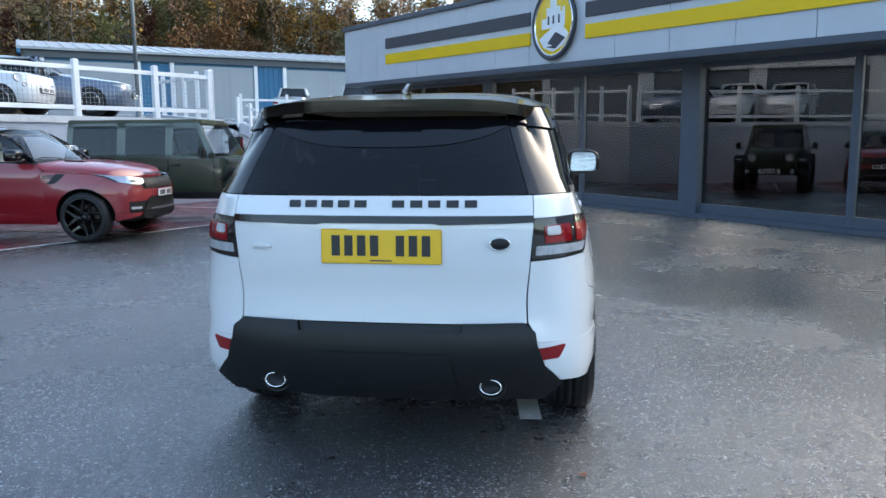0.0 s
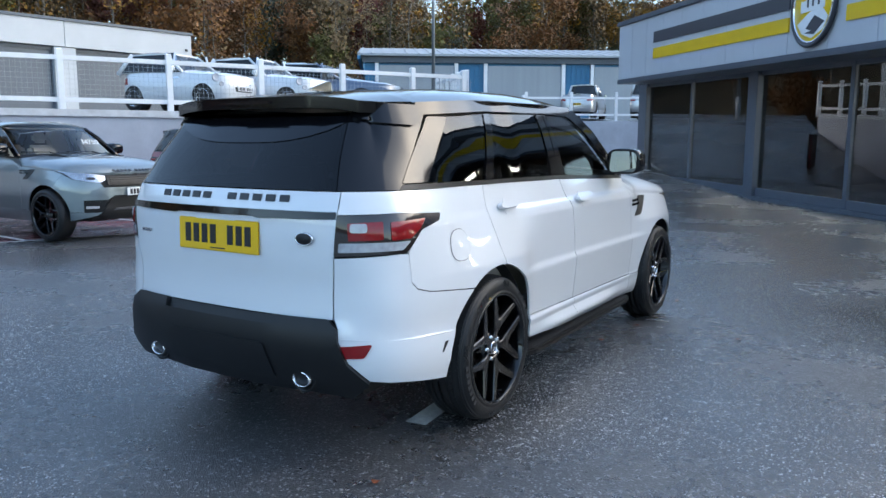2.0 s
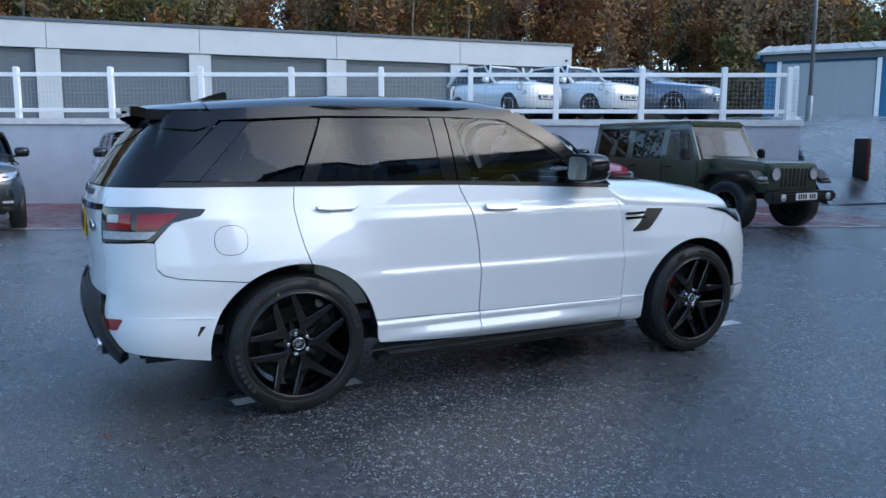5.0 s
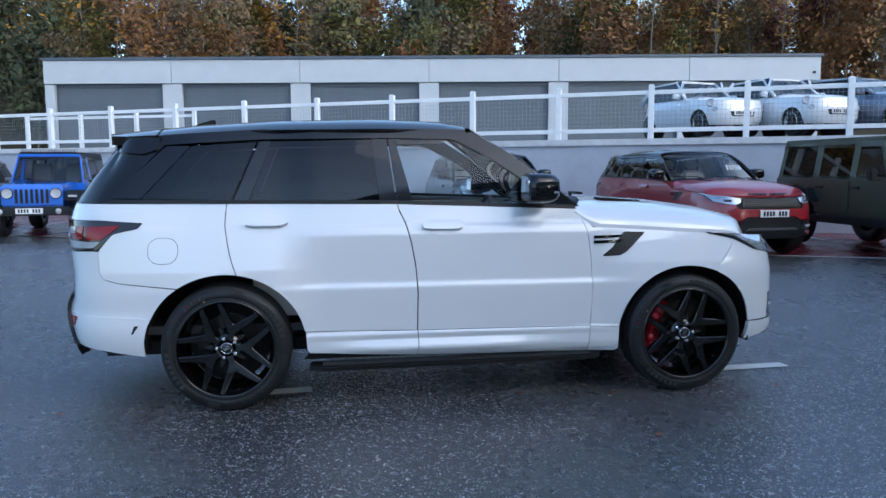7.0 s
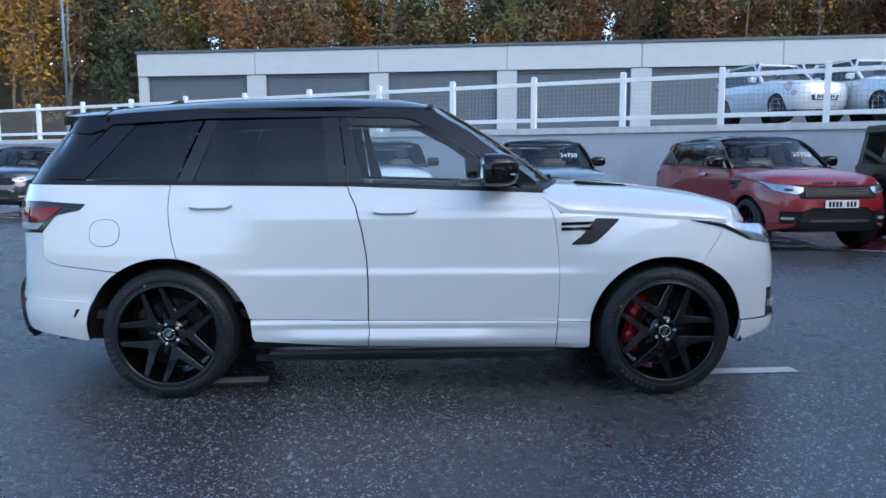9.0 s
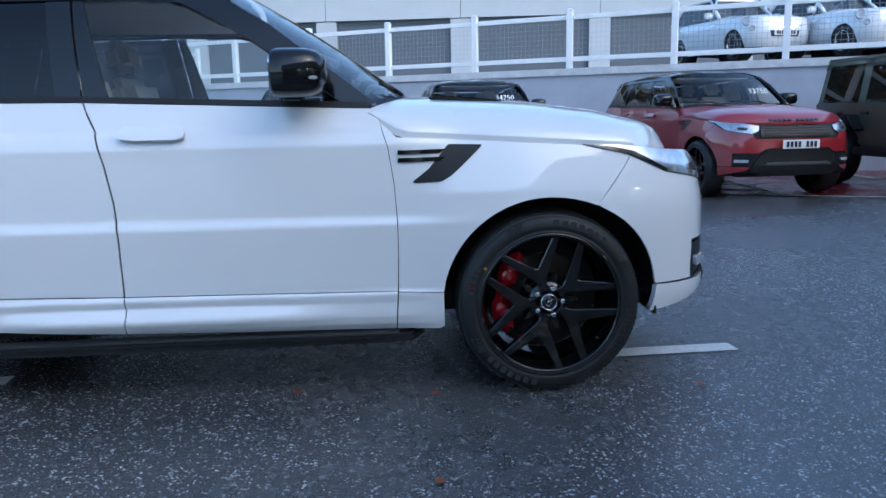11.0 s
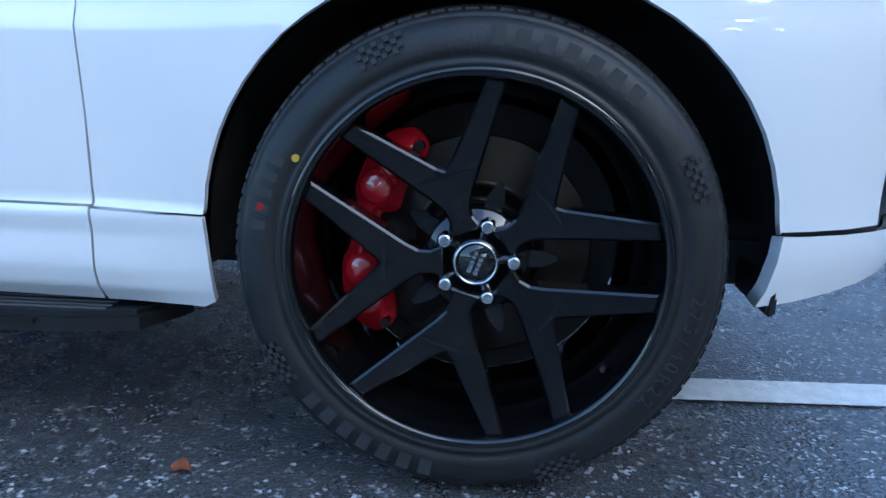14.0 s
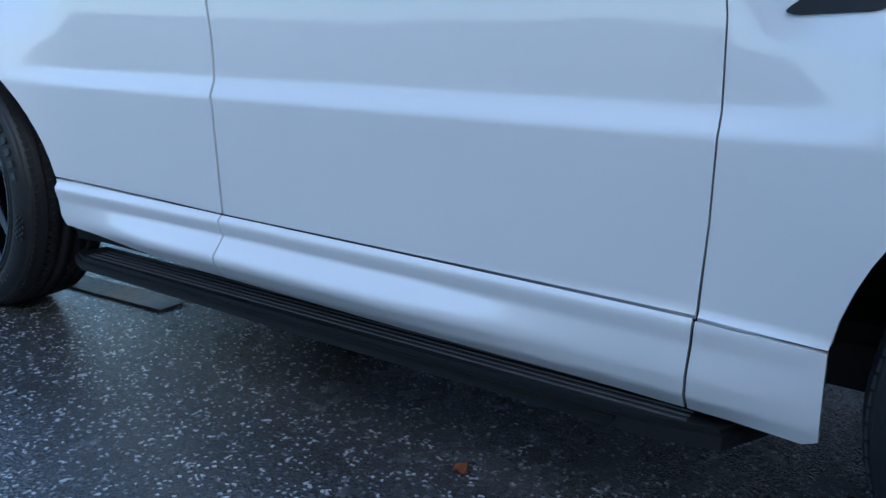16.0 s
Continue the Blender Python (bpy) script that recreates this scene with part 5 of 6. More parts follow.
def jeep(m, paint, label, top=None, lamp_bar=False, group=""):
    """A boxy four-door off-roader; rear axle at the origin, nose along +y."""
    top = top or M_BLACK_SATIN
    car = thing("off_roader", label, "off-road car", m, group)
    wb, R = 3.0, 0.43

    def tub(name, pts, w, mt, x0=None, bevel=0.02, lab=""):
        bm = prism(pts, 2 * w, Matrix(((0, 0, 1, -w), (1, 0, 0, 0), (0, 1, 0, 0), (0, 0, 0, 1))), 0)
        bmesh.ops.recalc_face_normals(bm, faces=bm.faces)
        bmesh.ops.bevel(bm, geom=bm.edges[:], offset=bevel, segments=2, affect="EDGES", clamp_overlap=True)
        return part(name, bm, mt, car, lab)

    tub("body_tub", [(-0.62, 0.62), (-0.56, 0.62)] + arc(0, 0.55, 0.50, 172, 8, 8) + [(0.56, 0.55), (2.36, 0.55), (2.36, 1.16), (-0.64, 1.20)], 0.79, paint)
    tub("bonnet", [(2.30, 1.06), (2.30, 1.20), (2.9, 1.185), (3.42, 1.15), (3.50, 1.12), (3.50, 1.02)], 0.62, paint, bevel=0.05)
    tub("engine_bay", [(2.32, 0.62), (2.32, 1.10), (3.50, 1.08), (3.52, 0.66)], 0.58, paint)
    grille = tub("grille_panel", [(3.50, 0.70), (3.50, 1.13), (3.55, 1.12), (3.58, 1.0), (3.57, 0.70)], 0.60, paint)
    for k in range(7):
        part("grille_slot", boxed(-0.030, 0.030, 0, 0.02, -0.16, 0.14, bevel=0.008), M_UNDER, grille, "", pose(-0.30 + k * 0.10, 3.568, 0.91))
    for sx in (-1, 1):
        lp = part("headlamp", lathe([(0.105, -0.02), (0.105, 0.03), (0.09, 0.038), (0.085, 0.03), (0.001, 0.045)], 24, "y"), M_LAMP_CLEAR, car, "round headlamp", pose(sx * 0.47, 3.57, 0.96))
        part("headlamp_ring", lathe([(0.118, 0.0), (0.118, 0.03), (0.104, 0.034), (0.104, 0.0)], 24, "y"), M_BLACK_SATIN, lp)
        for yy, sgn in ((0.0, 1), (wb, 1)):
            pts = [(yy - 0.66, 0.78), (yy - 0.44, 1.00), (yy + 0.44, 1.02), (yy + 0.64, 0.80), (yy + 0.58, 0.78), (yy + 0.40, 0.95), (yy - 0.40, 0.94), (yy - 0.58, 0.77)]
            bm = prism(pts, 0.30, Matrix(((0, 0, sx, sx * 0.64), (1, 0, 0, 0), (0, 1, 0, 0), (0, 0, 0, 1))), 0)
            bmesh.ops.recalc_face_normals(bm, faces=bm.faces)
            bmesh.ops.bevel(bm, geom=bm.edges[:], offset=0.02, segments=2, affect="EDGES", clamp_overlap=True)
            part("fender_flare", bm, M_BLACK_SATIN, car)
            wheel(car, sx * 0.80, yy, R=R, rim=0.235, width=0.30, side=sx, simple=True, rim_mat=M_BLACK_GLOSS, style="plain")
        part("marker_lamp", boxed(-0.09, 0.09, -0.02, 0.02, -0.025, 0.025, bevel=0.01), M_LAMP_CLEAR, car, "", pose(sx * 0.80, 3.60, 0.90, 0, 0, -sx * 12))
        part("rock_rail", boxed(-0.06, 0.06, -0.95, 0.95, -0.06, 0.06, bevel=0.02), M_BLACK_SATIN, car, "", pose(sx * 0.84, 1.45, 0.50))
        # doors and hinges
        for a, b in ((0.50, 1.36), (1.39, 2.22)):
            d = part("door", boxed(-0.012, 0.012, a, b, 0.60, 1.15, bevel=0.01), paint, car, "", pose(sx * 0.795, 0, 0))
            part("door_handle", boxed(0, 0.05, a + 0.06, a + 0.22, 1.02, 1.06, bevel=0.01), M_BLACK_SATIN, d, "", pose(0, 0, 0, 0, 0, 0) if sx > 0 else pose(0, 2 * a + 0.28, 0, 0, 0, 180))
            for z in (0.72, 0.98):
                part("hinge", boxed(-0.005, 0.03, b - 0.12, b + 0.02, z, z + 0.06, bevel=0.006) if sx > 0 else boxed(-0.03, 0.005, b - 0.12, b + 0.02, z, z + 0.06, bevel=0.006), paint, d)
        mi = part("wing_mirror", boxed(-0.07, 0.07, -0.06, 0.06, -0.10, 0.10, bevel=0.03), M_BLACK_SATIN, car, "", pose(sx * 1.0, 2.10, 1.26))
        part("mirror_arm", boxed(-0.16, -0.05, -0.03, 0.03, -0.09, -0.04, bevel=0.01), M_BLACK_SATIN, mi, "", pose(0, 0, 0, 0, 0, 0 if sx > 0 else 180))
    part("bumper", boxed(-0.80, 0.80, 3.62, 3.82, 0.50, 0.68, bevel=0.04), M_BLACK_SATIN, car)
    for sx in (-1, 1):
        part("fog_lamp", lathe([(0.06, 0), (0.06, 0.02), (0.001, 0.028)], 16, "y"), M_LAMP_CLEAR, car, "", pose(sx * 0.56, 3.815, 0.59))
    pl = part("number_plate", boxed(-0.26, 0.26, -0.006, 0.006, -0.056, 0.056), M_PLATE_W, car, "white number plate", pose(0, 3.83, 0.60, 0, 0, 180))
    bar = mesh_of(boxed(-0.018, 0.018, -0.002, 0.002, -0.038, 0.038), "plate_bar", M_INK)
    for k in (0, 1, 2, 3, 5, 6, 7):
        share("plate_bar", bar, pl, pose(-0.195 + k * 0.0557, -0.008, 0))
    # hard top: roof slab, pillars and panes
    zt, zb, wt, wbm = 1.80, 1.18, 0.66, 0.76
    part("hard_top", boxed(-0.68, 0.68, -0.60, 1.92, zt - 0.02, zt + 0.06, bevel=0.035), top, car)
    for sx in (-1, 1):
        def strip(name, pts, mt, thick=0.03):
            bm = bmesh.new()
            vs = [bm.verts.new((sx * (wbm + (wt - wbm) * (z - zb) / (zt - zb)), y, z)) for y, z in pts]
            f = bm.faces.new(vs if sx > 0 else vs[::-1])
            if thick:
                r = bmesh.ops.extrude_face_region(bm, geom=[f])
                for v in r["geom"]:
                    if isinstance(v, bmesh.types.BMVert):
                        v.co.x -= sx * thick
                bmesh.ops.recalc_face_normals(bm, faces=bm.faces)
            part(name, bm, mt, car)
        for a, b in ((-0.62, -0.50), (0.38, 0.54), (1.30, 1.44)):
            strip("pillar", [(a, zb - 0.02), (b, zb - 0.02), (b - (0.0 if a > 0 else -0.04), zt), (a + (0.0 if a > 0 else 0.06), zt)], top if a < 0.5 else paint)
        strip("pillar", [(2.14, zb - 0.02), (2.26, zb - 0.02), (1.92, zt), (1.82, zt)], paint)
        strip("window_head", [(-0.60, zt - 0.10), (1.90, zt - 0.10), (1.86, zt), (-0.56, zt)], top)
        strip("window_sill_rail", [(-0.60, zb - 0.02), (2.20, zb - 0.02), (2.18, zb + 0.05), (-0.60, zb + 0.05)], paint)
        for pts in ([(-0.50, zb), (0.38, zb), (0.38, zt - 0.05), (-0.46, zt - 0.05)], [(0.54, zb), (1.30, zb), (1.30, zt - 0.05), (0.54, zt - 0.05)]):
            strip("side_window", pts, M_GLASS_TINT, 0)
        strip("side_window", [(1.44, zb), (2.16, zb), (1.90, zt - 0.05), (1.44, zt - 0.05)], M_GLASS_CLEAR, 0)
    bm = bmesh.new()
    bm.faces.new([bm.verts.new(p) for p in ((0.70, 2.28, zb), (-0.70, 2.28, zb), (-0.62, 1.93, zt), (0.62, 1.93, zt))])
    part("windscreen", bm, M_GLASS_CLEAR, car)
    part("windscreen_header", boxed(-0.66, 0.66, 1.88, 1.97, zt - 0.05, zt + 0.02, bevel=0.02), paint, car)
    bm = bmesh.new()
    bm.faces.new([bm.verts.new(p) for p in ((0.74, -0.63, zb), (-0.74, -0.63, zb), (-0.64, -0.58, zt), (0.64, -0.58, zt))])
    part("rear_window", bm, M_GLASS_TINT, car)
    part("interior", boxed(-0.70, 0.70, -0.5, 1.9, 0.7, 1.12), M_TRIM_GREY, car)
    for sx in (-1, 1):
        part("seat", boxed(-0.22, 0.22, -0.07, 0.07, 0.0, 0.72, bevel=0.05), M_TRIM_GREY, car, "", pose(sx * 0.36, 1.15, 0.90, 12))
        part("wiper", tube([(sx * 0.1, 2.30, zb + 0.02), (sx * 0.1 + 0.35, 2.25, zb + 0.07)], 0.008, 6), M_BLACK_SATIN, car)
    part("dashboard", boxed(-0.68, 0.68, 1.9, 2.24, 0.95, 1.18, bevel=0.04), M_TRIM_GREY, car)
    if lamp_bar:
        lb = part("light_bar", boxed(-0.60, 0.60, 1.90, 1.97, zt + 0.06, zt + 0.12, bevel=0.01), M_BLACK_SATIN, car)
        for k in range(20):
            part("bar_lamp", boxed(-0.022, 0.022, 0, 0.006, -0.02, 0.02), M_LAMP_CLEAR, lb, "", pose(-0.57 + k * 0.06, 1.97, zt + 0.09))
    return car

# ---- the place: ground, walls, buildings ----
FA, FB = Vector((-20.4, -8.2)), Vector((-7.9, 15.2))      # the fence line on the retaining wall
FD = (FB - FA).normalized()
FN = Vector((-FD.y, FD.x))                                  # towards the upper yard


def ground_z(x, y):
    return 0.06 * max(0.0, y - 17.0) if y < 60 else 0.06 * 43


def upper_z(x, y):
    d = (Vector((x, y)) - FA).dot(FN)
    return 2.12 + 0.032 * max(0.0, min(d, 34.0))


def net(name, xs, ys, fz, material, label, kind="structure", cat="ground"):
    bm = bmesh.new()
    rows = [[bm.verts.new((x, y, fz(x, y))) for x in xs] for y in ys]
    for a, b in zip(rows[:-1], rows[1:]):
        for k in range(len(xs) - 1):
            bm.faces.new((a[k], a[k + 1], b[k + 1], b[k])).smooth = True
    return tagged(part(name, bm, material), label, cat, "", kind)


_gx = [-400, -150, -80, -50, -40, -30, -24, -18, -12, -6, 0, 6, 12, 20, 40, 90, 400]
_gy = [-400, -120, -50, -25, -12, -6, 0, 6, 12, 15, 17, 20, 24, 30, 38, 48, 60, 80, 130, 400]
net("ground", _gx, _gy, ground_z, M_ASPHALT, "dark wet asphalt yard with paler stone chips")


def strip_mark(name, a, b, w, label, material=M_LINE, z=0.005):
    a, b = Vector(a), Vector(b)
    d = (b - a).normalized()
    n = Vector((-d.y, d.x)) * w / 2
    bm = bmesh.new()
    k = max(1, int((b - a).length / 0.5))
    low = [[bm.verts.new((*(a + (b - a) * i / k + s * n), ground_z(0, (a + (b - a) * i / k).y) + z)) for s in (-1, 1)] for i in range(k + 1)]
    for p, q in zip(low[:-1], low[1:]):
        bm.faces.new((p[0], q[0], q[1], p[1]))
    bmesh.ops.recalc_face_normals(bm, faces=bm.faces)
    for f in bm.faces:
        if f.normal.z < 0:
            f.normal_flip()
    return tagged(part(name, bm, material), label, "road marking", "", "structure")


# worn broken line under the white car
for a, b in (((0.665, -0.315), (0.585, 0.49)), ((0.51, 3.10), (0.46, 3.96))):
    strip_mark("road_marking", a, b, 0.12, "worn white painted dash on the asphalt")
strip_mark("road_marking", (-5.4, 23.5), (-9.1, 26.7), 0.16, "white painted line on the asphalt", z=0.06)
# parking bays
BA, BB = Vector((-14.6, -11.6)), Vector((-3.6, 13.4))
BD = (BB - BA).normalized()
BN = Vector((-BD.y, BD.x))
bm = bmesh.new()
q = [BA, BB, BB + BN * 5.2, BA + BN * 7.4]
bm.faces.new([bm.verts.new((p.x, p.y, 0.006)) for p in q])
bay = tagged(part("parking_bay_surface", bm, M_RED_BAY), "wet dark red coated parking bays", "pavement", "", "structure")
strip_mark("road_marking", BA, BB, 0.10, "white line along the front of the parking bays", z=0.011)
for k in range(10):
    s = BA + BD * (2.0 + 2.72 * k)
    strip_mark("road_marking", s, s + Vector((-4.9, 0.35)), 0.09, "white line between two parking bays", z=0.011)

# upper yard and its retaining wall
def upper_net():
    bm = bmesh.new()
    rows = []
    for i in range(0, 14):
        s = -40 + i * 5.2
        s = min(s, (FB - FA).length)
        row = []
        for d in (0.12, 3, 8, 15, 22, 30, 45):
            p = FA + FD * s + FN * d
            row.append(bm.verts.new((p.x, p.y, upper_z(p.x, p.y))))
        rows.append(row)
    for a, b in zip(rows[:-1], rows[1:]):
        for k in range(len(a) - 1):
            f = bm.faces.new((a[k], b[k], b[k + 1], a[k + 1]))
            f.smooth = True
    bmesh.ops.recalc_face_normals(bm, faces=bm.faces)
    return bm


tagged(part("upper_yard", upper_net(), M_ASPHALT), "asphalt upper yard behind the white railing", "pavement", "", "structure")


def wall_run(name, a, b, z0, z1, thick, material, label, cat="wall", side=1):
    """An upright wall from a to b; z0, z1: (at a, at b)."""
    a, b = Vector(a), Vector(b)
    d = (b - a).normalized()
    n = Vector((-d.y, d.x)) * thick * side
    bm = bmesh.new()
    vs = []
    for p, zl, zh in ((a, z0[0], z1[0]), (b, z0[1], z1[1])):
        vs.append([bm.verts.new((*(p + o), z)) for o in (Vector((0, 0)), n) for z in (zl, zh)])
    A, B = vs
    for f in ((A[0], B[0], B[1], A[1]), (A[2], A[3], B[3], B[2]), (A[1], B[1], B[3], A[3]), (A[0], A[2], B[2], B[0]), (A[0], A[1], A[3], A[2]), (B[0], B[2], B[3], B[1])):
        bm.faces.new(f)
    bmesh.ops.recalc_face_normals(bm, faces=bm.faces)
    return tagged(part(name, bm, material), label, cat, "", "structure")


FS = FA - FD * 22
wall_run("retaining_wall", FS, FB, (-0.2, -0.2), (2.0, 2.0), 0.25, M_WALL_PAINT, "pale blue-grey painted retaining wall below the railing")
wall_run("wall_coping", FS - FN * 0.05, FB - FN * 0.05 + FD * 0.05, (2.0, 2.0), (2.15, 2.15), 0.40, M_COPING, "pale coping along the retaining wall top", "coping")
RC = Vector((-13.2, 21.6))                                 # far end of the railing beside the ramp
wall_run("ramp_wall", FB, RC, (-0.2, 0.1), (2.0, 2.45), 0.25, M_WALL_PAINT, "pale blue-grey painted wall beside the ramp")
wall_run("ramp_wall_coping", FB + Vector((0.04, 0.04)), RC, (2.0, 2.45), (2.15, 2.6), 0.34, M_COPING, "pale coping along the ramp wall", "coping")


POST = bmesh.new()
box(POST, -0.065, 0.065, -0.065, 0.065, 0.0, 1.34, bevel=0.01)
bmesh.ops.create_cone(POST, cap_ends=True, segments=4, radius1=0.095, radius2=0.05, depth=0.03, matrix=Matrix.Translation((0, 0, 1.355)) @ Matrix.Rotation(radians(45), 4, "Z"))
POST_ME = mesh_of(POST, "post", M_FENCE)


def railing(a, b, za, zb, n, label, mesh=True, height=1.34, lower=0.30, stations=()):
    """Posts with an upper and a lower rail from a to b."""
    a, b = Vector(a), Vector(b)
    rail = thing("railing", label, "railing")
    ang = math.atan2((b - a).y, (b - a).x)
    L = (b - a).length
    stops = [q / L for q in stations] or [k / n for k in range(n + 1)]
    for k in stops:
        p = a + (b - a) * k
        share("post", POST_ME, rail, pose(p.x, p.y, za + (zb - za) * k, 0, 0, math.degrees(ang)))
    tilt = math.degrees(math.atan2(zb - za, L))
    base = Matrix.Translation((a.x, a.y, za)) @ Matrix.Rotation(ang, 4, "Z") @ Matrix.Rotation(-radians(tilt), 4, "Y")
    for z, hh in ((height - 0.16, 0.10), (lower, 0.10)):
        for l0, l1 in zip([L * k for k in stops], [L * k for k in stops][1:]):
            part("rail", boxed(l0 + 0.05, l1 - 0.05, -0.03, 0.03, z - hh / 2, z + hh / 2, bevel=0.006), M_FENCE, rail, "", base)
    if mesh:
        bm = bmesh.new()
        for k in range(int(L / 0.10)):
            x = 0.05 + k * 0.10
            box(bm, x - 0.0025, x + 0.0025, 0.052, 0.057, lower, height - 0.20)
        for k in range(8):
            z = lower + 0.02 + k * 0.105
            box(bm, 0, L, 0.052, 0.057, z - 0.0025, z + 0.0025)
        w = part("wire_mesh", bm, M_WIRE, rail, "thin welded wire mesh", base)
        w["kind"] = "stuff"
    return rail


N_SPANS = 12
SP = (FB - FA).length / N_SPANS
POSTS = [0.0, 2.4, 4.8, 7.2] + [34.0 - d for d in (24.34, 21.89, 19.46, 17.08, 14.81, 12.55, 10.32, 8.11, 6.0, 3.9, 1.9, 0.32)]
railing(FB - FD * 34.0 + FN * 0.05, FB + FN * 0.05, 2.05, 2.05, 15, "white painted timber railing on the retaining wall", stations=POSTS)
railing(FB + Vector((-0.3, 0.1)), RC, 2.10, 2.50, 5, "white painted railing beside the ramp", mesh=False)
railing(FB - FD * SP * 14.2 + FN * 3.2, FB - FD * SP * 11.0 + FN * 4.0, 2.2, 2.2, 3, "white painted railing across the upper yard")

# ramp up to the back yard
bm = bmesh.new()
rp = [(-8.0, 16.6, 0.0), (-4.6, 22.6, 0.34), (-10.4, 18.9, 0.75), (-9.2, 26.6, 0.62), (-13.3, 21.7, 1.95), (-14.5, 30.6, 2.35), (-30, 30.0, 3.1), (-24.0, 40.0, 3.35)]
rv = [bm.verts.new((x, y, z + 0.01)) for x, y, z in rp]
for k in (0, 2, 4):
    bm.faces.new((rv[k], rv[k + 1], rv[k + 3], rv[k + 2])).smooth = True
bmesh.ops.recalc_face_normals(bm, faces=bm.faces)
tagged(part("ramp", bm, M_ASPHALT), "asphalt ramp rising to the back yard", "ramp", "", "structure")
# raised yard on the far side of the ramp
bm = bmesh.new()
uy = [(-14.6, 30.7), (-7.8, 35.6), (10, 50), (-12, 75), (-60, 75), (-45, 45), (-24, 40)]
bm.faces.new([bm.verts.new((x, y, 2.45 if i < 3 else 3.3)) for i, (x, y) in enumerate(uy)])
tagged(part("back_yard", bm, M_ASPHALT), "asphalt back yard at the top of the ramp", "pavement", "", "structure")
wall_run("yard_wall", (-13.4, 29.6), (10.0, 46.6), (0.3, 1.4), (2.45, 2.45), 0.25, M_WALL_PAINT, "pale blue-grey wall below the back yard")
railing((-13.4, 29.8), (-1.0, 38.8), 2.45, 2.45, 7, "white painted railing on the back yard wall", mesh=False, height=1.25)
railing((-9.4, 26.9), (-13.5, 29.7), 0.62, 2.30, 5, "white painted railing sloping down beside the ramp", mesh=False, height=1.25)


# ---- garage row behind the upper yard ----
GA, GB = Vector((-40.6, -15.6)), Vector((-34.0, 27.3))
GD = (GB - GA).normalized()
GANG = math.degrees(math.atan2(GD.y, GD.x))
GL = (GB - GA).length
gz = 2.52
garage = thing("garage_row", "long pale grey garage block with six dark roller shutters", "garages", Matrix.Translation((GA.x, GA.y, gz)) @ Matrix.Rotation(radians(GANG), 4, "Z"))
ph = GL / 6
for k in range(6):
    x0 = k * ph
    part("pier", boxed(x0 + (0 if k == 0 else -0.55), x0 + 0.55, -0.02, 0.5, -0.6, 3.72, bevel=0.01), M_GARAGE, garage)
    part("fascia_panel", boxed(x0 + 0.012, x0 + ph - 0.012, -0.10, 0.5, 3.74, 5.02, bevel=0.01), M_GARAGE, garage)
    sh = part("roller_shutter", boxed(x0 + 0.55, x0 + ph - 0.55, 0.30, 0.34, -0.3, 3.72), M_SHUTTER, garage, "dark grey ribbed roller shutter")
    sl = bmesh.new()
    box(sl, x0 + 0.62, x0 + ph - 0.62, 0.262, 0.30, -0.06, 0.055, bevel=0.016)
    me = mesh_of(sl, "slat", M_SHUTTER)
    for j in range(28):
        share("slat", me, sh, Matrix.Translation((0, 0, 0.05 + j * 0.13)))
    part("shutter_hood", boxed(x0 + 0.55, x0 + ph - 0.55, 0.2, 0.34, 3.55, 3.72), M_CLAD_TRIM, garage)
    for xx in (x0 + 0.55, x0 + ph - 0.65):
        part("shutter_guide", boxed(xx, xx + 0.10, 0.2, 0.33, -0.3, 3.6), M_CLAD_TRIM, garage)
part("pier", boxed(GL - 0.55, GL, -0.02, 0.5, -0.6, 3.72, bevel=0.01), M_GARAGE, garage)
part("roof_edge", boxed(-0.1, GL + 0.1, -0.18, 0.6, 5.02, 5.18, bevel=0.02), M_CLAD_TRIM, garage)
part("rear_wall", boxed(0, GL, 0.5, 9.0, -0.6, 5.0), M_GARAGE, garage)
part("roof", boxed(-0.1, GL + 0.1, 0.5, 9.2, 5.0, 5.12), M_ROOF, garage)
part("security_light", boxed(GL - 0.45, GL - 0.30, -0.22, -0.10, 4.1, 4.22, bevel=0.02), M_BLACK_SATIN, garage)
part("kerb_strip", boxed(0, GL, -0.6, -0.02, -0.4, 0.02), M_YELLOW, garage, "worn yellow painted kerb")

# ---- blue warehouse beyond the ramp ----
WA, WB = Vector((-37.4, 48.2)), Vector((2.0, 77.3))
WD = (WB - WA).normalized()
ware = thing("warehouse", "pale-roofed industrial shed with blue panels and grey shutters", "warehouse", Matrix.Translation((WA.x, WA.y, 3.3)) @ Matrix.Rotation(math.atan2(WD.y, WD.x), 4, "Z"))
WL = (WB - WA).length
part("wall", boxed(0, WL, 0, 18, -0.5, 5.0), M_BLUE_CLAD, ware)
for k in range(5):
    x0 = 1.2 + k * 9.2
    s = part("roller_shutter", boxed(x0, x0 + 6.3, -0.12, -0.02, -0.3, 4.5), M_SHUTTER_LT, ware, "pale grey ribbed roller shutter")
    sl = bmesh.new()
    box(sl, x0, x0 + 6.3, -0.15, -0.12, -0.09, 0.09, bevel=0.02)
    me = mesh_of(sl, "slat", M_SHUTTER_LT)
    for j in range(22):
        share("slat", me, s, Matrix.Translation((0, 0, 0.1 + j * 0.2)))
    for xx in (x0 - 0.35, x0 + 6.35):
        part("door_jamb", boxed(xx, xx + 0.3, -0.22, 0.0, -0.3, 4.8), M_FENCE, ware)
    for j in range(5):
        part("cladding_rib", boxed(x0 + 6.8 + j * 0.42, x0 + 6.87 + j * 0.42, -0.06, 0.0, -0.3, 4.9), M_BLUE_CLAD, ware)
part("eaves_beam", boxed(-0.2, WL, -0.35, 0.1, 4.7, 5.25), M_CLAD_TRIM, ware)
bm = bmesh.new()
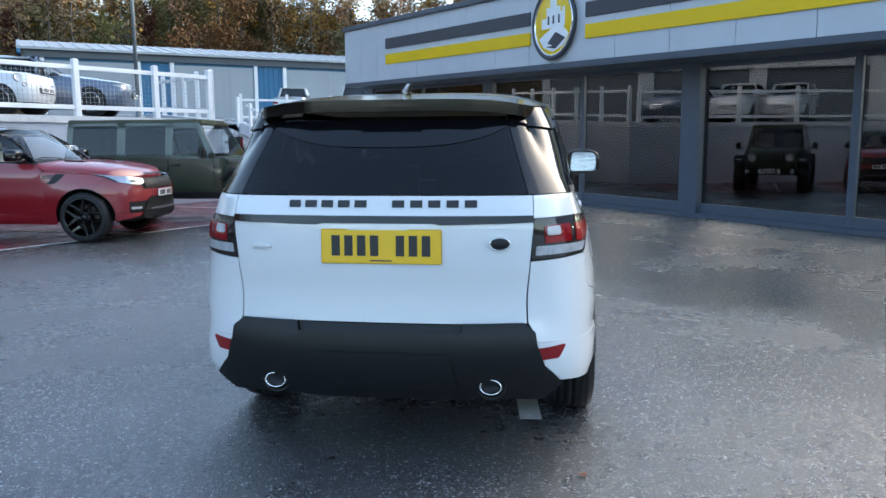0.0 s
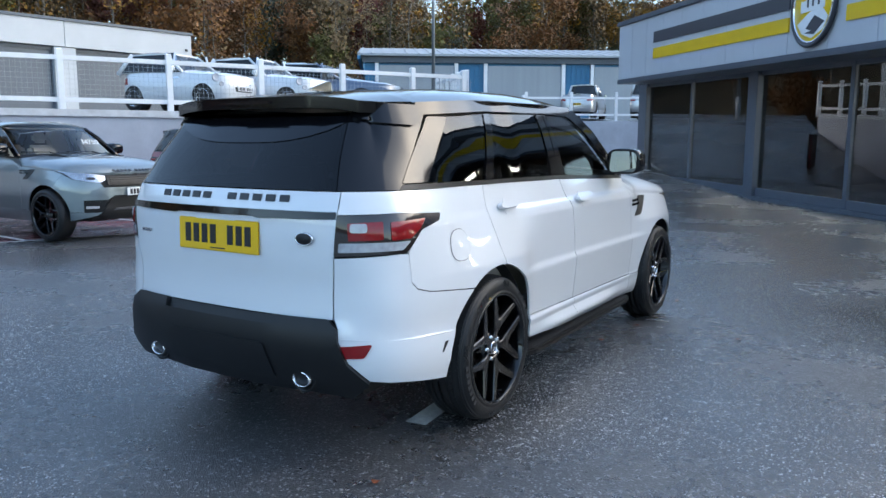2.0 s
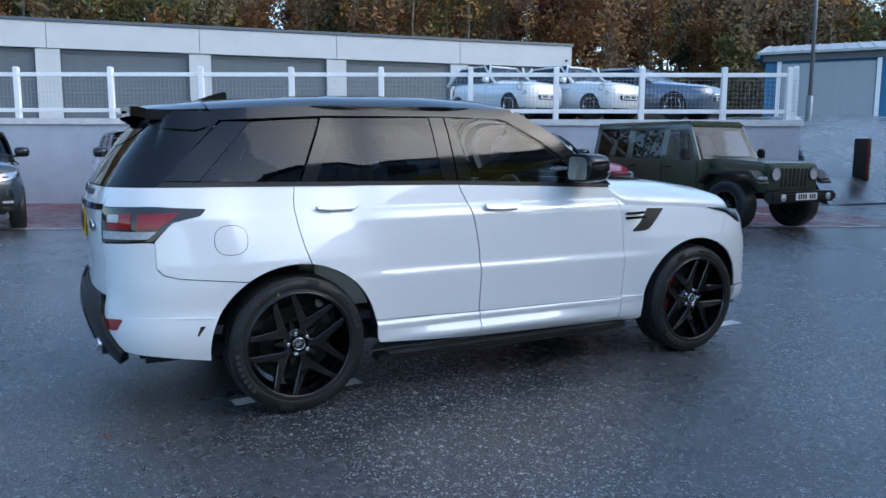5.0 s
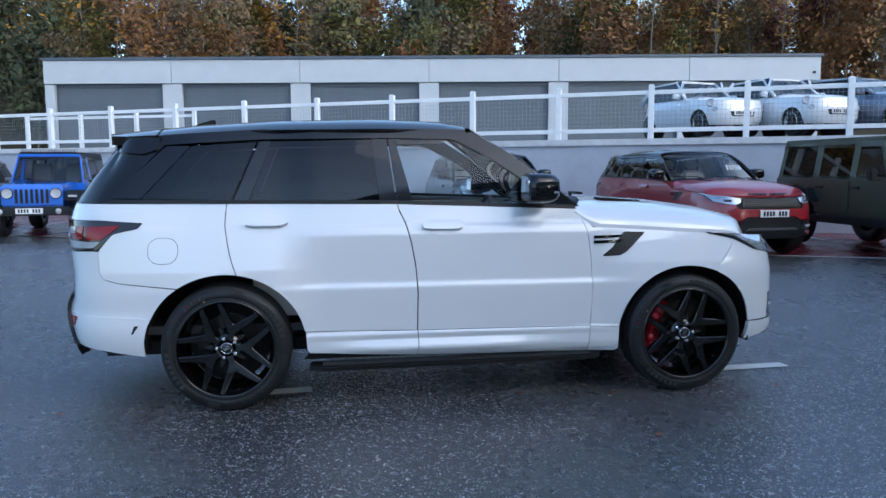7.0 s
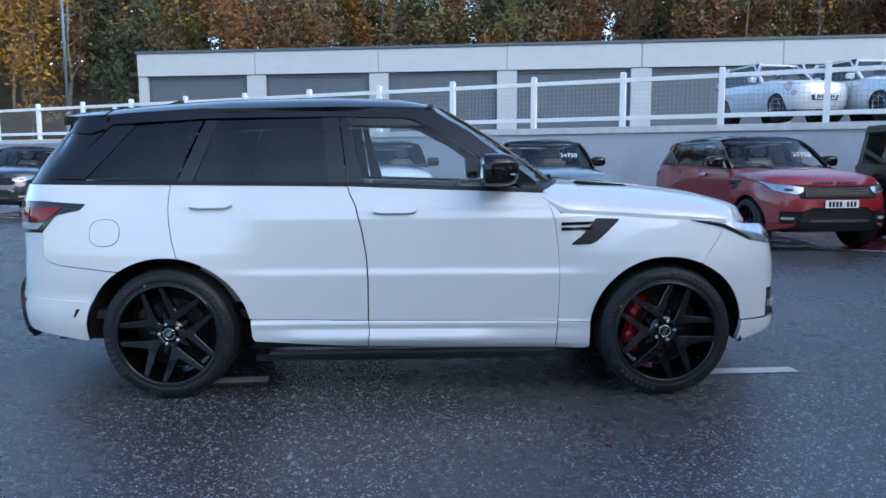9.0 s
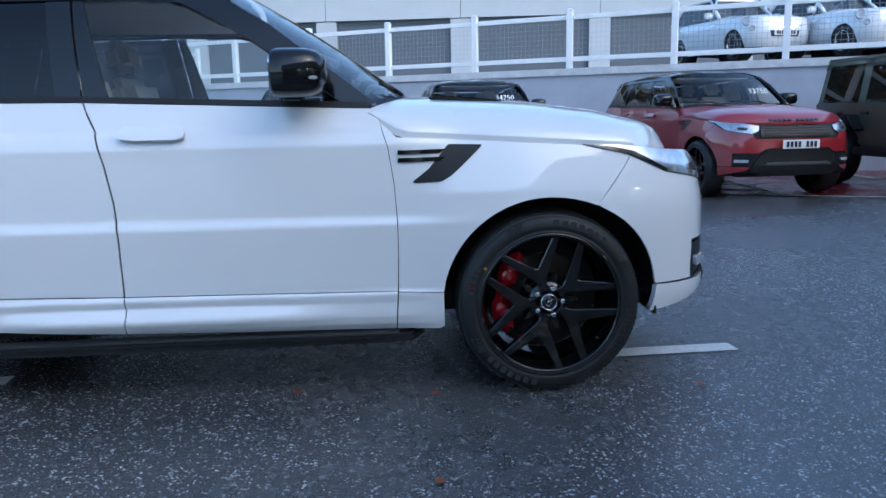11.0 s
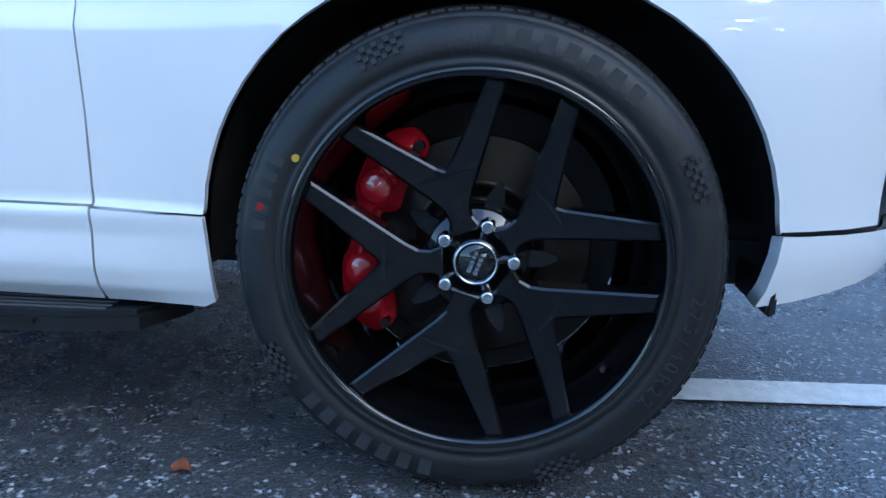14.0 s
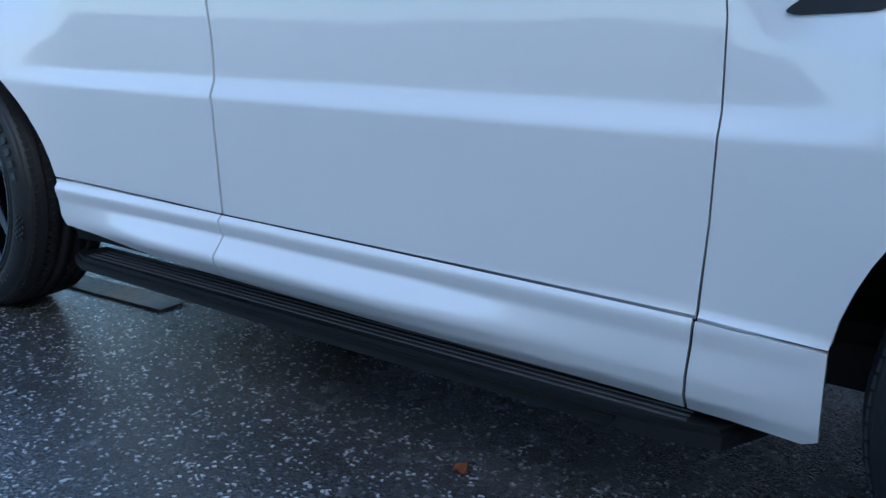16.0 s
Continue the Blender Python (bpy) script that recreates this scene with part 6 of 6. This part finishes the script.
box(bm, -0.6, WL, 0, 10.0, 0, 0.18)
bm.transform(Matrix.Translation((0, -0.8, 5.2)) @ Matrix.Rotation(radians(9), 4, "X"))
rf = part("roof", bm, M_ROOF, ware, "pale corrugated sheet roof")
rb = bmesh.new()
box(rb, -0.06, 0.06, 0, 10.0, 0.18, 0.24)
rb_me = mesh_of(rb, "roof_rib", M_ROOF)
for k in range(50):
    share("roof_rib", rb_me, rf, Matrix.Translation((-0.4 + k * WL / 50, -0.8, 5.2)) @ Matrix.Rotation(radians(9), 4, "X"))
part("gable", prism([(-0.8, 4.9), (-0.8, 5.3), (9.0, 6.9), (18, 5.3), (18, 4.9)], 0.25, Matrix(((0, 0, 1, -0.6), (1, 0, 0, 0), (0, 1, 0, 0), (0, 0, 0, 1)))), M_BLUE_CLAD, ware)

# ---- showroom ----
SO, SD = Vector((0.147, 16.174)), Vector((-0.586, 0.810))
show_m = Matrix.Translation((SO.x, SO.y, 0)) @ Matrix.Rotation(math.atan2(SD.y, SD.x), 4, "Z")
# local x runs along the glass towards the ramp, local y points out to the yard
show = thing("showroom", "single-storey car showroom with grey fascia and large windows", "showroom", show_m)
FZ0, FZ1 = 3.20, 5.02
X0, X1 = -21.0, 10.9


def spart(name, bm, mt, parent=show, label="", m=None):
    """A part of the showroom; the yard falls along the front, so heights grow along x."""
    if m is not None:
        bm.transform(m)
    for v in bm.verts:
        v.co.z *= 1 + 0.0105 * v.co.x
    return part(name, bm, mt, parent, label)


for k in range(21):
    a = 10.2 - 1.5 * (k + 1)
    spart("fascia_panel", boxed(a + 0.004, a + 1.496, 0.75, 1.15, FZ0 + 0.14, FZ1, bevel=0.006), M_CLAD_GREY)
spart("fascia_bottom_trim", boxed(X0, 10.22, 0.70, 1.18, FZ0, FZ0 + 0.138, bevel=0.01), M_CLAD_TRIM)
spart("roof_edge", boxed(X0, 10.25, 0.65, 1.24, FZ1, FZ1 + 0.14, bevel=0.02), M_CLAD_TRIM)
spart("soffit", boxed(X0, 10.2, -0.1, 0.70, FZ0, FZ0 + 0.1), M_CLAD_TRIM)
spart("end_panel", boxed(9.9, 10.2, -13, 0.75, FZ0, FZ1), M_CLAD_GREY)
spart("roof", boxed(X0, 10.0, -14, 0.75, FZ1 - 0.3, FZ1 - 0.1), M_ROOF)
XE = -2.84
for z0, z1, mt in ((4.26, 4.57, M_CHARCOAL), (3.80, 4.10, M_YELLOW)):
    spart("sign_stripe", boxed(XE + 0.98, 6.45, 1.15, 1.185, z0, z1, bevel=0.004), mt)
    spart("sign_stripe", boxed(-14.5, XE - 1.05, 1.15, 1.185, z0, z1, bevel=0.004), mt)
em = part("emblem", lathe([(0.001, 0.06), (0.74, 0.06), (0.76, 0.05), (0.76, 0.0)], 48, "y"), M_YELLOW, show, "round yellow emblem with a pale castle shape", pose(XE, 1.17, 4.10))
part("emblem_rim", lathe([(0.76, 0.0), (0.80, 0.08), (0.75, 0.10), (0.715, 0.06)], 48, "y"), M_CHARCOAL, em)
part("emblem_rim", lathe([(0.715, 0.06), (0.71, 0.085), (0.68, 0.085), (0.675, 0.06)], 48, "y"), M_CHROME, em)
_flat = Matrix(((1, 0, 0, 0), (0, 0, 1, 0.061), (0, 1, 0, 0), (0, 0, 0, 1)))
part("emblem_shape", prism([(-0.42, -0.1), (-0.42, 0.30), (-0.34, 0.30), (-0.34, 0.22), (-0.26, 0.22), (-0.26, 0.34), (-0.12, 0.34), (-0.12, 0.52), (0.10, 0.52), (0.10, 0.34), (0.24, 0.34), (0.24, 0.12), (0.42, 0.12), (0.42, -0.1)], 0.012, _flat), M_FENCE, em)
part("emblem_shape", prism([(-0.56, -0.28), (-0.3, -0.05), (0.1, -0.12), (0.52, -0.3), (0.35, -0.5), (0, -0.62), (-0.4, -0.5)], 0.010, _flat), M_FENCE, em)
part("emblem_shape", prism([(-0.46, -0.36), (-0.1, -0.2), (0.2, -0.42), (0.0, -0.48), (0.25, -0.5), (-0.1, -0.56)], 0.014, _flat), M_CHARCOAL, em)
for xx in (-0.22, -0.02, 0.16):
    part("emblem_shape", boxed(xx - 0.03, xx + 0.03, 0.072, 0.078, -0.02, 0.16), M_CHARCOAL, em)
# glazing: plinth, posts, panes
spart("plinth", boxed(X0, X1, -0.12, 0.14, 0.0, 0.10, bevel=0.01), M_CLAD_TRIM)
posts = [(10.45, 0.85), (6.0, 0.14), (1.75, 0.52), (-2.42, 0.14), (-5.88, 0.48), (-9.28, 0.14), (-13.0, 0.48), (-16.8, 0.14), (-20.6, 0.48)]
for x, w in posts:
    spart("window_post", boxed(x - w / 2, x + w / 2, -0.11, 0.06 if w < 0.3 else 0.14, 0.10, FZ0, bevel=0.008), M_CLAD_TRIM)
for (a, wa), (b, wb_) in zip(posts[:-1], posts[1:]):
    p = spart("window_pane", boxed(b + wb_ / 2, a - wa / 2, -0.004, 0.004, 0.14, FZ0), M_GLASS_SHOP, label="large clear shop window")
    p.visible_shadow = False
    spart("window_sill", boxed(b + wb_ / 2, a - wa / 2, -0.05, 0.05, 0.10, 0.30, bevel=0.005), M_CLAD_TRIM)
    spart("window_head", boxed(b + wb_ / 2, a - wa / 2, -0.05, 0.05, FZ0 - 0.10, FZ0, bevel=0.005), M_CLAD_TRIM)
spart("end_wall", boxed(10.05, 10.85, -14, -0.12, 0, FZ0), M_CLAD_TRIM)
spart("end_wall", boxed(X0, X0 + 0.2, -14, -0.12, 0, FZ0), M_SHOP_WALL)
spart("back_wall", boxed(X0, 10.05, -14.2, -14.0, 0, FZ1 - 0.3), M_SHOP_WALL)
spart("shop_floor", boxed(X0, 10.05, -14, -0.12, 0.0, 0.04), M_SHOP_FLOOR)
spart("shop_ceiling", boxed(X0, 10.05, -14, -0.1, 3.42, 3.46), M_SHOP_CEIL)
spart("partition", boxed(3.6, 3.8, -14, -8, 0.04, 3.42), M_SHOP_WALL)
for xx in (7.6, -1.0, -7.2):
    spart("inner_column", boxed(xx - 0.3, xx + 0.3, -1.6, -1.2, 0.04, 3.42), M_SHOP_WALL, label="pale plastered column")
for i in range(7):
    for j in range(3):
        spart("ceiling_light", boxed(8.0 - i * 4.3, 9.2 - i * 4.3, -2.6 - j * 4.2, -2.3 - j * 4.2, 3.36, 3.41), M_TUBE, label="lit ceiling light panel")


def show_at(x, y, turn):
    return show_m @ pose(x, y, 0.05, 0, 0, turn)


# ---- street lamp ----
def lamp_post(x, y, z, h=9.0):
    t = thing("lamp_post", "tall thin grey lighting column", "lamp post", pose(x, y, z))
    bm = bmesh.new()
    cyl(bm, 0.09, 0.05, (0, 0, 0), (0, 0, h), 12)
    part("column", bm, M_POLE, t)
    part("lantern", boxed(-0.1, 0.1, -0.1, 0.6, h, h + 0.12, bevel=0.03), M_POLE, t)
    part("base_collar", lathe([(0.13, 0), (0.13, 1.0), (0.09, 1.05)], 12, "z"), M_POLE, t)


lamp_post(-17.0, 27.2, 2.6, 11.0)
lamp_post(-34.5, -17.0, 2.8, 10.0)
st = thing("gate_post", "short black marker post with reflective stripe beside the ramp", "bollard", pose(-9.6, 20.1, 0.5))
part("panel", boxed(-0.25, 0.25, -0.05, 0.05, 0, 1.25, bevel=0.02), M_BLACK_SATIN, st)
part("stripe", boxed(0.2, 0.25, -0.056, -0.05, 0.1, 1.2), M_LAMP_RED, st)

# ---- cars in place ----
def at(x, y, heading, z=0.006):
    """heading: degrees by which the nose turns to the right from +y. The place is the middle of the front axle."""
    return lambda wb: Matrix.Translation((x, y, z)) @ Matrix.Rotation(-radians(heading), 4, "Z") @ Matrix.Translation((0, -wb, 0))


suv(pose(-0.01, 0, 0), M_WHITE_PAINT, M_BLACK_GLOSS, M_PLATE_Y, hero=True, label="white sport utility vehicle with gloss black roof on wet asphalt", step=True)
BAYS = "cars in the parking bays"
suv(at(-6.42, 7.42, 84)(2.923), M_RED_PAINT, label="dark red sport utility vehicle with black roof in a bay", group=BAYS, price="33750")
suv(at(-8.05, 3.78, 87)(2.923), M_GREY_PAINT, M_GREY_PAINT, label="teal-grey metallic sport utility vehicle in a bay", group=BAYS, price="34750")
suv(at(-9.6, 0.65, 87)(2.923), M_WHITE_PAINT, label="white sport utility vehicle with black bonnet grille in a bay", group=BAYS)
suv(at(-10.4, -2.7, 87)(2.923), M_DARK_PAINT, M_DARK_PAINT, label="near-black sport utility vehicle in a bay", group=BAYS)
jeep(at(-4.95, 10.35, 88)(3.0) @ Matrix.Scale(1.06, 4), M_GREEN_PAINT, "dark green boxy off-road car with chunky tyres", M_GREEN_PAINT, group=BAYS)
jeep(at(-12.1, -5.8, 84)(3.0), M_BLUE_PAINT, "bright blue boxy off-road car with roof light bar", lamp_bar=True, group=BAYS)
suv(at(-14.1, -9.2, 87)(2.923), M_NAVY_PAINT, M_NAVY_PAINT, label="dark navy sport utility vehicle in a bay", group=BAYS)

UP = "cars in the upper yard"
small_car(at(-12.6, 10.4, 82, 2.28)(2.30), M_WHITE_PAINT, "small white rounded hatchback behind the railing", "hatchback", UP, round_lamps=True, belt=0.92)
small_car(at(-11.5, 12.2, 82, 2.26)(2.30), M_WHITE_PAINT, "small white rounded hatchback beside another", "hatchback", UP, round_lamps=True, belt=0.92)
small_car(at(-10.9, 14.4, 70, 2.25)(2.68), M_BLUEGREY_PAINT, "blue-grey saloon car in the upper yard", "saloon car", UP, L=4.6, W=1.8, H=1.48, wb=2.68, fo=0.92, belt=0.95, nose=0.78, screen=(2.02, 1.25), back=(-0.75, -0.1), R=0.33)
small_car(Matrix.Translation((-12.6, 34.6, 2.75)) @ Matrix.Rotation(radians(12), 4, "Z"), M_SILVER_PAINT, "silver pickup truck parked tail towards the railing", "pickup", "cars in the back yard", L=5.1, W=1.8, H=1.75, wb=3.0, fo=0.9, belt=1.08, nose=1.0, screen=(2.4, 1.85), back=(0.75, 0.85), R=0.37)
small_car(Matrix.Translation((-9.6, 36.6, 2.75)) @ Matrix.Rotation(radians(12), 4, "Z"), M_SILVER_PAINT, "silver pickup with hard canopy parked tail outwards", "pickup", "cars in the back yard", L=5.1, W=1.8, H=1.85, wb=3.0, fo=0.9, belt=1.10, nose=1.0, screen=(2.4, 1.85), back=(-0.95, -0.85), R=0.37)
small_car(Matrix.Translation((-6.8, 38.6, 2.75)) @ Matrix.Rotation(radians(12), 4, "Z"), M_RED_PAINT, "red estate car parked tail towards the railing", "estate car", "cars in the back yard", L=4.6, W=1.8, H=1.7, wb=2.7, fo=0.9, belt=1.05, nose=0.95, screen=(2.2, 1.6), back=(-0.85, -0.7), R=0.36)

IN = "cars in the showroom"
SAL = dict(L=4.7, W=1.85, H=1.48, wb=2.8, fo=0.9, belt=0.97, nose=0.84, screen=(2.1, 1.3), back=(-0.75, -0.1), R=0.34, tag="saloon car", group=IN)
jeep(show_at(6.7, -5.6, -18), M_GREEN_PAINT, "dark boxy off-road car inside the showroom", group=IN)
small_car(show_at(9.3, -8.2, -10), M_SILVER_PAINT, "pale saloon car inside the showroom", **SAL)
suv(show_at(1.9, -5.8, -16), M_DARK_PAINT, M_DARK_PAINT, label="black sport utility vehicle behind the showroom glass", group=IN)
small_car(show_at(-1.2, -5.9, -20), M_DARK_PAINT, "black saloon car behind the showroom glass", **SAL)
small_car(show_at(-4.9, -5.0, -14), M_SILVER_PAINT, "silver limousine with tall bright grille in the showroom", "limousine", IN, L=5.3, W=1.95, H=1.55, wb=3.2, fo=0.85, belt=1.05, nose=0.98, screen=(2.4, 1.6), back=(-0.85, -0.2), R=0.37, tall_nose=0.5)
small_car(show_at(-6.4, -9.2, -20), M_DARK_PAINT, "black saloon car at the back of the showroom", **SAL)
small_car(show_at(-9.6, -5.2, -26), M_WHITE_PAINT, "white sporty crossover behind the showroom glass", "crossover", IN, L=4.7, W=1.95, H=1.66, wb=2.82, fo=0.9, belt=1.08, nose=0.98, screen=(2.1, 1.4), back=(-0.8, -0.4), R=0.37, rim_mat=M_BLACK_GLOSS)
small_car(show_at(-12.6, -6.2, -20), M_WHITE_PAINT, "white saloon car in the showroom", **SAL)

# ---- wooded hillside ----
def hill_z(x, y):
    """Rises away from the yards towards -x and +y; unseen slopes added at +x and -y darken reflections."""
    d = max((-x - 52) * 0.9 + max(0, y - 30) * 0.25, (y * 0.80 - x * 0.6) - 86, (x - 70) * 0.4, (-y - 110) * 0.5)
    n = noise.noise(Vector((x * 0.03, y * 0.03, 0))) * 3
    return -1.0 if d < 0 else min(-1 + d * 0.46, 12.0 + d * 0.04) + n * min(1, d / 20)


net("hillside", [-300, -220, -180] + list(range(-150, 161, 10)) + [200, 300], [-260, -200, -160] + list(range(-130, 221, 10)) + [300], hill_z, M_HILL, "leaf-strewn hillside under bare autumn trees, with added slopes out of view", "structure", "hill")


def tree_kind(seed, h, leaves, mt, spread=0.24):
    """One tree at the origin: a tapered stem with limbs, and a loose crown of many small leaf clumps."""
    rnd = random.Random(seed)
    bm = bmesh.new()
    tips = []
    p, r = Vector((0, 0, -1)), 0.13 * h / 10
    top = []
    for k in range(7):
        q = p + Vector((rnd.uniform(-0.25, 0.25), rnd.uniform(-0.25, 0.25), h / 6.4))
        r2 = r * 0.80
        cyl(bm, r, r2, p, q, 7, False)
        top.append((q.copy(), r2))
        p, r = q, r2
    for q, r in top[1:]:
        for j in range(rnd.randint(2, 4)):
            a = rnd.uniform(0, 6.28)
            l = h * spread * rnd.uniform(0.4, 1.0)
            e = q + Vector((math.cos(a) * l * 0.8, math.sin(a) * l * 0.8, l * rnd.uniform(0.5, 1.1)))
            mid = q.lerp(e, 0.5) + Vector((0, 0, -0.05 * l))
            cyl(bm, r * 0.45, r * 0.28, q, mid, 5, False)
            cyl(bm, r * 0.28, 0.012, mid, e, 4, False)
            tips += [mid, e, mid.lerp(e, 0.6)]
            for _ in range(2):
                f = e + Vector((rnd.uniform(-1, 1), rnd.uniform(-1, 1), rnd.uniform(-0.1, 1))) * l * 0.4
                cyl(bm, 0.02, 0.008, mid.lerp(e, 0.7), f, 3, False)
                tips.append(f)
    stem = mesh_of(bm, "trunk", M_BARK)
    vs, fs = [], []
    for _ in range(leaves):
        c = rnd.choice(tips) + Vector((rnd.gauss(0, 0.42), rnd.gauss(0, 0.42), rnd.gauss(0, 0.36)))
        s = rnd.uniform(0.11, 0.27)
        u = Vector((rnd.gauss(0, 1), rnd.gauss(0, 1), rnd.gauss(0, 1))).normalized()
        w = u.orthogonal().normalized()
        i = len(vs)
        vs += [c - u * s, c + w * s * 0.6, c + u * s, c - w * s * 0.6]
        fs.append((i, i + 1, i + 2, i + 3))
    me = bpy.data.meshes.new("crown")
    me.from_pydata([tuple(v) for v in vs], [], fs)
    me.materials.append(mt)
    return stem, me


KINDS = [tree_kind(11 + i, h, n, M_LEAF[c], sp) for i, (h, n, c, sp) in enumerate((
    (11, 1500, 0, 0.22), (12, 1100, 1, 0.2), (10, 900, 3, 0.2), (13, 500, 3, 0.18), (9, 1700, 2, 0.26), (8, 1500, 4, 0.26), (12, 250, 1, 0.2), (7, 1900, 5, 0.3), (6, 1700, 0, 0.34)))]
NAMES = ("rust-brown", "golden", "brown", "nearly bare brown", "olive", "crimson", "nearly bare", "dark green", "rust-orange")
rnd = random.Random(5)
spots = []
for _ in range(14000):
    if len(spots) >= 900:
        break
    x, y = rnd.uniform(-125, 45), rnd.uniform(-80, 150)
    z = hill_z(x, y)
    if x > 30 and y < 60 or y < -50 and x > -50:
        continue
    if z < 0.3 or z > 30 or rnd.random() > (1.0 if z < 16 else 0.4):
        continue
    k = rnd.choices(range(9), (5, 4, 5, 5, 4, 1.5, 5, 2.5, 4))[0]
    spots.append((x * x + y * y, k, Matrix.Translation((x, y, z - 0.2)) @ Matrix.Rotation(rnd.uniform(0, 6.28), 4, "Z") @ Matrix.Scale(rnd.uniform(0.9, 1.4), 4)))
spots.sort(key=lambda s: s[0])
for _, k, m in spots[:290]:
    t = thing("tree", NAMES[k] + " autumn tree on the hillside", "tree", m, "trees on the hillside")
    for nm, me in zip(("trunk", "crown"), KINDS[k]):
        o = new(nm, me)
        o.parent = t
# the woods farther up, one mass
vs, fs, mi, base = [], [], [], 0
cache = []
for stem, crown in KINDS:
    got = []
    for me, slot in ((stem, 0), (crown, 1)):
        co = np.empty(len(me.vertices) * 3)
        me.vertices.foreach_get("co", co)
        got.append((co.reshape(-1, 3), [tuple(p.vertices) for p in me.polygons], slot))
    cache.append(got)
for _, k, m in spots[290:]:
    r, tr = np.array(m.to_3x3()), np.array(m.translation)
    for co, faces, slot in cache[k]:
        vs.append(co @ r.T + tr)
        fs += [tuple(i + base for i in f) for f in faces]
        mi += [0 if slot == 0 else 1 + k] * len(faces)
        base += len(co)
me = bpy.data.meshes.new("far_woods")
me.from_pydata(np.concatenate(vs).tolist(), [], fs)
me.materials.append(M_BARK)
for i, c in enumerate((0, 1, 3, 3, 2, 4, 1, 5, 0)):
    me.materials.append(M_LEAF[c])
me.polygons.foreach_set("material_index", mi)
tagged(new("far_woods", me), "bare and rust-coloured woods farther up the hillside", "woods", "", "stuff")
# small fallen leaves on the asphalt
for x, y in ((0.893, 1.843), (1.76, 2.41), (0.981, 3.588), (0.975, 2.435), (0.915, -0.99)):
    bm = bmesh.new()
    vs = [bm.verts.new((0.02 * math.cos(a) * (1 + 0.4 * math.cos(3 * a)), 0.017 * math.sin(a) * (1 + 0.3 * math.sin(2 * a)), 0.004 + 0.006 * abs(math.cos(a)))) for a in np.linspace(0, 6.28, 13)[:-1]]
    bm.faces.new(vs)
    lf = part("fallen_leaf", bm, M_LEAF_GROUND)
    lf.matrix_world = pose(x, y, 0.004, 0, 0, x * 200)
    tagged(lf, "small wet brown leaf lying on the asphalt", "leaf", "fallen leaves")
